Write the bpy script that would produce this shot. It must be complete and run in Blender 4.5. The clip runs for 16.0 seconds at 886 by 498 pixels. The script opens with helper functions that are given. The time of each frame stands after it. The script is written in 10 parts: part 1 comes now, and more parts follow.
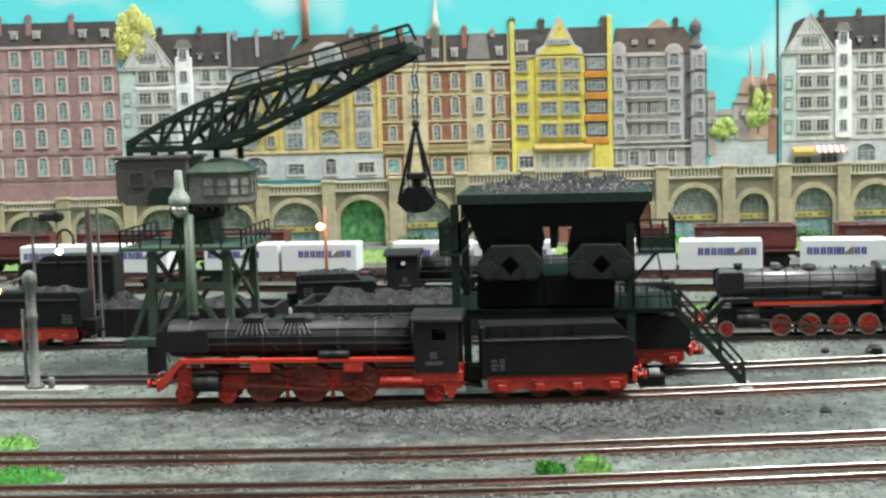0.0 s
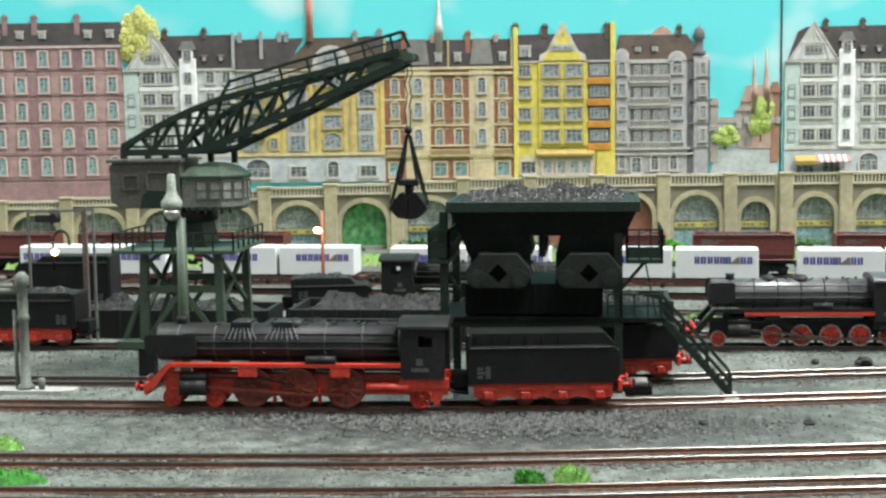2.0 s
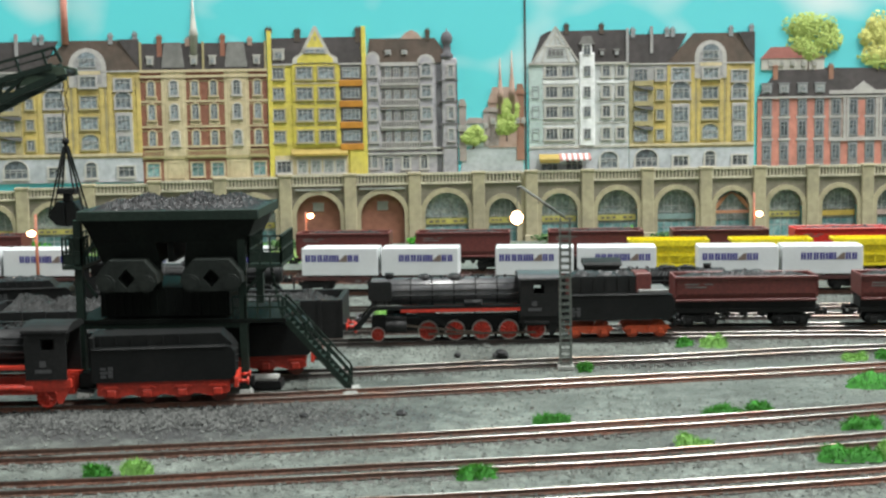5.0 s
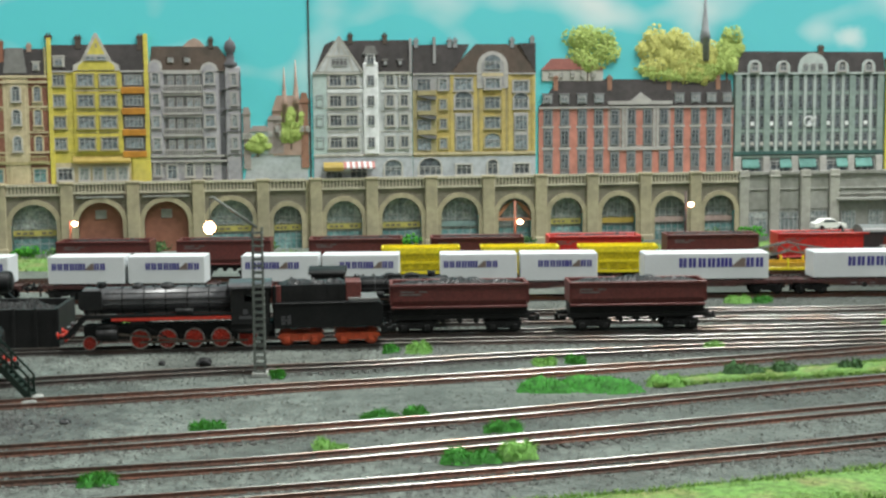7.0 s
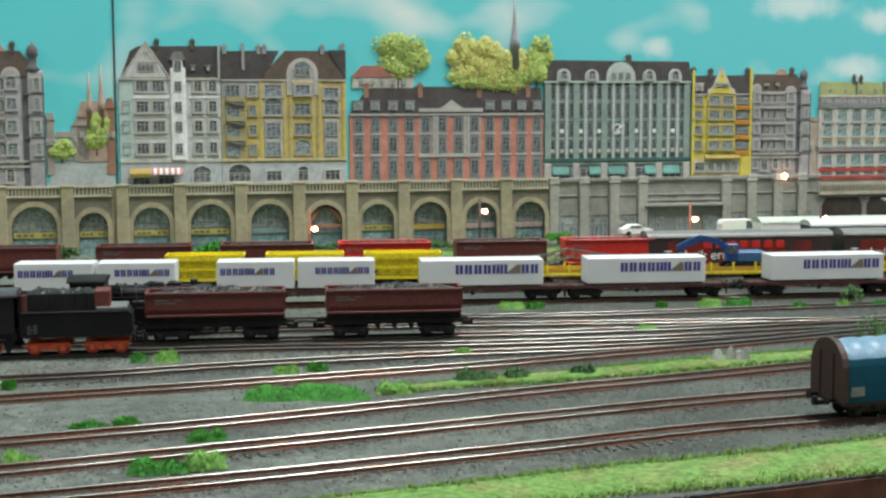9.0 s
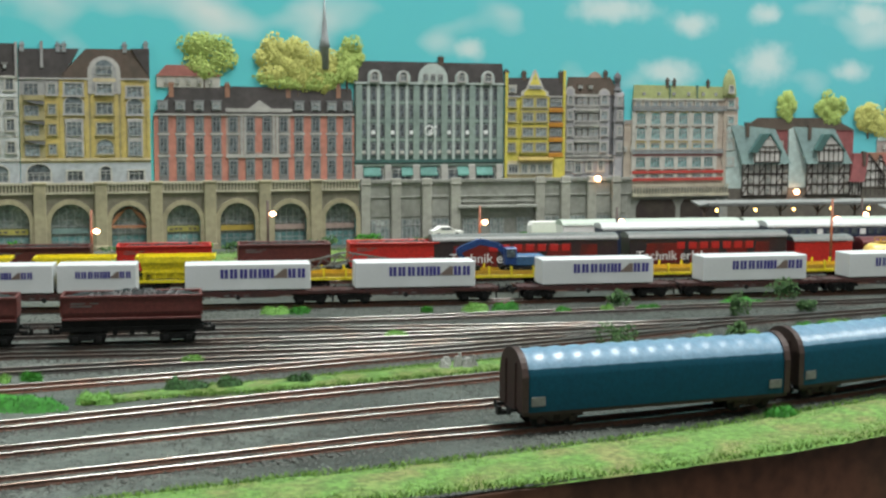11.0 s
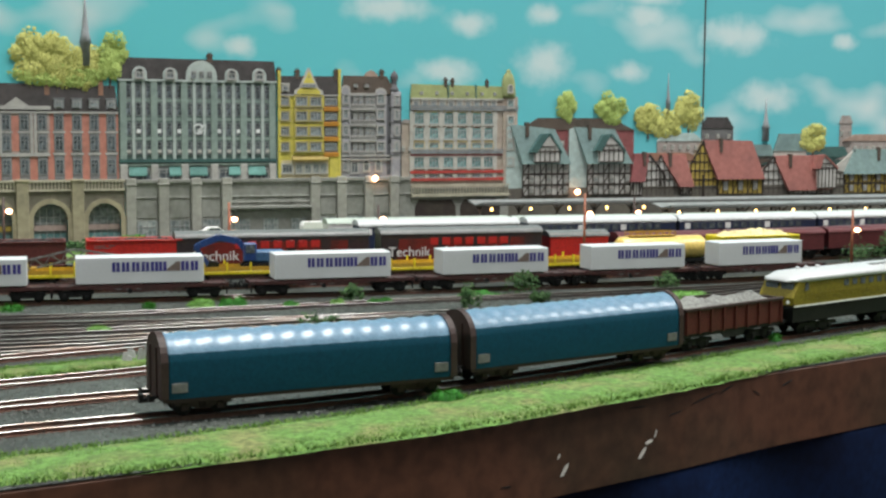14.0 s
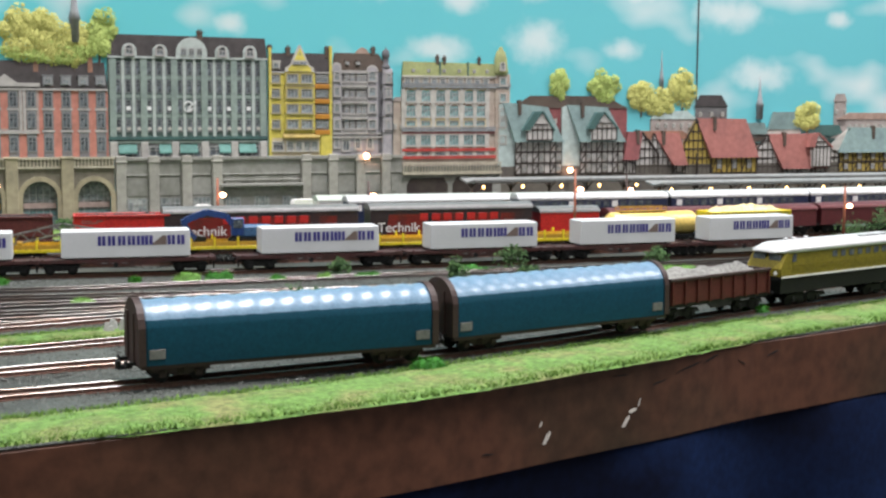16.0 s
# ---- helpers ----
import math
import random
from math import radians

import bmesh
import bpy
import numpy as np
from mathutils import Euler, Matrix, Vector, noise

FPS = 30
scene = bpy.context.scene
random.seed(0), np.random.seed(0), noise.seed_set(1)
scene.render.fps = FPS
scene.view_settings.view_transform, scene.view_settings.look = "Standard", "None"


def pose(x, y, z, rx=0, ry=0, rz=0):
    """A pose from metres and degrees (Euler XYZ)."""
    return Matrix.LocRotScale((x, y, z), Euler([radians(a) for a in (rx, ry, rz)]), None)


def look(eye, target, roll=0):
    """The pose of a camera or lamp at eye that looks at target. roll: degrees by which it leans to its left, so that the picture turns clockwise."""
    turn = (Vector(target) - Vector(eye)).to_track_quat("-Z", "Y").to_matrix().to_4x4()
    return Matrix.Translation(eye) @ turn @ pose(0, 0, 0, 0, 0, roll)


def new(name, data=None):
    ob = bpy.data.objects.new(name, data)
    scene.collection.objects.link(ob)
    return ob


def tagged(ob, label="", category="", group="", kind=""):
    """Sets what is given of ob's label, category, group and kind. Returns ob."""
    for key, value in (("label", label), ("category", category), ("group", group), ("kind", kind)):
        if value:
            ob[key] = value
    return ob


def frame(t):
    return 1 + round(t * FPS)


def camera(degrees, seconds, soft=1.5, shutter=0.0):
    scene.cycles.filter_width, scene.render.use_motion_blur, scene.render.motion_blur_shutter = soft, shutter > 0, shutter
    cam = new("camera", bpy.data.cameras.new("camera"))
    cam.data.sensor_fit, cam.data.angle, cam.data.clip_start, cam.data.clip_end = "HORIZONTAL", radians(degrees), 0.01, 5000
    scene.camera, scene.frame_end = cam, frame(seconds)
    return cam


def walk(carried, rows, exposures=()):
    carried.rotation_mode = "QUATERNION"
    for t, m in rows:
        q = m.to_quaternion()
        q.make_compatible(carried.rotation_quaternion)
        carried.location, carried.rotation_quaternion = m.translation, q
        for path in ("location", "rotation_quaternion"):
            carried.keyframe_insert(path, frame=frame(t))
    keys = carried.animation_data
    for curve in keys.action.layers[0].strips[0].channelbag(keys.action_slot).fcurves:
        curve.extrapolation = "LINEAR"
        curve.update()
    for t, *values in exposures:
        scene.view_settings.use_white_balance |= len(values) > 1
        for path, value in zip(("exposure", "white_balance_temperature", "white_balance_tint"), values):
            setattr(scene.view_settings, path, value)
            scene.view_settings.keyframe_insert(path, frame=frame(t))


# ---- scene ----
cam = camera(35.755, 16.0, 2.5)
rows = [
    (0, look((0.05870, -0.41951, 0.09162), (0.01524, -0.02398, 0.05079), -1.493)),
    (0.5, look((0.06718, -0.41846, 0.09348), (0.02220, -0.02299, 0.05367), -1.377)),
    (1, look((0.06460, -0.41792, 0.09143), (0.01914, -0.02246, 0.05213), -1.037)),
    (1.5, look((0.06498, -0.41894, 0.09232), (0.01857, -0.02364, 0.05253), -0.824)),
    (2, look((0.06634, -0.42010, 0.09349), (0.01939, -0.02492, 0.05314), -0.793)),
    (2.5, look((0.06920, -0.41895, 0.09633), (0.02180, -0.02385, 0.05572), -0.630)),
    (3, look((0.08412, -0.42309, 0.09894), (0.03746, -0.02793, 0.05806), -0.548)),
    (3.5, look((0.10137, -0.42772, 0.10004), (0.05708, -0.03225, 0.05953), -0.924)),
    (4, look((0.12258, -0.43227, 0.09944), (0.08569, -0.03609, 0.05837), -1.068)),
    (4.5, look((0.13914, -0.43524, 0.09941), (0.11758, -0.03812, 0.05666), -0.927)),
    (5, look((0.15298, -0.44326, 0.10059), (0.14098, -0.04587, 0.05663), -0.901)),
    (5.2, look((0.16081, -0.44812, 0.10329), (0.15230, -0.05074, 0.05841), -0.687)),
    (7.3, look((0.23638, -0.45600, 0.10260), (0.26093, -0.05906, 0.05975), -0.438)),
    (7.5, look((0.24367, -0.45771, 0.10313), (0.27073, -0.06093, 0.06030), -0.340)),
    (8, look((0.25733, -0.46366, 0.10377), (0.29261, -0.06751, 0.06111), 0.013)),
    (8.5, look((0.26644, -0.46435, 0.10535), (0.31032, -0.06906, 0.06269), 0.036)),
    (9, look((0.28438, -0.46344, 0.10463), (0.33610, -0.06904, 0.06248), -0.160)),
    (9.5, look((0.30294, -0.46249, 0.10507), (0.36125, -0.06903, 0.06277), -0.316)),
    (10, look((0.32255, -0.46680, 0.10640), (0.38802, -0.07453, 0.06358), -0.187)),
    (10.2, look((0.33054, -0.46886, 0.10700), (0.39867, -0.07707, 0.06395), -0.107)),
    (12.3, look((0.39659, -0.47079, 0.11128), (0.49058, -0.08432, 0.06881), 0.422)),
    (12.5, look((0.40287, -0.46698, 0.11157), (0.49980, -0.08119, 0.06947), 0.283)),
    (13, look((0.41545, -0.46699, 0.11061), (0.51996, -0.08306, 0.06973), 0.411)),
    (13.5, look((0.42088, -0.46661, 0.10276), (0.53130, -0.08413, 0.06387), 0.363)),
    (14, look((0.43076, -0.47218, 0.09572), (0.54597, -0.09106, 0.05726), 0.401)),
    (14.5, look((0.43592, -0.47213, 0.09231), (0.55482, -0.09223, 0.05313), 0.425)),
    (15, look((0.43717, -0.47300, 0.09110), (0.55622, -0.09330, 0.05043), 0.348)),
    (15.5, look((0.43680, -0.47231, 0.09019), (0.55258, -0.09171, 0.04855), 0.351)),
    (16, look((0.43770, -0.47106, 0.08880), (0.55282, -0.09033, 0.04645), 0.334)),
]
exposure_rows = [(0.0, 1.06, 6500, 12), (3.0, 1.02, 6500, 12), (5.2, 0.72, 6500, 12), (7.3, 0.42, 6500, 10), (10.2, 0.24, 6500, 10), (12.3, 0.14, 6500, 10), (13.5, 0.02, 6500, 10), (14.2, 0.20, 6500, 14), (15.0, 0.42, 6500, 19), (16.0, 0.46, 6500, 21)]
walk(cam, rows, exposure_rows)

# ---- world and lamps (a room lit from the ceiling, plus added fill) ----
C = 0.01  # the plan below is in centimetres
world = bpy.data.worlds.new("room_air")
scene.world = world
world.use_nodes = True
world.node_tree.nodes["Background"].inputs[0].default_value = (0.80, 0.90, 1.0, 1)
world.node_tree.nodes["Background"].inputs[1].default_value = 0.055


def lamp(name, x, y, z, tx, ty, sx, sy, watts, color=(1, 1, 1)):
    data = bpy.data.lights.new(name, "AREA")
    data.shape, data.size, data.size_y, data.energy, data.color = "RECTANGLE", sx * C, sy * C, watts, color
    ob = new(name, data)
    ob.matrix_basis = look((x * C, y * C, z * C), (tx * C, ty * C, 0))
    return ob


# lamp at -240 is added to brighten the left end; no glint shows it
for lamp_x in (-240, 103, 353):
    lamp("ceiling_lamp", lamp_x, -14, 250, lamp_x, -13, 44, 120, 92, (0.98, 1.0, 0.96))
# added fill for the upright faces towards the camera, not a known lamp
lamp("front_fill", 40, -120, 150, 40, 20, 160, 60, 6, (0.98, 1.0, 0.96))


# ---- materials ----
def mat(name, color, rough=0.6, metal=0.0, grain=900, amount=0.25, stain=90, stain_color=None, stain_amount=0.35,
        bump=0.15, spread=0.0, spec=0.5, emit=0.0, soft=(0.45, 0.65)):
    """A painted, printed or metal surface: base colour, grain, larger stains or wear, fine relief."""
    m = bpy.data.materials.new(name)
    m.use_nodes = True
    nt = m.node_tree
    n, l = nt.nodes, nt.links
    b = n["Principled BSDF"]
    tc = n.new("ShaderNodeTexCoord")
    fine = n.new("ShaderNodeTexNoise")
    fine.inputs["Scale"].default_value, fine.inputs["Detail"].default_value = grain, 3
    l.new(tc.outputs["Object"], fine.inputs["Vector"])
    big = n.new("ShaderNodeTexNoise")
    big.inputs["Scale"].default_value, big.inputs["Detail"].default_value = stain, 4
    l.new(tc.outputs["Object"], big.inputs["Vector"])
    lum = n.new("ShaderNodeMapRange")
    lum.inputs["From Min"].default_value, lum.inputs["From Max"].default_value = 0.3, 0.7
    lum.inputs["To Min"].default_value, lum.inputs["To Max"].default_value = 1 - amount, 1 + amount
    l.new(fine.outputs["Fac"], lum.inputs["Value"])
    mix = n.new("ShaderNodeMix")
    mix.data_type = "RGBA"
    mix.inputs["A"].default_value = (*color, 1)
    sc = stain_color or tuple(c * 0.6 for c in color)
    mix.inputs["B"].default_value = (*sc, 1)
    ramp = n.new("ShaderNodeMapRange")
    ramp.inputs["From Min"].default_value, ramp.inputs["From Max"].default_value = soft
    ramp.inputs["To Max"].default_value = stain_amount
    l.new(big.outputs["Fac"], ramp.inputs["Value"])
    l.new(ramp.outputs["Result"], mix.inputs["Factor"])
    mul = n.new("ShaderNodeMix")
    mul.data_type, mul.blend_type = "RGBA", "MULTIPLY"
    mul.inputs["Factor"].default_value = 1
    l.new(mix.outputs["Result"], mul.inputs["A"])
    l.new(lum.outputs["Result"], mul.inputs["B"])
    last = mul
    if spread:
        info = n.new("ShaderNodeObjectInfo")
        r = n.new("ShaderNodeMapRange")
        r.inputs["To Min"].default_value, r.inputs["To Max"].default_value = 1 - spread, 1 + spread
        l.new(info.outputs["Random"], r.inputs["Value"])
        last = n.new("ShaderNodeMix")
        last.data_type, last.blend_type = "RGBA", "MULTIPLY"
        last.inputs["Factor"].default_value = 1
        l.new(mul.outputs["Result"], last.inputs["A"])
        l.new(r.outputs["Result"], last.inputs["B"])
    l.new(last.outputs["Result"], b.inputs["Base Color"])
    b.inputs["Roughness"].default_value, b.inputs["Metallic"].default_value = rough, metal
    b.inputs["Specular IOR Level"].default_value = spec
    if bump:
        bp = n.new("ShaderNodeBump")
        bp.inputs["Strength"].default_value, bp.inputs["Distance"].default_value = bump, 0.0003
        l.new(fine.outputs["Fac"], bp.inputs["Height"])
        l.new(bp.outputs["Normal"], b.inputs["Normal"])
    if emit:
        b.inputs["Emission Color"].default_value = (*color, 1)
        b.inputs["Emission Strength"].default_value = emit
    return m


M = {}
M["black"] = mat("black_loco_paint", (0.007, 0.008, 0.008), 0.5, stain_color=(0.016, 0.016, 0.016), grain=1200, amount=0.3, spec=0.2)
M["dark"] = mat("dark_grey_plastic", (0.011, 0.012, 0.012), 0.55, stain_color=(0.026, 0.026, 0.026), spec=0.22)
M["boiler"] = mat("weathered_boiler_grey", (0.012, 0.013, 0.0135), 0.5, stain_color=(0.028, 0.029, 0.029), spec=0.22)
# highlights along boiler bands and ribs, put into a paler grey
M["bandgrey"] = mat("edge_highlight_grey", (0.045, 0.047, 0.048), 0.5, stain_color=(0.075, 0.076, 0.075), spec=0.3)
M["silver"] = mat("glossy_dusty_boiler_top", (0.05, 0.052, 0.055), 0.36, stain_color=(0.13, 0.13, 0.13), spec=0.6)
M["redbright"] = mat("bright_orange_red_bogie", (0.6, 0.085, 0.025), 0.45, stain_color=(0.36, 0.06, 0.03))
M["red"] = mat("red_loco_frame", (0.46, 0.035, 0.018), 0.45, stain_color=(0.22, 0.03, 0.02))
M["rustwheel"] = mat("rust_red_wheel", (0.20, 0.035, 0.02), 0.5, stain_color=(0.07, 0.03, 0.02))
M["steel"] = mat("bright_steel_rod", (0.55, 0.54, 0.52), 0.3, 1.0, amount=0.15)
M["rodsteel"] = mat("oily_brown_rod", (0.16, 0.13, 0.11), 0.4, 0.8, amount=0.2)
M["white"] = mat("white_paint", (0.78, 0.78, 0.76), 0.5, amount=0.06, stain_amount=0.1, bump=0.03)
M["box"] = mat("white_container_side", (0.58, 0.61, 0.62), 0.42, amount=0.03, stain=60, stain_color=(0.5, 0.53, 0.53), stain_amount=0.4, bump=0.03)
M["blueprint"] = mat("dark_blue_print", (0.035, 0.03, 0.20), 0.5, amount=0.1)
M["brownprint"] = mat("brown_grey_print", (0.17, 0.13, 0.11), 0.5, amount=0.1)
M["oxide"] = mat("oxide_brown_wagon", (0.105, 0.025, 0.021), 0.48, stain_color=(0.075, 0.022, 0.02))
M["wred"] = mat("bright_red_wagon", (0.50, 0.025, 0.02), 0.4, stain_color=(0.36, 0.02, 0.02))
M["wyellow"] = mat("yellow_wagon", (0.72, 0.60, 0.02), 0.4, stain_color=(0.52, 0.40, 0.02))
M["ochre"] = mat("ochre_steel", (0.48, 0.28, 0.03), 0.45)
M["creamy"] = mat("pale_yellow_tank", (0.68, 0.50, 0.14), 0.35, stain_color=(0.5, 0.38, 0.14))
M["blue"] = mat("blue_machine_paint", (0.016, 0.052, 0.19), 0.42)
M["lightblue"] = mat("faded_blue_paint", (0.045, 0.12, 0.24), 0.5)
M["coal"] = mat("coal_lumps", (0.013, 0.0135, 0.014), 0.45, grain=500, amount=0.7, stain_color=(0.034, 0.035, 0.036), bump=0.4, spec=0.3)
M["gravelload"] = mat("pale_gravel_load", (0.18, 0.185, 0.17), 0.9, grain=700, amount=0.35, bump=0.8)
M["sandload"] = mat("yellow_sand_load", (0.66, 0.58, 0.30), 0.9, grain=600, amount=0.25, bump=0.8)
M["towergreen"] = mat("dark_green_steel", (0.012, 0.024, 0.018), 0.55, stain_color=(0.028, 0.038, 0.03), spec=0.25)
M["legs"] = mat("mid_green_steel", (0.034, 0.060, 0.038), 0.55, stain_color=(0.058, 0.075, 0.052))
M["cabin"] = mat("grey_brown_cabin", (0.082, 0.081, 0.074), 0.55, stain_color=(0.055, 0.055, 0.05), spec=0.3)
M["cabpale"] = mat("pale_grey_green_cab", (0.15, 0.16, 0.145), 0.5, stain_color=(0.10, 0.11, 0.10), spec=0.3)
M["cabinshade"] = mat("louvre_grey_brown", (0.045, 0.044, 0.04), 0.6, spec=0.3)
M["cabglass"] = mat("dusty_cab_glass", (0.22, 0.235, 0.21), 0.25, stain=300, stain_color=(0.12, 0.13, 0.12), stain_amount=0.7, bump=0)
M["hopper"] = mat("dark_hopper_plate", (0.005, 0.007, 0.006), 0.6, stain_color=(0.010, 0.015, 0.011), amount=0.35, spec=0.15)
M["slab"] = mat("pale_concrete", (0.30, 0.31, 0.29), 0.85, stain_color=(0.2, 0.21, 0.19), amount=0.2)
M["paleiron"] = mat("pale_grey_green_iron", (0.24, 0.28, 0.24), 0.45, stain_color=(0.16, 0.19, 0.16))
M["glass"] = mat("dark_window_glass", (0.06, 0.075, 0.085), 0.2, amount=0.3, stain=500, stain_color=(0.16, 0.19, 0.20), stain_amount=0.7, bump=0)
M["roofwhite"] = mat("bright_white_roof", (0.50, 0.52, 0.52), 0.35, amount=0.04, stain_amount=0.12, bump=0.03)
M["dieselyellow"] = mat("dull_yellow_loco", (0.19, 0.155, 0.018), 0.45, stain_color=(0.13, 0.11, 0.02), spec=0.25)
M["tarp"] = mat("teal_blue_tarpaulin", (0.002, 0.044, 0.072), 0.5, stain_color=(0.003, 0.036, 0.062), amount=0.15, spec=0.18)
# lighter copy of the tarpaulin blue: light from above put into the colour
M["tarplit"] = mat("lit_tarpaulin_top", (0.14, 0.24, 0.33), 0.33, stain_color=(0.09, 0.19, 0.28), amount=0.15)
M["rustwagon"] = mat("dark_red_wagon_side", (0.085, 0.02, 0.016), 0.5, stain_color=(0.055, 0.018, 0.014), spec=0.25)
M["endrust"] = mat("dark_rusty_wagon_end", (0.032, 0.016, 0.013), 0.6, stain_color=(0.025, 0.016, 0.013))
M["coach"] = mat("dark_blue_coach", (0.02, 0.03, 0.07), 0.4)
M["coachred"] = mat("dark_maroon_coach", (0.10, 0.022, 0.025), 0.42)
M["advert"] = mat("dark_advert_wagon", (0.035, 0.026, 0.028), 0.4, stain_color=(0.08, 0.025, 0.025))
M["advertred"] = mat("red_advert_panel", (0.17, 0.018, 0.013), 0.4, stain_color=(0.08, 0.02, 0.016), stain_amount=0.8)
M["roofgrey"] = mat("mid_grey_roof", (0.13, 0.135, 0.13), 0.4, stain_color=(0.2, 0.2, 0.2))
M["mast"] = mat("grey_green_mast", (0.11, 0.125, 0.11), 0.6)
M["pole"] = mat("dark_brown_pole", (0.06, 0.035, 0.03), 0.6)
M["polered"] = mat("rust_orange_pole", (0.30, 0.10, 0.05), 0.6)
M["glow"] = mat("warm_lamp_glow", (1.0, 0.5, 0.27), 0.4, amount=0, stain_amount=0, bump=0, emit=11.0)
M["glowsmall"] = mat("small_amber_lamp_glow", (1.0, 0.62, 0.2), 0.4, amount=0, stain_amount=0, bump=0, emit=6.0)
M["rail"] = mat("rolled_rail_steel", (0.215, 0.205, 0.19), 0.32, 1.0, grain=700, amount=0.15, stain=45, stain_color=(0.16, 0.105, 0.08), stain_amount=0.85, bump=0.05, soft=(0.5, 0.66))
M["railsidedark"] = mat("dark_rail_side", (0.05, 0.044, 0.04), 0.6, grain=900, amount=0.4, stain=30, stain_color=(0.09, 0.055, 0.042), stain_amount=0.7)
M["railside"] = mat("rusty_rail_side", (0.105, 0.058, 0.042), 0.65, grain=900, amount=0.4, stain=30, stain_color=(0.19, 0.075, 0.045), stain_amount=0.8)
M["sleeper"] = mat("dusty_sleeper", (0.075, 0.075, 0.069), 0.9)
M["fascia"] = mat("red_brown_painted_board", (0.088, 0.036, 0.02), 0.5, grain=160, amount=0.3, stain=9, stain_color=(0.04, 0.027, 0.015), stain_amount=0.9, bump=0.2, spec=0.25)
M["cloth"] = mat("dark_blue_skirt_cloth", (0.004, 0.014, 0.052), 0.7, grain=300, stain=10, stain_color=(0.0015, 0.003, 0.012), stain_amount=0.9, bump=0.2, spec=0.08)
M["chip"] = mat("pale_bare_chip", (0.6, 0.58, 0.52), 0.7)
M["wallroom"] = mat("plain_room_wall", (0.16, 0.165, 0.16), 0.9, grain=30, amount=0.05, stain=2)
M["tyre"] = mat("worn_steel_tyre", (0.42, 0.40, 0.38), 0.35, 0.9)
M["oxidedark"] = mat("dark_maroon_flat_wagon", (0.06, 0.02, 0.018), 0.5, stain=200, stain_color=(0.03, 0.018, 0.016), stain_amount=0.7)
M["paleroof"] = mat("pale_green_platform_roof", (0.40, 0.46, 0.40), 0.6, stain_color=(0.3, 0.35, 0.31), amount=0.08)
def ground_material():
    """Ash and fine ballast: two sizes of grit, wide dusty and dark drifts, coal dust spilt beside the coaling stage."""
    m = bpy.data.materials.new("ash_and_ballast")
    m.use_nodes = True
    n, l = m.node_tree.nodes, m.node_tree.links
    b = n["Principled BSDF"]
    tc = n.new("ShaderNodeTexCoord")

    def noise_node(scale, detail):
        q = n.new("ShaderNodeTexNoise")
        q.inputs["Scale"].default_value, q.inputs["Detail"].default_value = scale, detail
        l.new(tc.outputs["Object"], q.inputs["Vector"])
        return q

    grit = n.new("ShaderNodeTexVoronoi")
    grit.inputs["Scale"].default_value = 900
    l.new(tc.outputs["Object"], grit.inputs["Vector"])
    wide, mid = noise_node(18, 5), noise_node(140, 5)
    r1 = n.new("ShaderNodeValToRGB")
    r1.color_ramp.elements[0].position, r1.color_ramp.elements[0].color = 0.35, (0.058, 0.068, 0.06, 1)
    r1.color_ramp.elements[1].position, r1.color_ramp.elements[1].color = 0.68, (0.122, 0.142, 0.126, 1)
    l.new(wide.outputs["Fac"], r1.inputs["Fac"])
    r2 = n.new("ShaderNodeMapRange")
    r2.inputs["From Min"].default_value, r2.inputs["From Max"].default_value = 0.3, 0.7
    r2.inputs["To Min"].default_value, r2.inputs["To Max"].default_value = 0.6, 1.4
    l.new(mid.outputs["Fac"], r2.inputs["Value"])
    m1 = n.new("ShaderNodeMix")
    m1.data_type, m1.blend_type = "RGBA", "MULTIPLY"
    m1.inputs["Factor"].default_value = 1
    l.new(r1.outputs["Color"], m1.inputs["A"])
    l.new(r2.outputs["Result"], m1.inputs["B"])
    r3 = n.new("ShaderNodeMapRange")
    r3.inputs["To Min"].default_value, r3.inputs["To Max"].default_value = 0.65, 1.35
    l.new(grit.outputs["Color"], r3.inputs["Value"])
    m2 = n.new("ShaderNodeMix")
    m2.data_type, m2.blend_type = "RGBA", "MULTIPLY"
    m2.inputs["Factor"].default_value = 1
    l.new(m1.outputs["Result"], m2.inputs["A"])
    l.new(r3.outputs["Result"], m2.inputs["B"])
    # coal dust spilt round one spot
    mp = n.new("ShaderNodeMapping")
    mp.inputs["Location"].default_value = (-0.034 / 0.1, 0.016 / 0.036, 0)
    mp.inputs["Scale"].default_value = (1 / 0.1, 1 / 0.036, 1)
    l.new(tc.outputs["Object"], mp.inputs["Vector"])
    ln = n.new("ShaderNodeVectorMath")
    ln.operation = "LENGTH"
    l.new(mp.outputs["Vector"], ln.inputs[0])
    ad = n.new("ShaderNodeMath")
    ad.operation = "ADD"
    l.new(ln.outputs["Value"], ad.inputs[0])
    l.new(mid.outputs["Fac"], ad.inputs[1])
    r4 = n.new("ShaderNodeMapRange")
    r4.inputs["From Min"].default_value, r4.inputs["From Max"].default_value = 1.1, 1.7
    r4.inputs["To Min"].default_value, r4.inputs["To Max"].default_value = 0.9, 0.0
    l.new(ad.outputs["Value"], r4.inputs["Value"])
    m3 = n.new("ShaderNodeMix")
    m3.data_type = "RGBA"
    m3.inputs["B"].default_value = (0.028, 0.029, 0.03, 1)
    l.new(r4.outputs["Result"], m3.inputs["Factor"])
    # the yard's fan of points lies in darker ballast than the ash of the engine roads
    sp = n.new("ShaderNodeSeparateXYZ")
    l.new(tc.outputs["Object"], sp.inputs["Vector"])
    sx = n.new("ShaderNodeMath")
    sx.operation = "MULTIPLY_ADD"
    l.new(mid.outputs["Fac"], sx.inputs[0])
    sx.inputs[1].default_value = 0.25
    l.new(sp.outputs["X"], sx.inputs[2])
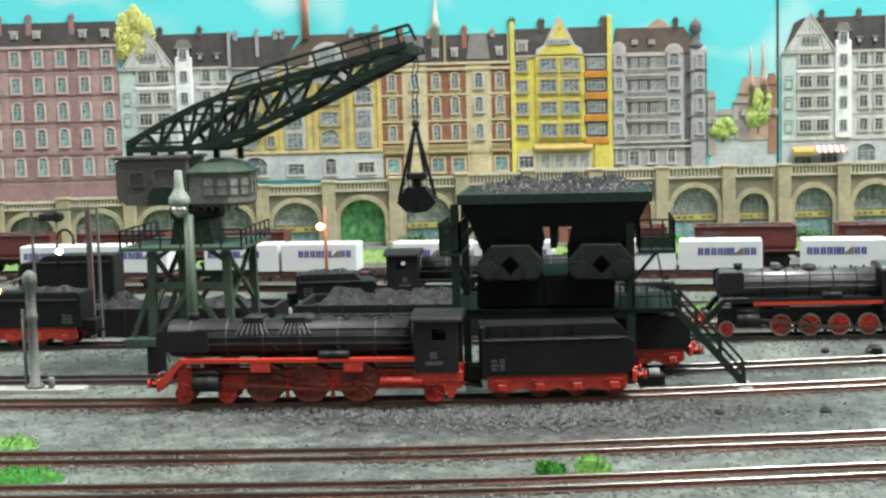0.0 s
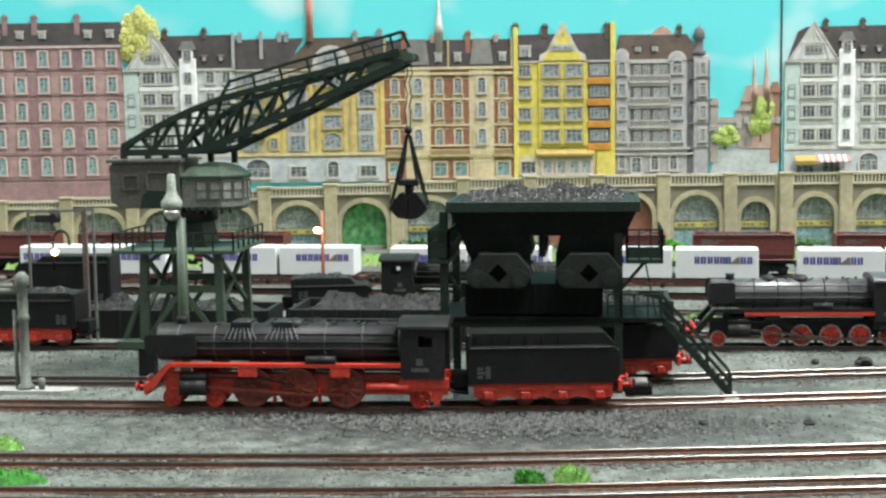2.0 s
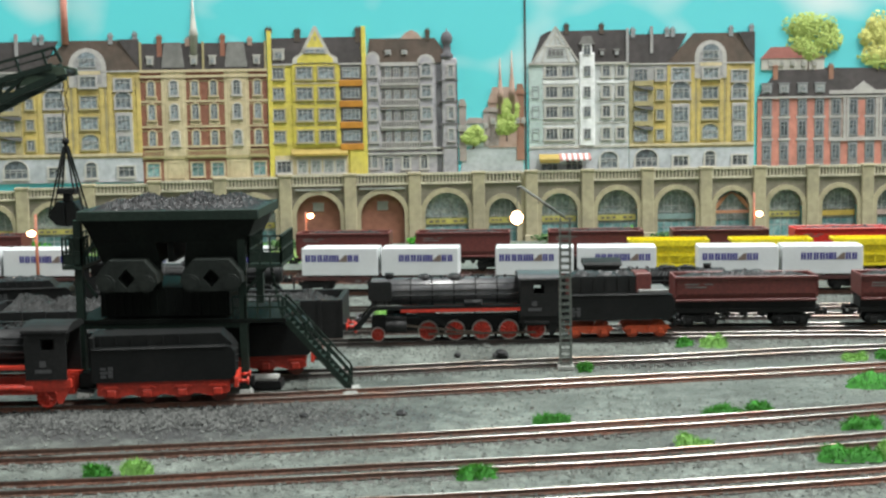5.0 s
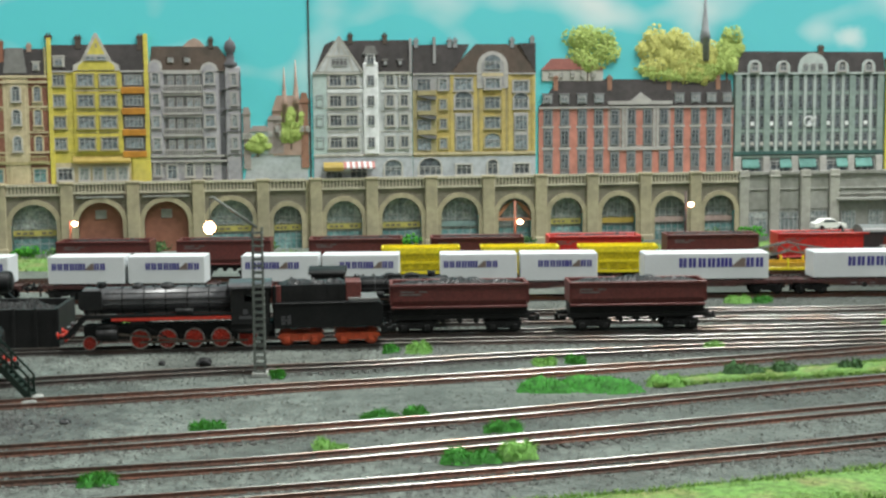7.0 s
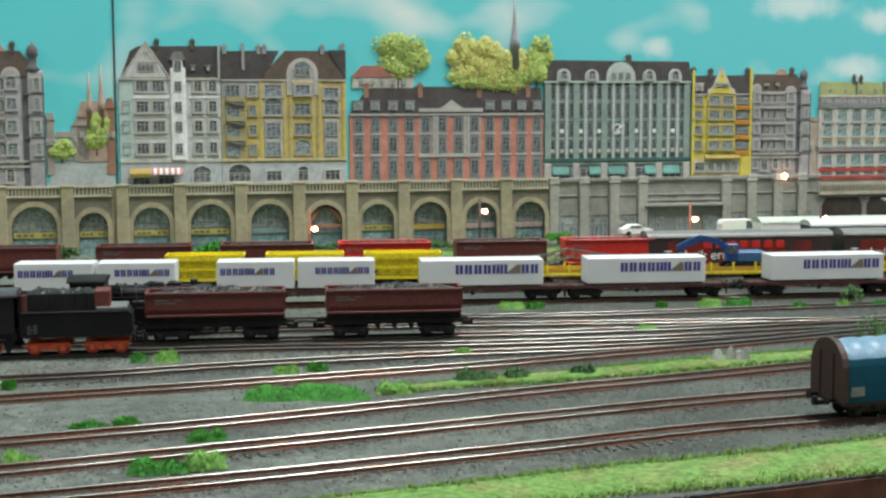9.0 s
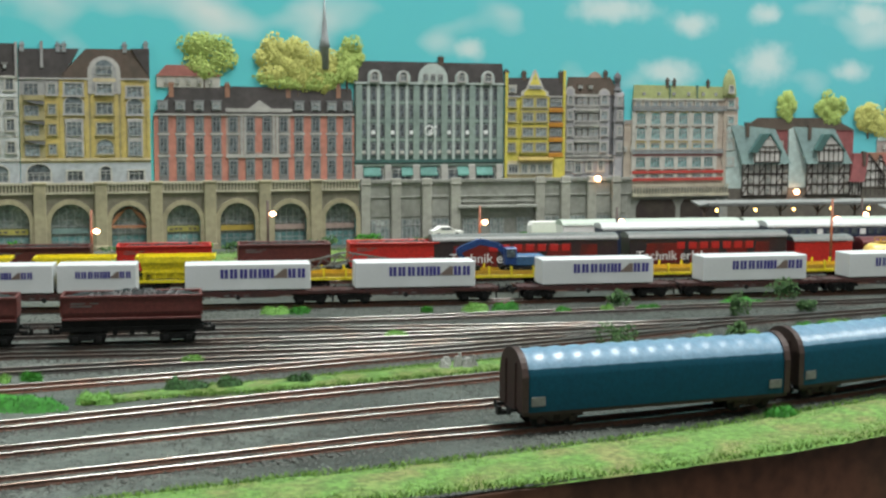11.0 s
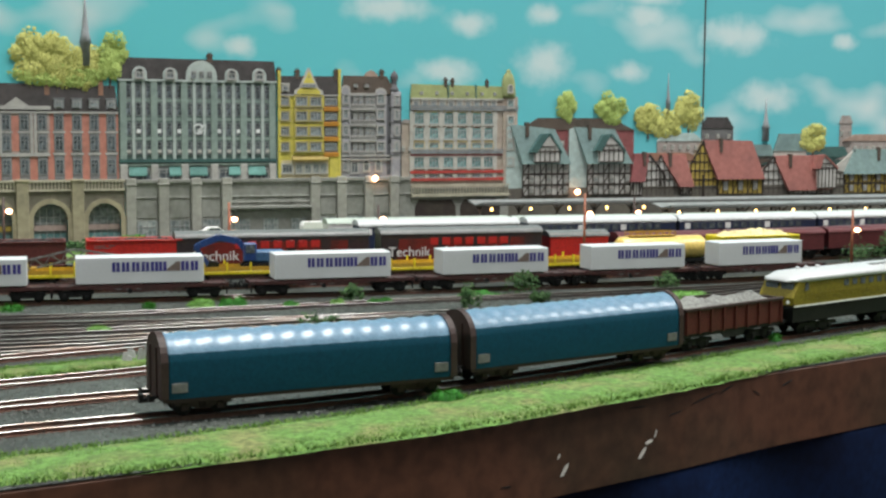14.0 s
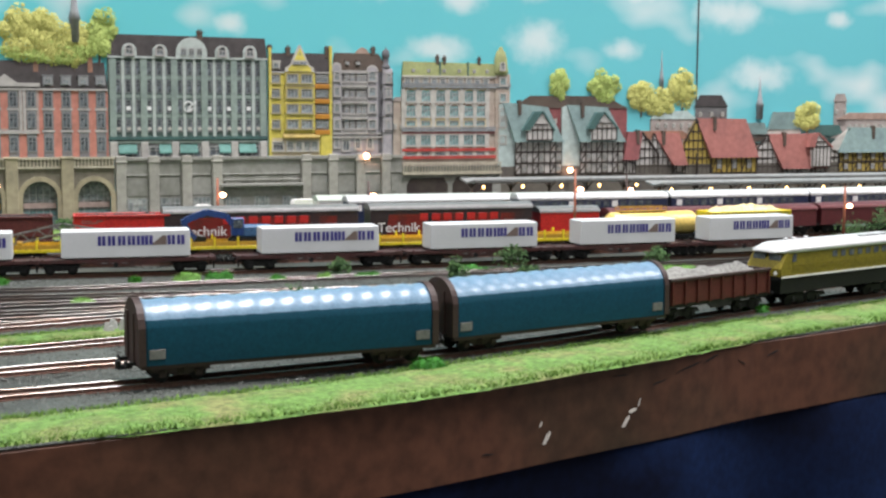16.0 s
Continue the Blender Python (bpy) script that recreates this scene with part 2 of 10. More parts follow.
    r5 = n.new("ShaderNodeMapRange")
    r5.inputs["From Min"].default_value, r5.inputs["From Max"].default_value = 0.40, 0.66
    r5.inputs["To Max"].default_value = 0.9
    l.new(sx.outputs["Value"], r5.inputs["Value"])
    m4 = n.new("ShaderNodeMix")
    m4.data_type, m4.blend_type = "RGBA", "MULTIPLY"
    m4.inputs["B"].default_value = (0.34, 0.355, 0.34, 1)
    l.new(r5.outputs["Result"], m4.inputs["Factor"])
    l.new(m2.outputs["Result"], m4.inputs["A"])
    l.new(m4.outputs["Result"], m3.inputs["A"])
    l.new(m3.outputs["Result"], b.inputs["Base Color"])
    b.inputs["Roughness"].default_value = 0.6
    b.inputs["Specular IOR Level"].default_value = 0.45
    bp = n.new("ShaderNodeBump")
    bp.inputs["Strength"].default_value, bp.inputs["Distance"].default_value = 0.8, 0.0006
    l.new(grit.outputs["Distance"], bp.inputs["Height"])
    l.new(bp.outputs["Normal"], b.inputs["Normal"])
    return m


def sky_material():
    """Printed sky: turquoise, paler towards the roofs at one end, with soft white clouds."""
    m = bpy.data.materials.new("printed_sky")
    m.use_nodes = True
    n, l = m.node_tree.nodes, m.node_tree.links
    b = n["Principled BSDF"]
    tc = n.new("ShaderNodeTexCoord")
    mp = n.new("ShaderNodeMapping")
    mp.inputs["Scale"].default_value = (9, 9, 15)
    mp.inputs["Location"].default_value = (1.3, 0, 0.4)
    l.new(tc.outputs["Object"], mp.inputs["Vector"])
    cl = n.new("ShaderNodeTexNoise")
    cl.inputs["Scale"].default_value, cl.inputs["Detail"].default_value, cl.inputs["Roughness"].default_value = 1.2, 2.6, 0.42
    l.new(mp.outputs["Vector"], cl.inputs["Vector"])
    ramp = n.new("ShaderNodeValToRGB")
    ramp.color_ramp.elements[0].position, ramp.color_ramp.elements[0].color = 0.54, (0, 0, 0, 1)
    ramp.color_ramp.elements[1].position, ramp.color_ramp.elements[1].color = 0.74, (1, 1, 1, 1)
    l.new(cl.outputs["Fac"], ramp.inputs["Fac"])
    sep = n.new("ShaderNodeSeparateXYZ")
    l.new(tc.outputs["Object"], sep.inputs["Vector"])
    gx = n.new("ShaderNodeMapRange")
    gx.inputs["From Min"].default_value, gx.inputs["From Max"].default_value = -0.2, 1.0
    l.new(sep.outputs["X"], gx.inputs["Value"])
    base = n.new("ShaderNodeMix")
    base.data_type = "RGBA"
    base.inputs["A"].default_value, base.inputs["B"].default_value = (0.10, 0.62, 0.66, 1), (0.12, 0.51, 0.57, 1)
    l.new(gx.outputs["Result"], base.inputs["Factor"])
    mix = n.new("ShaderNodeMix")
    mix.data_type = "RGBA"
    mix.inputs["B"].default_value = (0.66, 0.76, 0.76, 1)
    # separate cloud puffs: centre x, height, half width, half height, in cm
    wob = n.new("ShaderNodeTexNoise")
    wob.inputs["Scale"].default_value, wob.inputs["Detail"].default_value = 55, 3
    l.new(tc.outputs["Object"], wob.inputs["Vector"])
    total = ramp.outputs["Color"]
    for x, z, w, h in ((70.2, 18.0, 4.4, 1.3), (77.1, 17.0, 2.5, 1.1), (83.7, 17.9, 1.7, 1.0), (93.2, 18.1, 3.2, 1.4), (102.1, 16.7, 4.6, 1.7), (75.2, 13.1, 3.2, 1.2),
                       (83.7, 13.9, 2.9, 1.9), (91.7, 13.4, 2.1, 1.0), (58.4, 14.7, 1.5, 1.0), (105.5, 11.4, 3.9, 1.6), (113.8, 16.4, 1.7, 0.9), (93.5, 19.6, 3.1, 0.9)):
        mv = n.new("ShaderNodeMapping")
        mv.inputs["Scale"].default_value = (100 / (w * 1.25), 0, 100 / (h * 1.35))
        mv.inputs["Location"].default_value = (-x * 1.005 / (w * 1.25), 0, -z / (h * 1.35))
        l.new(tc.outputs["Object"], mv.inputs["Vector"])
        far = n.new("ShaderNodeVectorMath")
        far.operation = "LENGTH"
        l.new(mv.outputs["Vector"], far.inputs[0])
        soften = n.new("ShaderNodeMath")
        soften.operation = "MULTIPLY_ADD"
        l.new(wob.outputs["Fac"], soften.inputs[0])
        soften.inputs[1].default_value = 0.9
        l.new(far.outputs["Value"], soften.inputs[2])
        puff = n.new("ShaderNodeMapRange")
        puff.interpolation_type = "SMOOTHSTEP"
        puff.inputs["From Min"].default_value, puff.inputs["From Max"].default_value = 0.55, 1.35
        puff.inputs["To Min"].default_value, puff.inputs["To Max"].default_value = 0.85, 0.0
        l.new(soften.outputs["Value"], puff.inputs["Value"])
        most = n.new("ShaderNodeMath")
        most.operation = "MAXIMUM"
        l.new(total, most.inputs[0])
        l.new(puff.outputs["Result"], most.inputs[1])
        total = most.outputs["Value"]
    l.new(total, mix.inputs["Factor"])
    l.new(base.outputs["Result"], mix.inputs["A"])
    l.new(mix.outputs["Result"], b.inputs["Base Color"])
    b.inputs["Roughness"].default_value = 0.55
    return m


def leaf_material(name, c1, c2):
    m = bpy.data.materials.new(name)
    m.use_nodes = True
    n, l = m.node_tree.nodes, m.node_tree.links
    b = n["Principled BSDF"]
    geo = n.new("ShaderNodeNewGeometry")
    r = n.new("ShaderNodeValToRGB")
    r.color_ramp.elements[0].color, r.color_ramp.elements[1].color = (*c1, 1), (*c2, 1)
    l.new(geo.outputs["Random Per Island"], r.inputs["Fac"])
    l.new(r.outputs["Color"], b.inputs["Base Color"])
    b.inputs["Roughness"].default_value = 0.75
    b.inputs["Specular IOR Level"].default_value = 0.2
    return m


M["ground"] = ground_material()
M["sky"] = sky_material()
M["grass"] = leaf_material("flocked_grass", (0.062, 0.155, 0.028), (0.20, 0.33, 0.075))
M["grassdark"] = leaf_material("deep_green_tuft", (0.018, 0.13, 0.010), (0.055, 0.25, 0.02))
M["grasslight"] = leaf_material("pale_green_tuft", (0.11, 0.28, 0.045), (0.21, 0.42, 0.09))
M["bush"] = leaf_material("dark_bush_foam", (0.02, 0.06, 0.02), (0.07, 0.14, 0.045))
M["treeyellow"] = leaf_material("yellow_green_crown", (0.47, 0.48, 0.14), (0.6, 0.6, 0.2))
M["treegreen"] = leaf_material("fresh_green_crown", (0.32, 0.44, 0.12), (0.46, 0.56, 0.17))
M["stones"] = leaf_material("ballast_stones", (0.045, 0.05, 0.045), (0.145, 0.158, 0.145))
M["coalstones"] = leaf_material("coal_crumbs", (0.018, 0.02, 0.019), (0.11, 0.115, 0.11))
M["tuftdark"] = mat("deep_green_foam", (0.022, 0.145, 0.013), 0.9, grain=700, amount=0.5, stain_color=(0.015, 0.08, 0.01), bump=0.8)
M["tuftlight"] = mat("pale_green_foam", (0.125, 0.275, 0.06), 0.9, grain=700, amount=0.4, stain_color=(0.10, 0.26, 0.04), bump=0.8)
M["tuftbush"] = mat("dark_green_foam", (0.03, 0.085, 0.025), 0.9, grain=600, amount=0.5, stain_color=(0.02, 0.05, 0.015), bump=0.8)
M["turf"] = mat("green_turf_base", (0.095, 0.195, 0.042), 0.9, grain=500, amount=0.45, stain=60, stain_color=(0.16, 0.16, 0.06), stain_amount=0.8, bump=0.5)


# ---- building helpers (centimetres, a thing's own axes) ----
def box(bm, x0, x1, y0, y1, z0, z1, b=0.0, mi=0):
    if b <= 0:
        v = [bm.verts.new(p) for p in ((x0, y0, z0), (x1, y0, z0), (x1, y1, z0), (x0, y1, z0), (x0, y0, z1), (x1, y0, z1), (x1, y1, z1), (x0, y1, z1))]
        fs = [bm.faces.new([v[i] for i in q]) for q in ((3, 2, 1, 0), (4, 5, 6, 7), (0, 1, 5, 4), (1, 2, 6, 5), (2, 3, 7, 6), (3, 0, 4, 7))]
    else:
        b = min(b, (x1 - x0) * 0.45, (y1 - y0) * 0.45, (z1 - z0) * 0.45)
        v = []
        for x, sx in ((x0, b), (x1, -b)):
            for y, sy in ((y0, b), (y1, -b)):
                for z, sz in ((z0, b), (z1, -b)):
                    v += [bm.verts.new(p) for p in ((x, y + sy, z + sz), (x + sx, y, z + sz), (x + sx, y + sy, z))]
        fs = [g for g in bmesh.ops.convex_hull(bm, input=v, use_existing_faces=False)["geom"] if isinstance(g, bmesh.types.BMFace)]
    for f in fs:
        f.material_index = mi
    return fs


def lattice_plate(bm, xs, zs, solid, y0, y1, mi=0):
    """One connected plate between y0 and y1: cells of the grid xs by zs for which solid(i, j) holds."""
    nx, nz = len(xs) - 1, len(zs) - 1
    v = {}

    def vert(i, j, y):
        if (i, j, y) not in v:
            v[(i, j, y)] = bm.verts.new((xs[i], y, zs[j]))
        return v[(i, j, y)]
    on_ = lambda i, j: 0 <= i < nx and 0 <= j < nz and solid(i, j)
    for i in range(nx):
        for j in range(nz):
            if not on_(i, j):
                continue
            c = ((i, j), (i + 1, j), (i + 1, j + 1), (i, j + 1))
            fs = [[vert(*p, y0) for p in c], [vert(*p, y1) for p in reversed(c)]]
            for k, (di, dj) in enumerate(((0, -1), (1, 0), (0, 1), (-1, 0))):
                if not on_(i + di, j + dj):
                    p, q = c[k], c[(k + 1) % 4]
                    fs.append([vert(*q, y0), vert(*p, y0), vert(*p, y1), vert(*q, y1)])
            for f in fs:
                bm.faces.new(f).material_index = mi


def tube(bm, p, q, r, n=10, r2=None, mi=0):
    p, q = Vector(p), Vector(q)
    d = (q - p).normalized()
    a = d.orthogonal().normalized()
    c = d.cross(a)
    r2 = r if r2 is None else r2
    one, two = [], []
    for k in range(n):
        t = 2 * math.pi * k / n
        o = a * math.cos(t) + c * math.sin(t)
        one.append(bm.verts.new(p + o * r))
        two.append(bm.verts.new(q + o * r2))
    fs = [bm.faces.new((one[k], one[(k + 1) % n], two[(k + 1) % n], two[k])) for k in range(n)]
    for f in fs:
        f.smooth = n > 7
    fs += [bm.faces.new(list(reversed(one))), bm.faces.new(two)]
    for f in fs:
        f.material_index = mi
    return fs


def beam(bm, p, q, w, h=None, mi=0):
    """A square bar from p to q."""
    p, q = Vector(p), Vector(q)
    d = (q - p).normalized()
    up = Vector((0, 0, 1)) if abs(d.z) < 0.95 else Vector((0, 1, 0))
    s = d.cross(up).normalized()
    u = s.cross(d)
    h = h or w
    v = [bm.verts.new(e + s * (i * w / 2) + u * (j * h / 2)) for e in (p, q) for i, j in ((-1, -1), (1, -1), (1, 1), (-1, 1))]
    for idx in ((0, 1, 2, 3), (7, 6, 5, 4), (0, 4, 5, 1), (1, 5, 6, 2), (2, 6, 7, 3), (3, 7, 4, 0)):
        f = bm.faces.new([v[i] for i in idx])
        f.material_index = mi


def slab(bm, pts, axis, a, b, mi=0):
    """A polygon pts in the two other axes, pulled from a to b along axis 0, 1 or 2."""
    def at(p, t):
        q = list(p)
        q.insert(axis, t)
        return q
    one = [bm.verts.new(at(p, a)) for p in pts]
    two = [bm.verts.new(at(p, b)) for p in pts]
    k = len(pts)
    fs = [bm.faces.new(one), bm.faces.new(list(reversed(two)))]
    fs += [bm.faces.new((one[i], two[i], two[(i + 1) % k], one[(i + 1) % k])) for i in range(k)]
    for f in fs:
        f.material_index = mi
    return fs


def lathe(bm, prof, x, y, n=12, axis=2, mi=0):
    """Rings of (radius, height) round an upright axis, or round x with axis 0."""
    rings = []
    for r, h in prof:
        ring = []
        for k in range(n):
            t = 2 * math.pi * k / n
            c, s = r * math.cos(t), r * math.sin(t)
            ring.append(bm.verts.new((x + c, y + s, h) if axis == 2 else (h, x + c, y + s)))
        rings.append(ring)
    for a, b in zip(rings, rings[1:]):
        for k in range(n):
            f = bm.faces.new((a[k], a[(k + 1) % n], b[(k + 1) % n], b[k]))
            f.smooth, f.material_index = True, mi
    for ring in (rings[0], rings[-1]):
        bm.faces.new(ring).material_index = mi


def heap(bm, x0, x1, y0, y1, z, h, nx=26, ny=8, rough=0.12, mi=0, seed=0.0):
    """A rough heap with a closed underside."""
    rows_ = []
    for i in range(nx + 1):
        line = []
        for j in range(ny + 1):
            u, v = i / nx, j / ny
            edge = min(1, 6 * min(u, 1 - u)) * min(1, 3.2 * min(v, 1 - v))
            k = noise.noise((u * (x1 - x0) * 1.3 + seed, v * 2.0, seed)) * 0.5 + 0.7
            k2 = noise.noise((i * 1.7 + seed, j * 1.9, 3.3))
            line.append(bm.verts.new((x0 + (x1 - x0) * u, y0 + (y1 - y0) * v, z + edge * (h * k + rough * k2))))
        rows_.append(line)
    for i in range(nx):
        for j in range(ny):
            bm.faces.new((rows_[i][j], rows_[i + 1][j], rows_[i + 1][j + 1], rows_[i][j + 1])).material_index = mi
    rim = [rows_[i][0] for i in range(nx + 1)] + [rows_[nx][j] for j in range(1, ny + 1)] + [rows_[i][ny] for i in range(nx - 1, -1, -1)] + [rows_[0][j] for j in range(ny - 1, 0, -1)]
    bm.faces.new(list(reversed(rim))).material_index = mi


def mesh_of(name, bm, mats):
    bmesh.ops.recalc_face_normals(bm, faces=bm.faces)
    me = bpy.data.meshes.new(name)
    for v in bm.verts:
        v.co *= C
    bm.to_mesh(me)
    bm.free()
    for m in (mats if isinstance(mats, (list, tuple)) else [mats]):
        me.materials.append(M[m])
    return me


def part(name, bm, mats, parent=None, label="", kind=""):
    ob = new(name, mesh_of(name, bm, mats))
    ob.parent = parent
    return tagged(ob, label, kind=kind)


def thing(name, m, label, category, group="", kind=""):
    ob = new(name)
    ob.empty_display_size = 0.01
    ob.matrix_basis = m
    return tagged(ob, label, category, group, kind)


def at(x, y, z=0.0, rz=0.0):
    return pose(x * C, y * C, z * C, 0, 0, rz)


def spline(pts, step=1.0):
    """Points along a smooth line (Catmull-Rom) through pts."""
    out = []
    p = [Vector((2 * pts[0][0] - pts[1][0], 2 * pts[0][1] - pts[1][1]))] + [Vector(q) for q in pts] + [Vector((2 * pts[-1][0] - pts[-2][0], 2 * pts[-1][1] - pts[-2][1]))]
    for i in range(1, len(p) - 2):
        a, b, c, d = p[i - 1:i + 3]
        k = max(1, int((c - b).length / step))
        for s in range(k):
            t = s / k
            out.append(0.5 * ((2 * b) + (c - a) * t + (2 * a - 5 * b + 4 * c - d) * t * t + (3 * b - a - 3 * c + d) * t ** 3))
    out.append(p[-2])
    return out


RAIL = 0.16  # rail top above the ground
# ---- the board: ground, front edge, skirt ----
EDGE = spline([(-70, -17.5), (-20, -15.8), (10, -14.6), (28, -13.6), (36, -12.3), (43, -10.8), (49, -9.2), (55.2, -7.3), (60.5, -5.2), (65.5, -3.3), (70, -1.3), (77.2, 1.3), (95, 8), (125, 19), (175, 38)], 1.5)


def back_y(x):
    return 50.6 + 0.1 * x


def build_ground():
    bm = bmesh.new()
    cols = []
    for p in EDGE:
        ys = [p.y + (back_y(p.x) + 6 - p.y) * (j / 60) ** 1.3 for j in range(61)]
        line = []
        for j, y in enumerate(ys):
            z = 0.10 * noise.noise((p.x * 0.25, y * 0.25, 0)) * min(1, j / 6) - 0.05
            line.append(bm.verts.new((p.x, y, z)))
        line.insert(0, bm.verts.new((p.x, p.y + 0.1, -0.12)))
        cols.append(line)
    for a, b in zip(cols, cols[1:]):
        for j in range(len(a) - 1):
            f = bm.faces.new((a[j], b[j], b[j + 1], a[j + 1]))
            f.smooth = True
    ob = new("ground", mesh_of("ground", bm, "ground"))
    tagged(ob, "grey ash and fine ballast ground of the model yard", "ground", kind="structure")


def along(line, off):
    """The line moved sideways by off, to its left."""
    out = []
    for i, p in enumerate(line):
        d = (line[min(i + 1, len(line) - 1)] - line[max(i - 1, 0)]).normalized()
        out.append(p + Vector((-d.y, d.x)) * off)
    return out


def strip(bm, line, prof, mi=0):
    """A profile of (sideways, up) swept along a line."""
    rings = []
    for i, p in enumerate(line):
        d = (line[min(i + 1, len(line) - 1)] - line[max(i - 1, 0)]).normalized()
        nrm = Vector((-d.y, d.x))
        rings.append([bm.verts.new((p.x + nrm.x * s, p.y + nrm.y * s, z)) for s, z in prof])
    k = len(prof)
    for a, b in zip(rings, rings[1:]):
        for j in range(k):
            f = bm.faces.new((a[j], b[j], b[(j + 1) % k], a[(j + 1) % k]))
            f.material_index = mi[j] if isinstance(mi, list) else mi
    bm.faces.new(rings[0])
    bm.faces.new(list(reversed(rings[-1])))


def build_front():
    bm = bmesh.new()
    strip(bm, EDGE, [(0.5, -3.0), (0.5, -0.1), (0.05, -0.1), (0.0, -0.16), (0.0, -3.0)])
    board = part("fascia_board", bm, "fascia", None)
    # the board stands outside the edge
    board.location = (0, 0, 0)
    tagged(board, "dark brown painted wooden edge board with chips", "edge board", kind="structure")
    bm = bmesh.new()
    line = along(EDGE, 0.25)
    rings = []
    for i, p in enumerate(line):
        d = (line[min(i + 1, len(line) - 1)] - line[max(i - 1, 0)]).normalized()
        nrm = Vector((-d.y, d.x))
        col = []
        for j, z in enumerate((-2.6, -3.2, -6, -12, -25, -50, -85)):
            w = 0.28 * math.sin(i * 0.8 + 0.05 * j) * min(1, j / 2) + 0.3 * noise.noise((i * 0.3, j * 0.7, 5))
            col.append(bm.verts.new((p.x - nrm.x * (0.1 * j + w) * 0.6, p.y - nrm.y * (0.1 * j + w) * 0.6, z)))
        rings.append(col)
    for a, b in zip(rings, rings[1:]):
        for j in range(6):
            bm.faces.new((a[j], b[j], b[j + 1], a[j + 1])).smooth = True
    cl = part("skirt_cloth", bm, "cloth")
    tagged(cl, "dark blue cloth skirt hanging below the edge board", "cloth", kind="structure")
    mod = cl.modifiers.new("thick", "SOLIDIFY")
    mod.thickness = 0.002


# unseen room shell, added to close the space and bounce lamp light
def build_room():
    for name, x0, x1, y0, y1, z0, z1 in (("floor", -300, 520, -260, 300, -95, -90), ("ceiling", -300, 520, -260, 300, 262, 267),
                                         ("wall_west", -305, -300, -260, 300, -95, 267), ("wall_east", 520, 525, -260, 300, -95, 267),
                                         ("wall_south", -305, 525, -265, -260, -95, 267), ("wall_north", -305, 525, 300, 305, -95, 267)):
        bm = bmesh.new()
        box(bm, x0, x1, y0, y1, z0, z1)
        ob = part(name, bm, "wallroom")
        tagged(ob, "plain unseen room surface round the layout", name.split("_")[0], kind="structure")


# ---- tracks ----
TRACKS = {}
TRACKS["A"] = [(-70, -9.5), (-40, -8.4), (-9.6, -7.2), (-3.5, -6.9), (2.5, -6.4), (8.5, -5.5), (13, -4.8), (19.2, -3.5), (26.3, -1.8), (34.2, 0.6), (39.8, 2.3), (45.8, 3.9), (56.5, 7.2), (65.4, 10.5), (76.2, 14.7), (89.4, 19.8), (110, 27), (150, 41)]
TRACKS["B"] = [(-70, -12.8), (-40, -11.8), (-8.1, -10.5), (2.9, -9.7), (12.4, -8.2), (19.7, -7), (26.2, -5.3), (33.5, -3.3), (38.6, -1.9), (44.1, -0.5), (49, 0.4), (55, 1.7), (62.7, 4.4), (71, 7.9), (78.1, 10.5), (84.4, 12.6), (110, 21), (150, 34)]
TRACKS["C"] = [(10, -11.8), (19.4, -10.2), (26.2, -8.8), (32.8, -7.2), (37.4, -6), (42.5, -4.6), (48.9, -3.5), (53.9, -2.4), (60.9, -0.2), (66, 2), (72, 4.6), (76, 6.2), (81.7, 8.4), (110, 18), (150, 31)]
TRACKS["D"] = [(-70, -1.1), (-30, -0.6), (-8, -0.3), (-3, -0.17), (1, 0.12), (4.6, 0.52), (8, 1), (15, 2.35), (18.3, 3), (22.2, 3.75), (26.3, 4.55), (30.5, 5.45), (35.9, 6.7), (40, 7.75), (43.9, 8.8), (48, 10.0), (52, 11.2), (55.1, 12.2), (60, 14.0)]
TRACKS["E"] = [(-70, 2.8), (-14.5, 3.5), (0, 4), (8.1, 4.9), (11, 5.4), (15.9, 6.4), (22, 7.2), (25.1, 7.9), (28.5, 8.6), (33.2, 9.2), (36.4, 9.6), (40, 9.75), (43, 10.0), (46.5, 10.5), (50.2, 11.4), (55, 13.0), (61, 14.6)]
TRACKS["F"] = [(-70, 9.9), (-10, 10.6), (8, 11.3), (26, 12.1), (32, 11.95), (36.5, 11.8), (43, 11.95), (48, 12.25), (51, 12.75), (55.3, 13.4), (61, 14.8), (66, 16.3), (70, 17.3)]
TRACKS["G"] = [(-10, 14), (23, 14.2), (38, 14.1), (44, 14.3), (50, 14.75), (56, 15.5), (62.2, 16.1), (65.3, 16.45), (68.5, 17.0), (75.7, 18.6), (82, 20.5), (100, 27), (130, 37)]
TRACKS["I"] = [(8, 17.2), (30, 16.9), (38.4, 16.8), (46, 16.45), (52, 16.0), (58, 15.85), (64, 16.3)]
TRACKS["J"] = [(8, 20.4), (38, 19.4), (44, 19.15), (49, 19.45), (54.6, 20.0), (63.8, 20.7), (73.6, 21.1), (85, 22.6), (100, 26.5), (120, 34)]
TRACKS["H"] = [(-70, 30), (-30, 28.4), (-10, 27.5), (10, 26.1), (30, 24.9), (45, 24.4), (57, 24.2), (72, 24.5), (88, 25.6), (110, 29), (140, 36)]
TRACKS["K"] = [(-70, 33.5), (-20, 31.5), (23, 30.1), (40, 29.3), (60, 28.6), (80, 29.2), (110, 33), (150, 42)]
TRACKS["L"] = [(-70, 37), (-20, 35.5), (12, 34.2), (40, 33.8), (75, 33.8), (100, 36), (150, 46)]
TRACKS["N"] = [(40, 37.8), (63, 37.8), (95, 38.5), (120, 41), (150, 46)]
TRACKS["O"] = [(40, 45.5), (63, 45.8), (100, 46.2), (150, 52)]
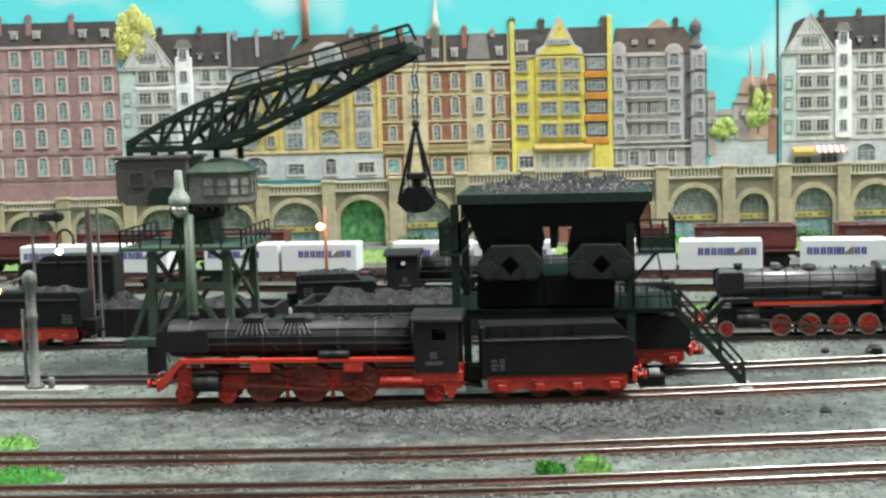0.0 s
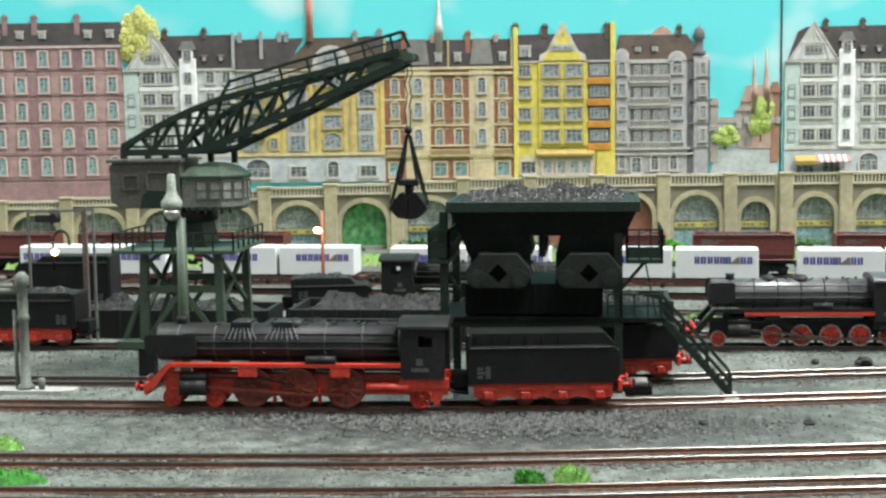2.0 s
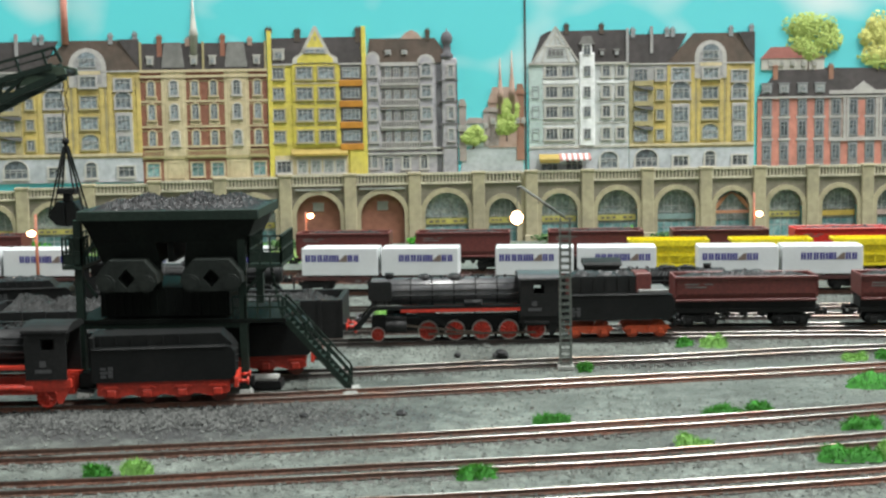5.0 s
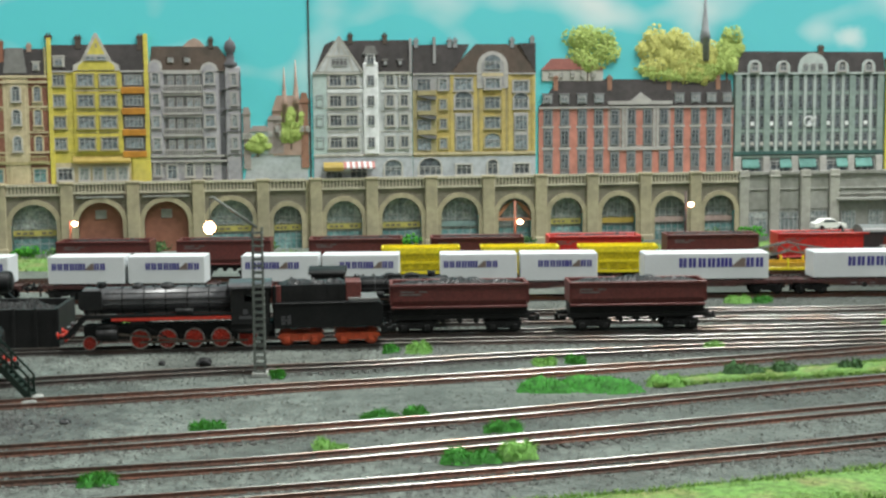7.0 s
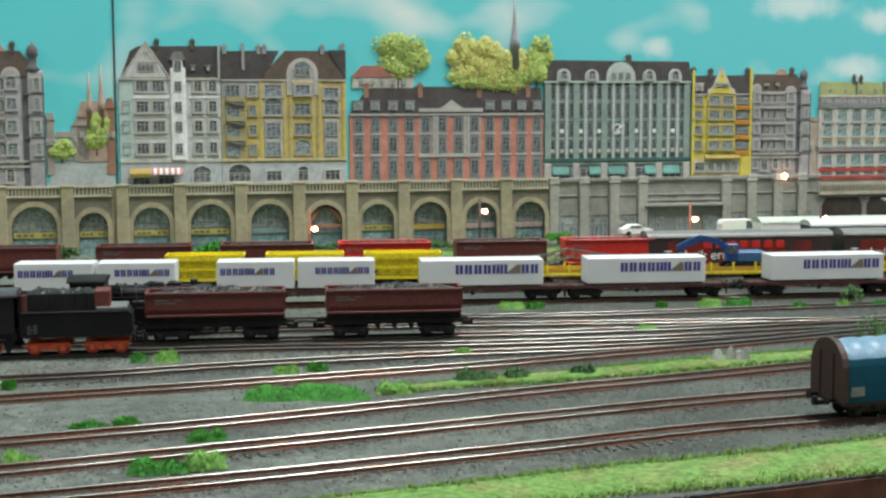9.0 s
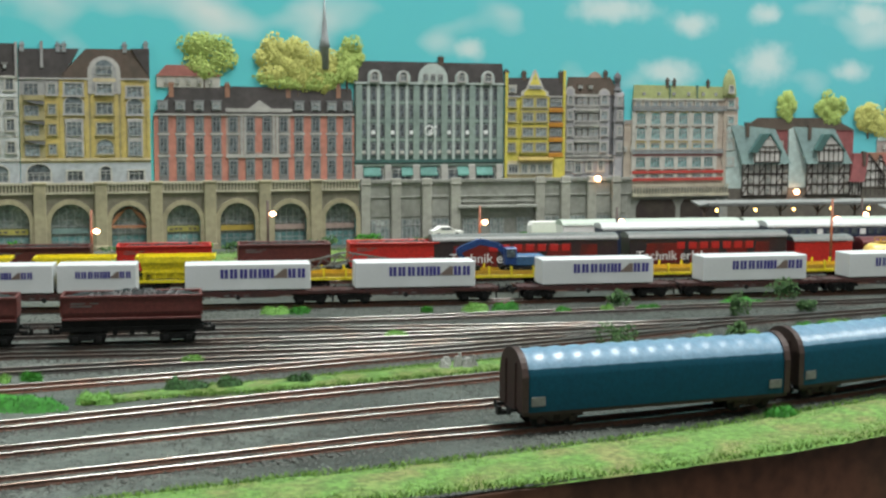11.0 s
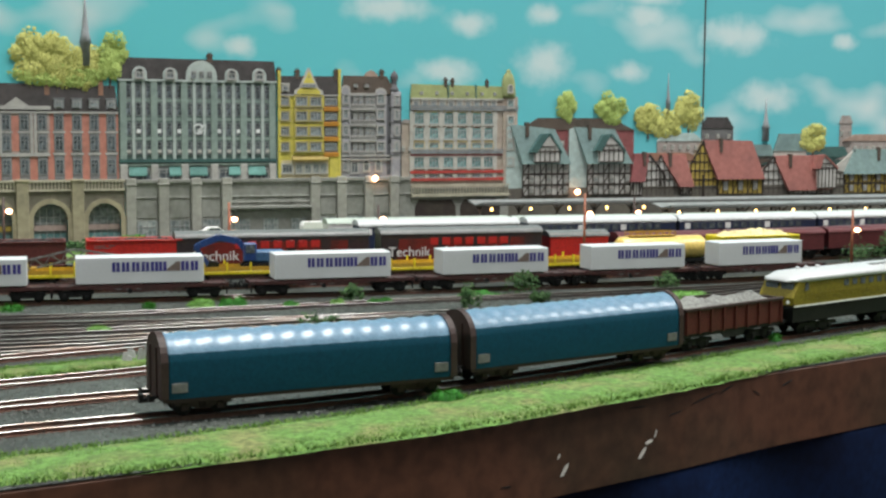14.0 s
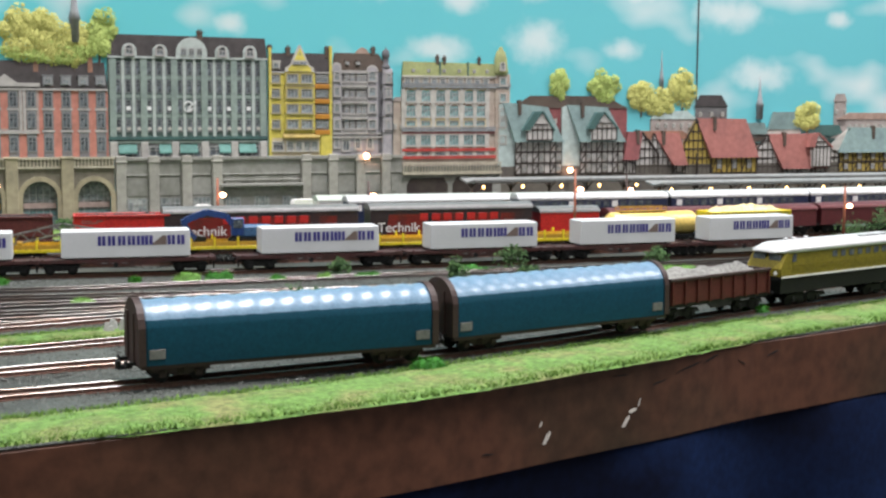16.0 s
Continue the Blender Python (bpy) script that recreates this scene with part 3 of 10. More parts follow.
TRACKS["S"] = [(-70, 16), (-18, 16.8), (-3, 18.2), (6, 18.4)]
LINES = {k: spline(v) for k, v in TRACKS.items()}


def on(track, x):
    """y and turn (degrees) of a track at x."""
    line = LINES[track]
    for a, b in zip(line, line[1:]):
        if a.x <= x <= b.x:
            t = (x - a.x) / (b.x - a.x)
            return a.y + (b.y - a.y) * t, math.degrees(math.atan2(b.y - a.y, b.x - a.x))
    return line[-1].y, 0.0


def spot(track, x):
    y, r = on(track, x)
    return at(x, y, RAIL, r)


def build_track(key):
    line = LINES[key]
    t = thing("railway_track", Matrix(), "weathered steel rails on dark ballasted sleepers", "railway track", "tracks of the yard", "structure")
    for s in (-0.45, 0.45):
        bm = bmesh.new()
        strip(bm, along(line, s), [(-0.055, -0.02), (0.055, -0.02), (0.05, 0.015), (0.02, 0.03), (0.02, 0.105), (0.042, 0.115), (0.042, 0.147), (0.025, 0.16), (-0.025, 0.16), (-0.042, 0.147), (-0.042, 0.115), (-0.02, 0.105), (-0.02, 0.03), (-0.05, 0.015)],
              [1, 1, 1, 1, 1, 1, 0, 0, 0, 1, 1, 1, 1, 1])
        part("rail", bm, ["rail", "railsidedark" if key in "EFGIJ" else "railside"], t)
    bm = bmesh.new()
    acc, want = 0.0, 0.0
    for a, b in zip(line, line[1:]):
        d = b - a
        n = d.normalized()
        s = Vector((-n.y, n.x))
        while want <= acc + d.length:
            p = a + n * (want - acc)
            v = [bm.verts.new((p.x + s.x * i * 0.8 + n.x * j * 0.08, p.y + s.y * i * 0.8 + n.y * j * 0.08, z)) for z in (-0.12, -0.045) for i, j in ((-1, -1), (-1, 1), (1, 1), (1, -1))]
            for q in ((4, 5, 6, 7), (0, 1, 5, 4), (1, 2, 6, 5), (2, 3, 7, 6), (3, 0, 4, 7)):
                bm.faces.new([v[k] for k in q])
            want += 0.42
        acc += d.length
    part("sleeper_bed", bm, "sleeper", t, kind="stuff")


def stones(name, spots, mats, label, smin, smax, seed):
    """Loose crumbs scattered on the ground, one joined sheet of them."""
    rnd = random.Random(seed)
    verts, faces = [], []
    shape = ((1, 0, 0), (0, 1, 0), (-1, 0, 0), (0, -1, 0), (0, 0, 1))
    for x, y in spots:
        s, a = rnd.uniform(smin, smax), rnd.uniform(0, 6.3)
        k = len(verts)
        for px, py, pz in shape:
            f = rnd.uniform(0.7, 1.3)
            qx, qy = px * math.cos(a) - py * math.sin(a), px * math.sin(a) + py * math.cos(a)
            verts.append(((x + qx * s * f) * C, (y + qy * s * f) * C, (pz * s * f * 0.9 - 0.01) * C))
        faces += [(k, k + 1, k + 4), (k + 1, k + 2, k + 4), (k + 2, k + 3, k + 4), (k + 3, k, k + 4)]
    me = bpy.data.meshes.new(name)
    me.from_pydata(verts, [], faces)
    me.materials.append(M[mats])
    return tagged(new(name, me), label, "gravel", kind="stuff")


def edge_y(x):
    for a, b in zip(EDGE, EDGE[1:]):
        if a.x <= x <= b.x:
            return a.y + (b.y - a.y) * (x - a.x) / (b.x - a.x)
    return 0.0


def near_track(x, y, keys, w):
    return any(abs(on(k, x)[0] - y) < w for k in keys if LINES[k][0].x < x < LINES[k][-1].x)


def build_stones():
    rnd = random.Random(5)
    pts = []
    while len(pts) < 85000:
        x, y = rnd.uniform(-22, 92), rnd.uniform(-13, 24)
        if y < edge_y(x) + 0.5:
            continue
        dens = 1.0 if near_track(x, y, "ABCEFGIJ", 1.25) else (0.7 if x > 36 else (0.22 if y < 8 else 0.5))
        if rnd.random() < dens * (1.0 if y < 12 or x > 36 else 0.6):
            pts.append((x, y))
    stones("ballast", pts, "stones", "loose grey ballast grit along the tracks", 0.025, 0.065, 1)
    pts = [(rnd.gauss(4, 4.0), rnd.gauss(-1.4, 0.95)) for _ in range(5000)] + [(rnd.gauss(-6, 6), rnd.gauss(-1.0, 0.4)) for _ in range(500)]
    stones("coal_crumbs", pts, "coalstones", "black coal crumbs spilt beside the coaling stage", 0.025, 0.08, 2)


def tuft(x, y, rx, ry, h, m, n, seed, name="grass_tuft", label="", cat="grass"):
    """A soft mound of foam with short blades leaning outwards."""
    rnd = random.Random(seed)
    bm = bmesh.new()
    lumps = [(rnd.uniform(-0.55, 0.55), rnd.uniform(-0.4, 0.4), rnd.uniform(0.35, 0.6), rnd.uniform(0.6, 1.0)) for _ in range(6)]

    def top(u, v):
        z = max([0.0] + [q * math.sqrt(max(0.0, 1 - ((u - a) ** 2 + (v - b) ** 2) / r ** 2)) for a, b, r, q in lumps])
        return z * h * (1 + 0.35 * noise.noise((u * 5 + seed, v * 5, 2)))
    g = 18
    vs = [[bm.verts.new((u * rx, v * ry, top(u, v) - 0.06 + 0.03 * noise.noise((u * 14, v * 14, seed)))) for u in np.linspace(-1.15, 1.15, g)] for v in np.linspace(-1.1, 1.1, 12)]
    for p, q in zip(vs, vs[1:]):
        for k in range(g - 1):
            if max(w.co.z for w in (p[k], p[k + 1], q[k + 1], q[k])) > 0:
                bm.faces.new((p[k], p[k + 1], q[k + 1], q[k])).smooth = True
    bmesh.ops.delete(bm, geom=[v for v in bm.verts if not v.link_faces], context="VERTS")
    ob = part(name, bm, {"grassdark": "tuftdark", "grasslight": "tuftlight", "bush": "tuftbush"}[m])
    ob.matrix_basis = at(x, y, 0)
    tagged(ob, label, cat)
    bm = bmesh.new()
    for _ in range(n * 3):
        u, v = rnd.uniform(-1, 1), rnd.uniform(-1, 1)
        z = top(u, v)
        if z < 0.04:
            continue
        t, w = rnd.uniform(0, 3.2), rnd.uniform(0.012, 0.022)
        px, py = u * rx, v * ry
        bm.faces.new((bm.verts.new((px - w * math.cos(t), py - w * math.sin(t), z - 0.1)), bm.verts.new((px + w * math.cos(t), py + w * math.sin(t), z - 0.1)),
                      bm.verts.new((px + u * 0.12 + rnd.gauss(0, 0.05), py + v * 0.1 + rnd.gauss(0, 0.04), z + rnd.uniform(0.0, 0.09)))))
    part("blade_fringe", bm, m, ob, kind="stuff")
    return ob


def bushy(name, x, y, z, rx, ry, rz, m, n, seed, label, cat, leaf=0.09, parent=None):
    """A crown of many small leaf flakes set in uneven lobes."""
    rnd = random.Random(seed)
    bm = bmesh.new()
    lobes = [(rnd.uniform(-0.6, 0.6), rnd.uniform(-0.6, 0.6), rnd.uniform(0.0, 0.7), rnd.uniform(0.4, 0.65)) for _ in range(7)]
    for _ in range(n):
        lx, ly, lz, lr = rnd.choice(lobes)
        d = Vector((rnd.gauss(0, 1), rnd.gauss(0, 1), rnd.gauss(0, 1))).normalized() * lr * rnd.uniform(0.65, 1.0)
        p = Vector(((lx + d.x) * rx, (ly + d.y) * ry, max(0.0, (lz + 0.25 + d.z)) * rz))
        u = Vector((rnd.gauss(0, 1), rnd.gauss(0, 1), rnd.gauss(0, 1))).normalized()
        w = u.orthogonal().normalized() * leaf * rnd.uniform(0.6, 1.3)
        q = u * leaf * rnd.uniform(0.6, 1.3)
        bm.faces.new([bm.verts.new(p + w), bm.verts.new(p + q), bm.verts.new(p - w), bm.verts.new(p - q)])
    ob = part(name, bm, m, parent)
    if parent is None:
        ob.matrix_basis = at(x, y, z)
        tagged(ob, label, cat)
    return ob


def turf(name, spine, widths, label, seed, blades=9000, h=0.16, ragged=0.25):
    """A flocked strip along a line: (x, y, half width)."""
    rnd = random.Random(seed)
    line = spline(spine, 0.8)
    n = len(line)
    bm = bmesh.new()
    rings = []
    for i, p in enumerate(line):
        w = np.interp(i / (n - 1), np.linspace(0, 1, len(widths)), widths)
        d = (line[min(i + 1, n - 1)] - line[max(i - 1, 0)]).normalized()
        s = Vector((-d.y, d.x))
        ring = []
        for j in range(9):
            u = j / 4 - 1
            k = u * w * (1 + ragged * noise.noise((i * 0.5, u * 3 + seed, 1)))
            z = 0.10 * (1 - u * u) + 0.05 * noise.noise((i * 0.9, j * 1.1, seed)) - (0.1 if abs(u) == 1 else 0)
            ring.append(bm.verts.new((p.x + s.x * k, p.y + s.y * k, z)))
        rings.append(ring)
    for a, b in zip(rings, rings[1:]):
        for j in range(8):
            bm.faces.new((a[j], b[j], b[j + 1], a[j + 1])).smooth = True
    ob = part(name, bm, "turf")
    tagged(ob, label, "grass", kind="structure")
    verts, faces = [], []
    for _ in range(blades * 2):
        i = rnd.randrange(n)
        p = line[i]
        w = np.interp(i / (n - 1), np.linspace(0, 1, len(widths)), widths)
        d = (line[min(i + 1, n - 1)] - line[max(i - 1, 0)]).normalized()
        s = Vector((-d.y, d.x))
        u, e = rnd.uniform(-1.05, 1.05), rnd.uniform(-0.5, 0.5)
        x, y = p.x + s.x * u * w + d.x * e, p.y + s.y * u * w + d.y * e
        t = rnd.uniform(0, 3.14)
        r, hh = rnd.uniform(0.016, 0.034), 0.8 * h * rnd.uniform(0.5, 1.2) * (1.0 if noise.noise((x * 0.5, y * 0.5, seed)) > -0.1 else 0.6) + 0.06
        k = len(verts)
        c, sn = math.cos(t) * r, math.sin(t) * r
        verts += [((x - c) * C, (y - sn) * C, -0.0003), ((x + c) * C, (y + sn) * C, -0.0003), ((x + rnd.gauss(0, 0.09)) * C, (y + rnd.gauss(0, 0.09)) * C, hh * C)]
        faces.append((k, k + 1, k + 2))
    me = bpy.data.meshes.new("grass_blades")
    me.from_pydata(verts, [], faces)
    me.materials.append(M["grass"])
    g = new("grass_blades", me)
    tagged(g, "short bright green flocked grass blades", "grass", kind="stuff")


build_ground()
build_front()
build_room()
for key in TRACKS:
    build_track(key)
build_stones()
# ---- backdrop: printed board with card-thin fronts ----
def printed(key, col, st):
    """A printed, slightly mottled surface."""
    M[key] = mat("printed_" + key[2:], col, 0.6, grain=260, amount=0.13, stain=55, stain_color=st, stain_amount=0.9, bump=0.08, spec=0.3)


printed("f_pink", (0.37, 0.255, 0.245), (0.3, 0.2, 0.19))
printed("f_white", (0.52, 0.54, 0.54), (0.42, 0.45, 0.45))
printed("f_yellow", (0.52, 0.41, 0.14), (0.42, 0.34, 0.15))
printed("f_cream", (0.52, 0.45, 0.29), (0.42, 0.35, 0.22))
printed("f_brick", (0.27, 0.12, 0.08), (0.22, 0.1, 0.07))
# dark grey, mostly for the printed shade of loggias and balcony undersides
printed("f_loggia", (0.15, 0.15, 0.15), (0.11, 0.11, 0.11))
printed("f_maroon", (0.24, 0.08, 0.08), (0.18, 0.07, 0.07))
printed("f_mist", (0.42, 0.52, 0.5), (0.38, 0.46, 0.44))
printed("f_lemon", (0.6, 0.52, 0.1), (0.5, 0.43, 0.11))
printed("f_grey", (0.33, 0.33, 0.33), (0.26, 0.26, 0.26))
printed("f_salmon", (0.52, 0.22, 0.17), (0.43, 0.19, 0.15))
printed("f_bluegrey", (0.22, 0.225, 0.23), (0.17, 0.18, 0.185))
printed("f_darkfill", (0.50, 0.49, 0.46), (0.36, 0.35, 0.33))
printed("f_stone", (0.4, 0.31, 0.28), (0.35, 0.27, 0.24))
printed("f_store", (0.25, 0.32, 0.29), (0.2, 0.26, 0.24))
printed("f_pale", (0.42, 0.48, 0.46), (0.36, 0.42, 0.4))
printed("f_ornate", (0.42, 0.36, 0.3), (0.36, 0.29, 0.24))
printed("f_arcade", (0.35, 0.315, 0.21), (0.27, 0.245, 0.17))
printed("f_spandrel", (0.2, 0.185, 0.145), (0.15, 0.14, 0.11))
printed("f_dark", (0.13, 0.12, 0.1), (0.1, 0.09, 0.08))
printed("f_wall", (0.28, 0.285, 0.26), (0.21, 0.215, 0.19))
printed("f_panel", (0.34, 0.34, 0.3), (0.28, 0.28, 0.25))
printed("f_rail", (0.46, 0.43, 0.33), (0.38, 0.36, 0.28))
printed("f_slate", (0.055, 0.05, 0.05), (0.08, 0.07, 0.07))
printed("f_brownroof", (0.1, 0.075, 0.06), (0.07, 0.06, 0.05))
printed("f_redroof", (0.35, 0.14, 0.12), (0.28, 0.12, 0.105))
printed("f_greenroof", (0.29, 0.32, 0.14), (0.22, 0.25, 0.12))
printed("f_teal", (0.20, 0.29, 0.28), (0.16, 0.23, 0.23))
printed("f_tealdark", (0.06, 0.13, 0.12), (0.05, 0.1, 0.1))
printed("f_timber", (0.04, 0.03, 0.028), (0.06, 0.05, 0.04))
printed("f_plaster", (0.48, 0.47, 0.43), (0.4, 0.39, 0.35))
printed("f_ochre", (0.42, 0.31, 0.07), (0.34, 0.25, 0.06))
printed("f_haze", (0.33, 0.29, 0.27), (0.38, 0.33, 0.3))
printed("f_hazebrown", (0.36, 0.25, 0.2), (0.4, 0.3, 0.25))
printed("f_chapel", (0.3, 0.16, 0.11), (0.24, 0.14, 0.1))
printed("f_orange", (0.46, 0.21, 0.03), (0.38, 0.17, 0.03))
printed("f_street", (0.4, 0.44, 0.45), (0.34, 0.38, 0.38))
printed("f_awning", (0.3, 0.22, 0.05), (0.24, 0.18, 0.05))
printed("f_sign", (0.46, 0.42, 0.12), (0.4, 0.36, 0.12))
printed("f_hazegrey", (0.27, 0.29, 0.3), (0.22, 0.24, 0.25))
printed("f_pinkpale", (0.52, 0.42, 0.40), (0.44, 0.35, 0.33))
printed("f_pinkdark", (0.27, 0.17, 0.175), (0.22, 0.14, 0.15))
printed("f_whiteface", (0.72, 0.74, 0.74), (0.6, 0.63, 0.63))
printed("f_bluewhite", (0.42, 0.45, 0.48), (0.34, 0.37, 0.4))
printed("f_khaki", (0.38, 0.33, 0.17), (0.3, 0.27, 0.16))
printed("f_greystone", (0.42, 0.41, 0.39), (0.34, 0.33, 0.32))
printed("f_greyroof", (0.2, 0.2, 0.19), (0.14, 0.14, 0.135))
printed("f_lilac", (0.36, 0.35, 0.37), (0.28, 0.28, 0.3))
printed("f_slategrey", (0.10, 0.10, 0.11), (0.15, 0.15, 0.16))
printed("f_deepgreen", (0.07, 0.11, 0.10), (0.12, 0.16, 0.15))
printed("f_awningteal", (0.12, 0.28, 0.25), (0.08, 0.19, 0.17))
printed("f_redband", (0.42, 0.06, 0.05), (0.3, 0.06, 0.05))
printed("f_bar", (0.40, 0.41, 0.40), (0.28, 0.29, 0.29))
M["f_deep"] = mat("printed_dark_pane", (0.055, 0.065, 0.075), 0.4, grain=600, amount=0.5, stain=180, stain_color=(0.20, 0.24, 0.26), stain_amount=0.6, bump=0, spread=0.4)
printed("f_awningorange", (0.42, 0.20, 0.11), (0.3, 0.13, 0.08))
M["f_pane"] = mat("printed_window_pane", (0.14, 0.17, 0.19), 0.4, grain=600, amount=0.5, stain=160, stain_color=(0.30, 0.36, 0.38), stain_amount=0.6, bump=0, spread=0.35)
M["f_shop"] = mat("printed_shop_window", (0.18, 0.22, 0.22), 0.4, grain=500, amount=0.5, stain=150, stain_color=(0.34, 0.36, 0.34), stain_amount=0.8, bump=0, spread=0.3)
M["f_panegreen"] = mat("printed_teal_pane", (0.10, 0.22, 0.22), 0.4, grain=600, amount=0.4, stain=160, stain_color=(0.28, 0.42, 0.42), stain_amount=0.7, bump=0, spread=0.3)
M["f_green"] = mat("printed_green_window", (0.06, 0.22, 0.08), 0.4, grain=300, amount=0.5, stain=160, stain_color=(0.2, 0.4, 0.2), bump=0)

BACK = at(0, 50.6, 0, math.degrees(math.atan(0.1)))
K = math.sqrt(1.01)
POOL = {}


def window_mesh(w, h, frame, pane, arch, surround, lights):
    """The meshes of a window: frame with bars, stone surround and sill, and the pane behind."""
    key = (round(w, 2), round(h, 2), frame, pane, arch, surround, lights)
    if key in POOL:
        return POOL[key]
    f, a = 0.055, 0.38 * w if arch else 0.0
    hw, hh = w / 2, h / 2
    bm = bmesh.new()
    xs = [-hw, -hw + f]
    for k in range(1, lights):
        c = -hw + w * k / lights
        xs += [c - f * 0.45, c + f * 0.45]
    xs += [hw - f, hw]
    last = len(xs) - 2
    zs = [-hh, -hh + f, h * 0.17, h * 0.17 + f * 0.8, hh - f, hh]
    lattice_plate(bm, xs, zs, lambda i, j: i in (0, last) or i % 2 == 0 or j in (0, 2, 4), -0.10, -0.02)
    if surround:
        b = 0.085
        arc = [(-hw * math.cos(t), hh + a * math.sin(t)) for t in np.linspace(0, math.pi, 7)] if arch else [(-hw, hh), (hw, hh)]
        inner = [(-hw, -hh)] + arc + [(hw, -hh)]
        outer = [(-hw - b, -hh)] + ([(-(hw + b) * math.cos(t), hh + (a + b) * math.sin(t)) for t in np.linspace(0, math.pi, 7)] if arch else [(-hw - b, hh + b), (hw + b, hh + b)]) + [(hw + b, -hh)]
        q = [[bm.verts.new((p[0], y, p[1])) for p in line] for line in (inner, outer) for y in (-0.15, 0.0)]
        for k in range(len(inner) - 1):
            for c, d in ((0, 2), (2, 3), (3, 1), (1, 0)):
                bm.faces.new((q[c][k], q[c][k + 1], q[d][k + 1], q[d][k])).material_index = 1
        box(bm, -hw - b * 1.5, hw + b * 1.5, -0.2, 0.0, -hh - 0.1, -hh, mi=1)
    one = mesh_of("window", bm, [frame, surround or frame])
    bm = bmesh.new()
    pts = [(-hw, -hh)] + [(-hw * math.cos(t), hh + a * math.sin(t)) for t in np.linspace(0, math.pi, 7)] + [(hw, -hh)] if arch else [(-hw, -hh), (-hw, hh), (hw, hh), (hw, -hh)]
    slab(bm, pts, 1, -0.045, -0.015)
    two = mesh_of("pane", bm, pane)
    POOL[key] = (one, two)
    return POOL[key]


def window(t, x, y, z, w, h, frame, pane, arch=False, name="window", surround="", lights=2):
    one, two = window_mesh(w, h, frame, pane, arch, surround, lights)
    o = new(name, one)
    o.parent, o.location = t, (x * C, y * C, z * C)
    new("pane", two).parent = o
    return o


class Front:
    """A printed town house in shallow relief. Along the front a fraction of its width, upwards the board's own heights."""

    def __init__(self, x0, x1, z0, label):
        self.wd, self.z0 = (x1 - x0) * K, z0
        self.t = thing("town_house", BACK @ at(x0 * K, 0, z0) @ Matrix.Diagonal((1, 0.5, 1, 1)), label, "house", "houses on the backdrop")

    def slab(self, name, a, b, za, zb, d0, d1, m, bevel=0.0, parent=None):
        """A plate from a to b along the front and za to zb upwards, between the depths d0 and d1 before the board."""
        bm = bmesh.new()
        box(bm, self.wd * a, self.wd * b, -d1, -d0, za - self.z0, zb - self.z0, bevel)
        return part(name, bm, m, parent or self.t)

    def poly(self, name, pts, d0, d1, m, parent=None):
        bm = bmesh.new()
        slab(bm, [(self.wd * x, z - self.z0) for x, z in pts], 1, -d1, -d0)
        return part(name, bm, m, parent or self.t)

    def roof(self, pts, m, d=0.3):
        """A sloping roof: its eaves come forward, its ridge lies back."""
        bm = bmesh.new()
        zs = [z for _, z in pts]
        lo, hi = min(zs), max(zs)
        fr = [bm.verts.new((self.wd * x, -0.36 + 0.2 * (z - lo) / (hi - lo), z - self.z0)) for x, z in pts]
        bk = [bm.verts.new((self.wd * x, 0, z - self.z0)) for x, z in pts]
        bm.faces.new(fr), bm.faces.new(bk)
        for i in range(len(pts)):
            bm.faces.new((fr[i], fr[(i + 1) % len(pts)], bk[(i + 1) % len(pts)], bk[i]))
        return part("roof", bm, m, self.t)

    def hump(self, name, c, r, zb, zt, d0, d1, m):
        """A round-headed plate: a dormer, gable or shell."""
        rz = min(zt - zb, r * self.wd)
        pts = [(c - r, zb)] + [(c - r * math.cos(q), zt - rz + rz * math.sin(q)) for q in np.linspace(0, math.pi, 11)] + [(c + r, zb)]
        return self.poly(name, pts, d0, d1, m)

    def win(self, cols, rows_, w, h, pane="f_pane", frame="f_bar", surround="", arch=False, lights=2, d=0.22):
        for z in rows_:
            for c in cols:
                window(self.t, self.wd * c, -d, z - self.z0, w, h, frame, pane, arch, surround=surround, lights=lights)

    def bands(self, zs, m, a=0.0, b=1.0, d=0.33, h=0.11):
        for z in zs:
            self.slab("cornice", a, b, z - h / 2, z + h / 2, 0.2, d, m)

    def chimneys(self, spots, m="f_brownroof", w=0.3):
        for c, za, zb in spots:
            bm = bmesh.new()
            x = self.wd * c
            box(bm, x - w / 2, x + w / 2, -0.26, 0, za - self.z0, zb - self.z0)
            box(bm, x - w / 2 - 0.05, x + w / 2 + 0.05, -0.3, 0, zb - self.z0 - 0.16, zb - self.z0 - 0.06)
            for s in (-0.22, 0.22):
                tube(bm, (x + s * w, -0.13, zb - self.z0), (x + s * w, -0.13, zb - self.z0 + 0.13), 0.045, 6)
            part("chimney", bm, m, self.t)

    def dormers(self, cols, z, w, h, m, hood=None, pane="f_pane"):
        for c in cols:
            bm = bmesh.new()
            x, q = self.wd * c, z - self.z0
            box(bm, x - w / 2, x + w / 2, -0.42, -0.1, q - h / 2, q + h / 2)
            box(bm, x - w / 2 - 0.06, x + w / 2 + 0.06, -0.47, -0.1, q + h / 2, q + h / 2 + 0.09, mi=1)
            part("dormer", bm, [m, hood or m], self.t)
            window(self.t, x, -0.42, q, w * 0.66, h * 0.7, "f_bar", pane)

    def balcony(self, a, b, z, m, h=0.42, d=0.58):
        bm = bmesh.new()
        box(bm, self.wd * a, self.wd * b, -d, -0.22, z - self.z0 - 0.09, z - self.z0)
        bal = part("balcony", bm, m, self.t)
        bm = bmesh.new()
        k = max(3, int((b - a) * self.wd / 0.17))
        xs = []
        for q in range(k + 1):
            x = self.wd * (a + (b - a) * q / k)
            xs += [x - 0.035, x + 0.035]
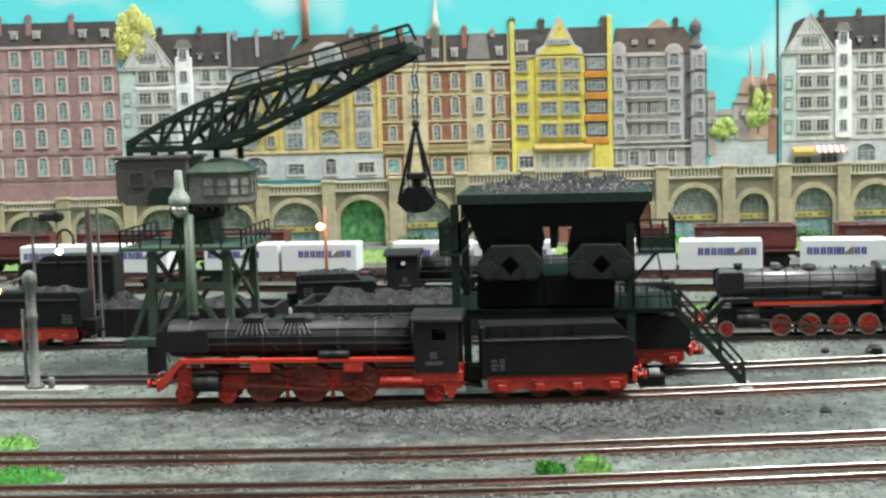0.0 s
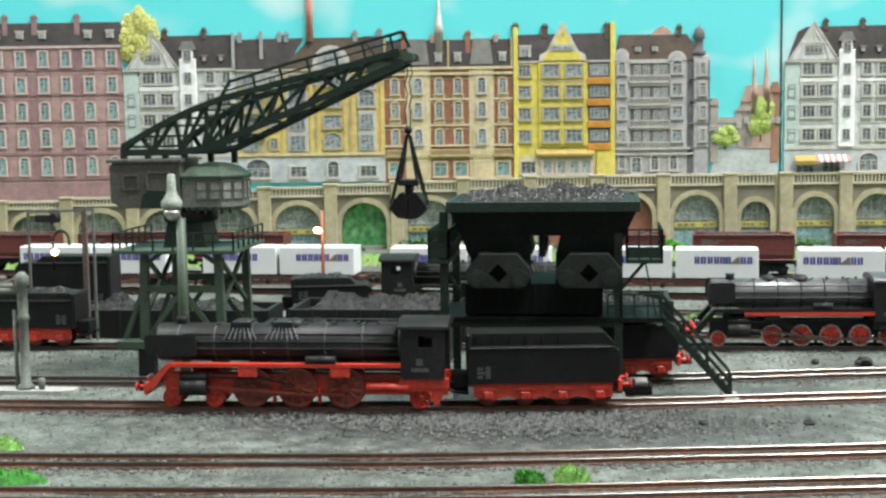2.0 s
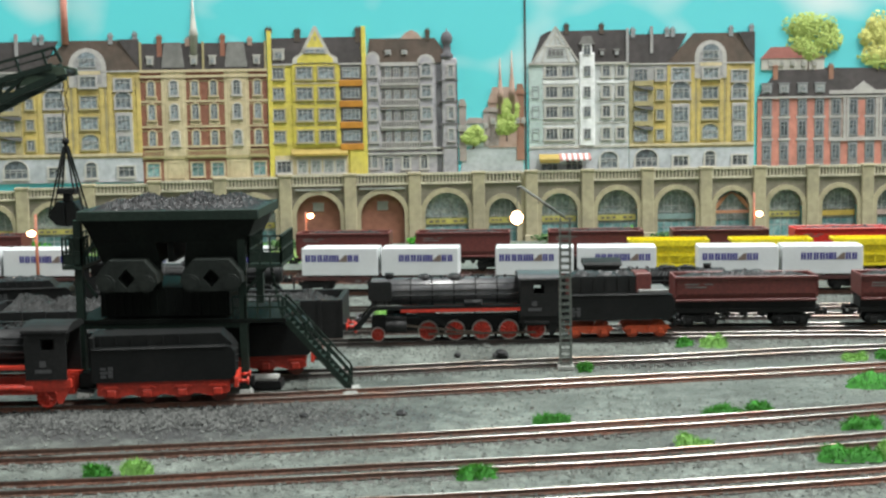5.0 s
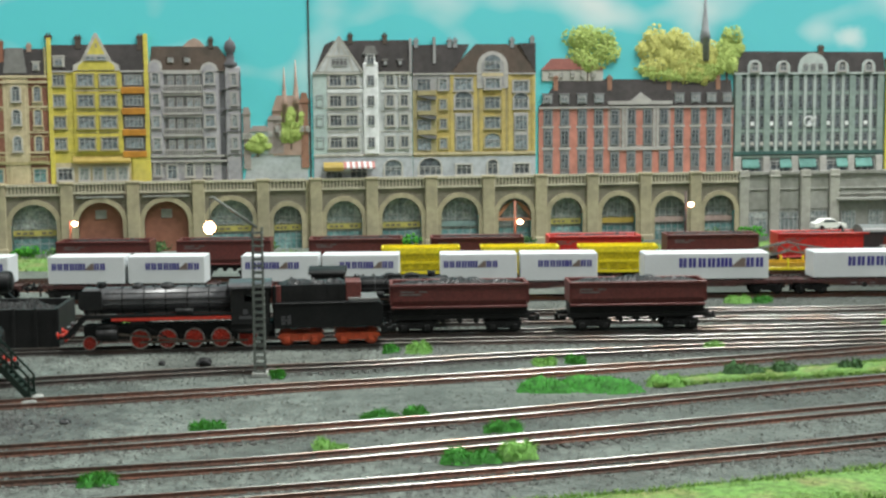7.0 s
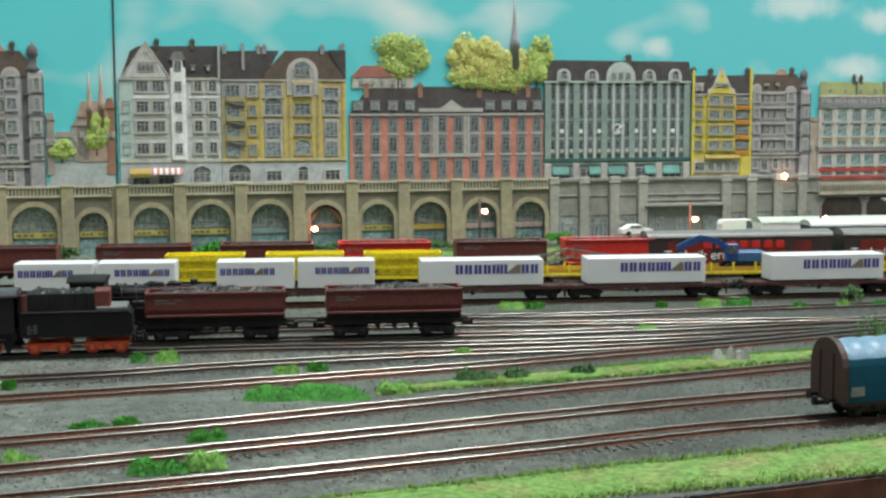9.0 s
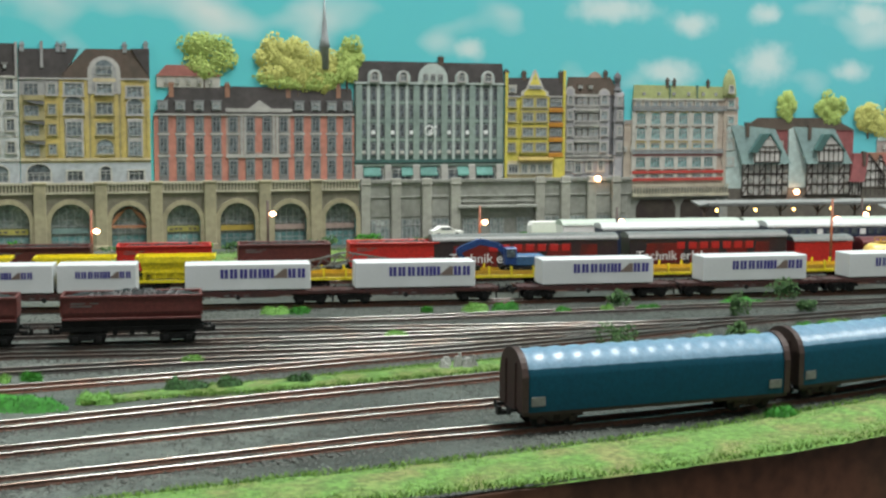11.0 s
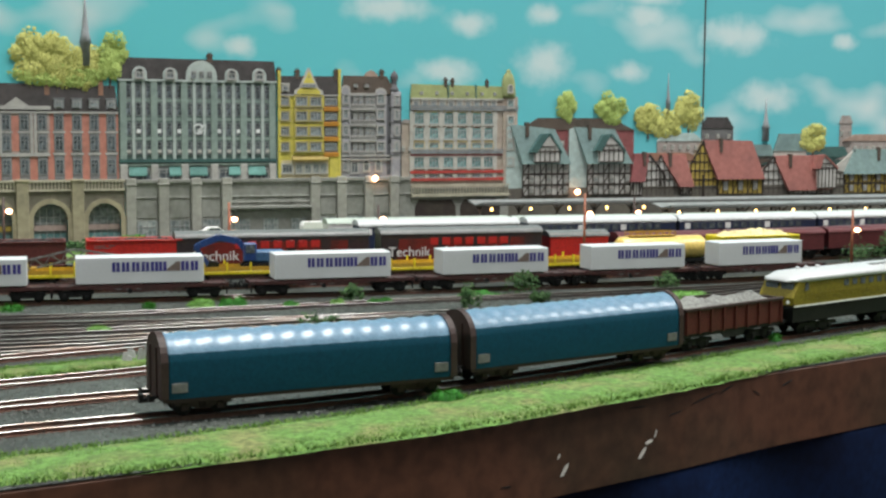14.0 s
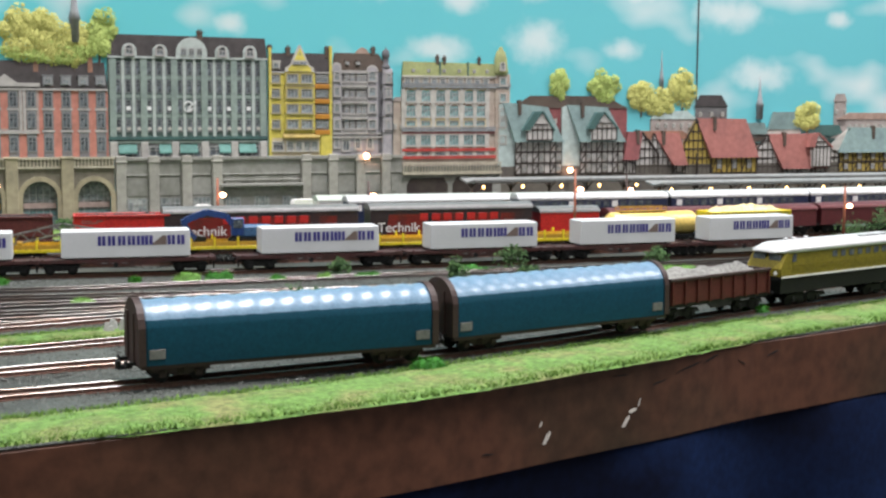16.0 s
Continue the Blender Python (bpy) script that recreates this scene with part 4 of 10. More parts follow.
        lattice_plate(bm, xs, [z - self.z0, z - self.z0 + 0.05, z - self.z0 + h - 0.09, z - self.z0 + h], lambda i, j: i % 2 == 0 or j != 1, -d, -d + 0.05)
        part("railing", bm, m, bal)


def grid(n, a=0.08, b=0.92):
    return [a + (b - a) * k / (n - 1) for k in range(n)]


def build_board():
    for a, b in ((-70, 18.25), (18.37, 98.95), (99.07, 180)):
        bm = bmesh.new()
        box(bm, a * K, b * K, 0.0, 1.0, -1.5, 34)
        ob = part("backdrop", bm, "sky")
        ob.matrix_basis = BACK
        tagged(ob, "printed sky backdrop, turquoise with soft white clouds", "backdrop", kind="structure")
    for x in (18.31, 99.01):
        bm = bmesh.new()
        box(bm, x * K - 0.06, x * K + 0.06, -0.05, 0.02, 4.7, 34)
        box(bm, x * K - 0.06, x * K + 0.06, -0.5, 0.02, -1, 4.7)
        o = part("panel_joint", bm, "f_timber")
        o.matrix_basis = BACK
        tagged(o, "dark joint between two backdrop panels", "joint", kind="structure")


def pink_house(x0, x1):
    s = Front(x0, x1, 3.4, "long pink brick tenement with teal windows and dark roof")
    s.slab("wall", 0, 1, 3.4, 13.95, 0, 0.22, "f_pink")
    s.roof([(0, 13.9), (1, 13.9), (0.998, 15.5), (0, 15.5)], "f_slate")
    fr = lambda x: (x - x0) / (x1 - x0)
    cols = [fr(-26.32 - 1.535 * k) for k in range(13)]
    s.win(cols, [13.1, 11.35], 0.58, 1.0, "f_panegreen", surround="f_pinkpale")
    s.win(cols, [9.5, 7.72, 5.8], 0.58, 0.95, "f_panegreen", surround="f_pinkpale", arch=True)
    for z in (12.42, 10.72, 8.93, 6.75):
        s.bands([z], "f_pinkdark", h=0.16)
        s.bands([z - 0.3], "f_pink", d=0.28, h=0.08)
    s.bands([13.9], "f_pinkpale", d=0.42, h=0.16)
    s.bands([5.1], "f_pinkdark", h=0.22)
    for k in range(12):
        c = fr(-27.09 - 1.535 * k)
        s.slab("pier", c - 0.012, c + 0.012, 5.2, 13.8, 0.2, 0.26, "f_pinkdark" if k % 2 else "f_pink")
    s.slab("ground_floor", 0, 1, 3.4, 4.75, 0.2, 0.27, "f_pinkdark")
    s.dormers([fr(x) for x in (-26.35, -27.83, -30.9, -32.4, -34.0, -36.9, -38.4)], 14.68, 0.5, 0.46, "f_plaster")
    s.chimneys([(fr(x), 13.9, 16.0) for x in (-28.56, -31.42, -33.4, -36.2, -39.0)], "f_pinkdark", 0.36)


def white_house(x0, x1):
    s = Front(x0, x1, 4.6, "white town house with a timbered gable and dark roof")
    t = s.t
    s.slab("wall", 0, 1, 4.6, 12.3, 0, 0.22, "f_white")
    s.slab("side_wall", 0, 0.135, 4.6, 12.3, 0.2, 0.235, "f_mist")
    s.roof([(0.02, 12.3), (1, 12.3), (1, 14.55), (0.2, 14.5), (0.12, 14.2)], "f_slate")
    g = s.poly("gable", [(0.05, 12.35), (0.475, 12.35), (0.268, 14.75)], 0.1, 0.42, "f_white")
    X, Z = lambda c: s.wd * c, lambda z: z - 4.6
    for p, q in (((0.03, 12.3), (0.268, 14.82)), ((0.5, 12.3), (0.268, 14.82)), ((0.14, 13.45), (0.395, 13.45)), ((0.2, 13.5), (0.268, 14.4)), ((0.336, 13.5), (0.268, 14.4)), ((0.13, 12.4), (0.17, 13.4)), ((0.405, 12.4), (0.365, 13.4)), ((0.268, 13.5), (0.268, 14.6))):
        bm = bmesh.new()
        beam(bm, (X(p[0]), -0.45, Z(p[1])), (X(q[0]), -0.45, Z(q[1])), 0.08, 0.1)
        part("timber", bm, "f_plaster", g)
    s.win([0.268], [13.02], 1.15, 0.55, "f_loggia", lights=4, d=0.42)
    rows4 = [11.72, 10.28, 8.9, 7.35]
    s.win([0.225, 0.385], rows4, 0.85, 0.78, "f_deep", lights=3, surround="f_plaster")
    s.slab("bay", 0.505, 0.655, 6.5, 13.0, 0.22, 0.5, "f_whiteface", 0.06)
    s.slab("bay_attic", 0.53, 0.63, 13.0, 13.6, 0.2, 0.44, "f_whiteface", 0.03)
    s.poly("bay_roof", [(0.5, 13.55), (0.66, 13.55), (0.62, 14.15), (0.54, 14.15)], 0.15, 0.5, "f_greyroof")
    s.win([0.58], rows4 + [13.2], 0.5, 0.74, "f_deep", d=0.5)
    s.win([0.775, 0.92], rows4, 0.55, 0.78, "f_deep", surround="f_plaster")
    s.win([0.065], rows4[1:], 0.5, 0.85, "f_mist", frame="f_hazegrey", lights=1, d=0.235)
    s.bands([12.25], "f_plaster", d=0.42, h=0.14)
    s.bands([11.0], "f_whiteface", 0.14, 0.5, h=0.26)
    s.bands([10.95], "f_whiteface", 0.68, 0.99, h=0.16)
    s.bands([9.55, 8.1], "f_plaster", 0.14, 1.0, d=0.27, h=0.06)
    s.bands([6.45], "f_plaster", h=0.16)
    s.slab("ground_floor", 0, 1, 4.6, 6.35, 0.2, 0.25, "f_bluewhite")
    s.win([0.8], [5.25], 1.25, 0.7, "f_pane", arch=True, lights=3, surround="f_plaster", d=0.25)
    s.win([0.2, 0.45], [5.15], 1.2, 0.75, "f_deep", lights=3, d=0.25)
    s.slab("party_wall", 0.975, 1.0, 12.3, 14.65, 0.1, 0.46, "f_grey")
    s.chimneys([(0.38, 14.3, 14.95), (0.73, 14.3, 14.95)])
    s.dormers([0.73, 0.88], 12.95, 0.32, 0.36, "f_slate", "f_greyroof")
    aw = thing("awning", BACK @ at(x0 * K + s.wd * 0.45, -0.27, 5.75), "red and white striped shop awning on the white house", "awning")
    for k in range(11):
        bm = bmesh.new()
        slab(bm, [(0, 0.25), (-0.5, -0.15), (-0.5, -0.25), (0, 0.15)], 0, -1.1 + k * 0.2, -1.1 + k * 0.2 + 0.2)
        part("stripe", bm, "f_white" if k % 2 else "f_redroof", aw)
    bm = bmesh.new()
    slab(bm, [(0, 0.25), (-0.5, -0.1), (-0.5, -0.35), (0, 0.1)], 0, -0.7, 0.7)
    aw = part("awning", bm, "f_awning")
    aw.matrix_basis = BACK @ at(x0 * K + s.wd * 0.19, -0.27, 5.72)
    tagged(aw, "olive brown shop awning on the white house", "awning")


def yellow_house(x0, x1):
    s = Front(x0, x1, 4.6, "yellow art nouveau house with an arched gable and grey bays")
    s.slab("wall", 0, 1, 4.6, 12.2, 0, 0.22, "f_yellow")
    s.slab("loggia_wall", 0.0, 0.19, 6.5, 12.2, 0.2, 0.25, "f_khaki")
    s.slab("attic_wall", 0.0, 0.3, 11.0, 12.2, 0.2, 0.27, "f_grey")
    s.roof([(0, 12.2), (0.33, 12.2), (0.46, 14.25), (0, 14.2)], "f_slate")
    s.roof([(0.3, 12.2), (1, 12.2), (1, 14.0), (0.93, 14.25), (0.51, 14.25)], "f_brownroof")
    s.poly("roof_end", [(1, 12.3), (1, 14.3), (0.86, 14.3)], 0.1, 0.37, "f_slate")
    s.hump("arched_gable", 0.647, 0.127, 11.1, 13.75, 0.1, 0.38, "f_greystone")
    s.hump("gable_field", 0.647, 0.095, 11.3, 13.45, 0.3, 0.40, "f_grey")
    s.win([0.647], [12.75], 1.15, 0.6, "f_pane", arch=True, lights=3, d=0.4)
    s.slab("gable_field", 0.56, 0.735, 11.95, 12.2, 0.3, 0.42, "f_cream")
    s.win([0.647], [11.45], 1.1, 0.72, lights=3, surround="f_greystone", d=0.4)
    s.win([0.41], [11.4], 1.25, 0.85, lights=3, surround="f_greystone")
    s.win([0.41], [10.05], 1.25, 0.75, arch=True, lights=3, surround="f_greystone")
    s.win([0.645], [10.07, 8.65], 1.15, 0.85, lights=3, surround="f_khaki")
    s.win([0.645], [7.15], 1.15, 0.6, arch=True, lights=3, surround="f_khaki")
    s.win([0.88], [11.24], 1.1, 0.75, lights=3, surround="f_greystone")
    s.win([0.88], [10.0], 1.05, 0.7, arch=True, lights=3, surround="f_greystone")
    for c, w in ((0.41, 1.3), (0.88, 1.1)):
        s.slab("bay", c - w / 18.4, c + w / 18.4, 6.62, 9.35, 0.2, 0.34, "f_greystone", 0.03)
        s.win([c], [8.65, 7.25], w * 0.82, 1.05, lights=3, d=0.34)
    s.win([0.09], [11.4, 9.85, 8.5, 7.15], 1.0, 0.85, lights=3, d=0.27, frame="f_grey")
    s.win([0.245], [11.4], 0.55, 0.75, d=0.27, surround="f_greystone")
    s.win([0.245], [10.0, 8.6, 7.2], 0.5, 0.7, surround="f_khaki")
    # dark wedges: the shade under each balcony put into the colour
    for z in (10.5, 9.1, 7.7):
        s.poly("balcony", [(0.03, z + 0.12), (0.19, z + 0.06), (0.185, z - 0.2), (0.12, z - 0.12)], 0.22, 0.62, "f_loggia")
        s.bands([z + 0.3], "f_khaki", 0.04, 0.18, d=0.5, h=0.3)
    for c in (0.315, 0.505, 0.555, 0.735, 0.79, 0.985):
        s.slab("pilaster", c - 0.014, c + 0.014, 6.5, 12.1, 0.2, 0.32, "f_yellow", 0.02)
    for c in (0.33, 0.53, 0.762):
        s.slab("downpipe", c - 0.006, c + 0.006, 6.5, 12.1, 0.2, 0.3, "f_khaki")
    s.bands([12.15], "f_greystone", 0.0, 1.0, d=0.4)
    s.bands([6.48], "f_cream", d=0.4, h=0.18)
    s.bands([6.3], "f_khaki", d=0.3, h=0.1)
    s.slab("ground_floor", 0, 1, 4.6, 6.3, 0.2, 0.27, "f_bluewhite")
    s.win([0.135], [5.25], 1.6, 0.65, "f_deep", arch=True, lights=4, surround="f_plaster", d=0.27)
    s.win([0.41, 0.885], [5.3], 1.1, 0.72, "f_deep", lights=3, surround="f_plaster", d=0.27)
    s.win([0.645], [5.3], 0.75, 0.8, "f_deep", arch=True, surround="f_plaster", d=0.27)
    s.chimneys([(0.03, 14.0, 14.6), (0.3, 14.0, 14.6), (0.345, 14.0, 14.6), (0.81, 14.0, 14.65), (0.975, 13.8, 14.75)], "f_hazegrey")
    s.slab("party_wall", 0.165, 0.187, 12.9, 14.75, 0.1, 0.4, "f_grey")


def brick_house(x0, x1):
    s = Front(x0, x1, 4.3, "red brick house with cream stone bays and dark mansard roof")
    s.slab("wall", 0, 1, 4.3, 12.2, 0, 0.22, "f_brick")
    s.roof([(0, 12.2), (1, 12.2), (0.99, 14.0), (0.01, 14.0)], "f_slate")
    for c in (0.262, 0.757):
        s.slab("bay", c - 0.075, c + 0.075, 4.3, 12.35, 0.2, 0.34, "f_cream", 0.04)
        s.poly("mansard", [(c - 0.09, 12.35), (c + 0.09, 12.35), (c + 0.065, 14.05), (c - 0.065, 14.05)], 0.1, 0.42, "f_greyroof")
        s.win([c], [10.85, 9.25, 7.45], 0.52, 0.8, surround="f_plaster", arch=True, d=0.34)
    brick = [0.083, 0.426, 0.573, 0.92]
    s.win(brick, [10.85], 0.48, 0.85, surround="f_cream", arch=True)
    s.win(brick, [9.25, 7.42], 0.48, 0.9, surround="f_cream", arch=True)
    s.win([0.08, 0.262, 0.43, 0.59, 0.757, 0.92], [5.35], 0.85, 0.95, "f_panegreen", surround="f_cream")
    for c in brick:
        for z in (10.02, 8.3):
            s.slab("panel", c - 0.045, c + 0.045, z + 0.12, z + 0.38, 0.2, 0.27, "f_cream")
    s.bands([12.12, 11.75], "f_cream", d=0.44, h=0.17)
    s.bands([10.05, 8.32, 6.95], "f_cream", h=0.13)
    s.bands([11.42, 9.85, 8.05], "f_khaki", d=0.27, h=0.06)
    s.slab("ground_floor", 0, 1, 4.3, 6.3, 0.2, 0.25, "f_brick")
    s.bands([6.2], "f_khaki", d=0.4, h=0.2)
    for a, b in ((0.02, 0.17), (0.35, 0.66), (0.85, 0.98)):
        s.balcony(a, b, 6.3, "f_khaki")
    for a in (0.175, 0.345, 0.67, 0.84):
        s.slab("pilaster", a - 0.012, a + 0.012, 4.4, 12.0, 0.2, 0.3, "f_cream")
    s.dormers([0.083, 0.426, 0.573, 0.92], 12.8, 0.46, 0.55, "f_plaster")
    s.chimneys([(0.16, 12.9, 14.5), (0.655, 12.9, 14.5)], "f_brick", 0.34)
    s.chimneys([(0.38, 13.8, 14.3), (0.87, 13.8, 14.3)], "f_hazebrown")
    for c in (0.01, 0.5, 0.99):
        s.slab("fire_wall", c - 0.008, c + 0.008, 12.2, 14.1, 0.1, 0.42, "f_khaki")


def lemon_house(x0, x1, zt=15.15, z0=4.5):
    k = (zt - z0) / 10.65
    f = lambda z: z0 + (z - 4.5) * k
    s = Front(x0, x1, z0, "bright yellow gabled house with orange balconies")
    s.slab("wall", 0, 1, z0, f(12.5), 0, 0.22, "f_lemon")
    s.roof([(0, f(12.5)), (1, f(12.5)), (1, f(14.3)), (0, f(14.25))], "f_slate")
    for c, top in ((0.02, 14.75), (0.982, 15.0)):
        s.slab("party_wall", c - 0.022, c + 0.022, z0, f(top), 0.1, 0.42, "f_lemon", 0.02)
    s.chimneys([(0.02, f(14.6), f(14.95)), (0.31, f(14.0), f(14.85)), (0.93, f(13.9), f(14.9))], "f_brownroof", 0.42 * k)
    s.poly("gable", [(0.25, f(12.5)), (0.72, f(12.5)), (0.71, f(12.9)), (0.64, f(13.15)), (0.5, f(15.05)), (0.475, f(15.05)), (0.33, f(13.15)), (0.26, f(12.9))], 0.1, 0.42, "f_plaster")
    s.poly("gable_field", [(0.30, f(12.55)), (0.67, f(12.55)), (0.665, f(12.85)), (0.61, f(13.15)), (0.49, f(14.75)), (0.36, f(13.15)), (0.305, f(12.85))], 0.3, 0.46, "f_lemon")
    s.slab("gable_window", 0.36, 0.61, f(13.15), f(13.6), 0.4, 0.50, "f_greystone")
    s.win([0.43, 0.54], [f(13.36)], 0.62 * k, 0.32 * k, d=0.5)
    s.slab("gable_ornament", 0.475, 0.5, f(14.05), f(14.35), 0.4, 0.49, "f_khaki")
    rows4 = [f(v) for v in (11.85, 10.45, 8.98, 7.5)]
    s.slab("bay", 0.255, 0.715, f(6.75), f(12.4), 0.2, 0.38, "f_lemon", 0.04)
    s.win([0.105], rows4, 0.8 * k, 0.78 * k, surround="f_khaki", lights=3)
    s.win([0.37, 0.595], rows4, 1.08 * k, 0.82 * k, surround="f_khaki", lights=3, d=0.38)
    for c in (0.262, 0.482, 0.708):
        s.slab("mullion", c - 0.012, c + 0.012, f(6.8), f(12.4), 0.3, 0.43, "f_lemon")
    s.bands([f(11.15)], "f_cream", 0.255, 0.715, d=0.44, h=0.12)
    s.bands([f(9.75), f(8.25)], "f_khaki", 0.28, 0.69, d=0.41, h=0.07)
    # flat dark plate: the loggia's depth shade is in its colour
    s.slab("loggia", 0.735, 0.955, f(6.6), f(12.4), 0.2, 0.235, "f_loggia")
    s.win([0.845], rows4, 1.15 * k, 0.72 * k, lights=4, d=0.24)
    for v in (11.15, 9.72, 8.25, 6.75):
        s.slab("balcony", 0.725, 0.965, f(v) - 0.24 * k, f(v) + 0.2 * k, 0.2, 0.5, "f_orange", 0.03)
    s.bands([f(12.45)], "f_greystone", 0.0, 0.25, d=0.4)
    s.bands([f(12.45)], "f_greystone", 0.72, 1.0, d=0.4)
    s.dormers([0.115], f(13.1), 0.78 * k, 0.7 * k, "f_plaster")
    s.slab("shop_front", 0.05, 0.8, z0, f(6.2), 0.2, 0.27, "f_cream")
    bm = bmesh.new()
    slab(bm, [(-0.25, f(6.65) - z0), (-0.75, f(6.3) - z0), (-0.75, f(6.15) - z0), (-0.25, f(6.4) - z0)], 0, s.wd * 0.22, s.wd * 0.8)
    part("canopy", bm, "f_awning", s.t)
    s.win([0.14], [f(5.4)], 1.0 * k, 0.8 * k, "f_deep", lights=3, surround="f_plaster", d=0.27)
    s.win([0.33, 0.47, 0.6, 0.72], [f(5.4)], 0.6 * k, 0.85 * k, "f_shop", surround="f_plaster", d=0.27)
    s.slab("corner_panel", 0.82, 1.0, z0, f(6.5), 0.2, 0.4, "f_lemon", 0.02)


def grey_house(x0, x1, zt=14.7, z0=4.5):
    k = (zt - z0) / 10.2
    f = lambda z: z0 + (z - 4.5) * k
    s = Front(x0, x1, z0, "grey stucco house with balconies and a round corner turret")
    s.slab("wall", 0, 1, z0, f(12.5), 0, 0.22, "f_lilac")
    s.roof([(0.0, f(12.45)), (0.87, f(12.45)), (0.86, f(13.2)), (0.76, f(14.15)), (0.04, f(14.15))], "f_brownroof")
    s.poly("roof_hump", [(0.37, f(14.1)), (0.62, f(14.1)), (0.56, f(14.55)), (0.5, f(14.72)), (0.43, f(14.5))], 0.02, 0.2, "f_hazebrown")
    s.chimneys([(0.68, f(14.0), f(14.7))])
    s.dormers([0.24, 0.42], f(13.2), 0.42 * k, 0.36 * k, "f_greystone", "f_brownroof")
    s.slab("bay", 0.0, 0.14, f(6.55), f(12.6), 0.2, 0.42, "f_lilac", 0.04)
    s.hump("bay_head", 0.07, 0.075, f(12.4), f(13.25), 0.15, 0.46, "f_greystone")
    s.hump("bay_field", 0.07, 0.055, f(12.4), f(13.05), 0.3, 0.48, "f_lilac")
    s.slab("bay", 0.575, 0.74, f(6.55), f(12.6), 0.2, 0.42, "f_lilac", 0.04)
    s.hump("bay_head", 0.655, 0.1, f(12.4), f(13.05), 0.15, 0.46, "f_greystone")
    s.hump("bay_field", 0.655, 0.075, f(12.4), f(12.88), 0.3, 0.48, "f_lilac")
    rows4 = [f(v) for v in (11.85, 10.5, 8.97, 7.42)]
    s.win([0.07], rows4[:1], 0.46 * k, 0.6 * k, arch=True, surround="f_greystone", d=0.42)
    s.win([0.07], rows4[1:], 0.46 * k, 0.78 * k, surround="f_greystone", d=0.42)
    s.win([0.655], rows4[:1], 0.66 * k, 0.6 * k, arch=True, surround="f_greystone", d=0.42)
    s.win([0.655], rows4[1:], 0.66 * k, 0.8 * k, surround="f_greystone", d=0.42)
    # no real depth here: the recess shade is coloured onto this plate
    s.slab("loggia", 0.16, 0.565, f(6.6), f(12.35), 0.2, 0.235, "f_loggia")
    for v in (11.75, 10.25, 8.75, 7.3):
        s.win([0.235, 0.33, 0.44, 0.52], [f(v)], 0.42 * k, 0.72 * k, frame="f_greystone", arch=v > 11 or v < 9, d=0.24)
        s.slab("loggia_beam", 0.15, 0.575, f(v) + 0.5 * k, f(v) + 0.66 * k, 0.2, 0.4, "f_greystone")
        s.balcony(0.15, 0.57, f(v) - 0.72 * k, "f_greystone", 0.46 * k, 0.52)
    s.slab("recess", 0.765, 0.825, f(4.7), f(12.4), 0.2, 0.25, "f_slategrey")
    s.slab("corner_tower", 0.83, 1.0, z0, f(12.75), 0.2, 0.5, "f_lilac", 0.1)
    s.win([0.925], rows4, 0.36 * k, 0.8 * k, surround="f_greystone", d=0.5)
    s.bands([f(11.2), f(9.75), f(8.2), f(6.6)], "f_loggia", 0.8, 1.01, d=0.56, h=0.1 * k)
    s.slab("corner_shade", 0.985, 1.0, z0, f(12.4), 0.3, 0.52, "f_slategrey")
    bm = bmesh.new()
    lathe(bm, [(0.42 * k, f(12.7) - z0), (0.48 * k, f(12.95) - z0), (0.3 * k, f(13.1) - z0), (0.26 * k, f(13.7) - z0), (0.36 * k, f(13.8) - z0), (0.4 * k, f(14.15) - z0), (0.3 * k, f(14.45) - z0), (0.08 * k, f(14.6) - z0), (0.02, f(14.8) - z0)], s.wd * 0.89, -0.2, mi=0)
    part("turret", bm, "f_slategrey", s.t)
    s.bands([f(12.45)], "f_greystone", 0.13, 0.58, d=0.4)
    s.bands([f(6.55), f(6.2)], "f_greystone", 0.0, 1.0, d=0.46, h=0.13)
    s.win([0.07], [f(5.6)], 0.4 * k, 0.75 * k, arch=True, surround="f_greystone")
    s.win([0.225], [f(5.45)], 0.65 * k, 1.0 * k, "f_deep", surround="f_greystone")
    s.win([0.42, 0.62], [f(5.5)], 0.5 * k, 0.75 * k, "f_deep", surround="f_plaster", arch=True)


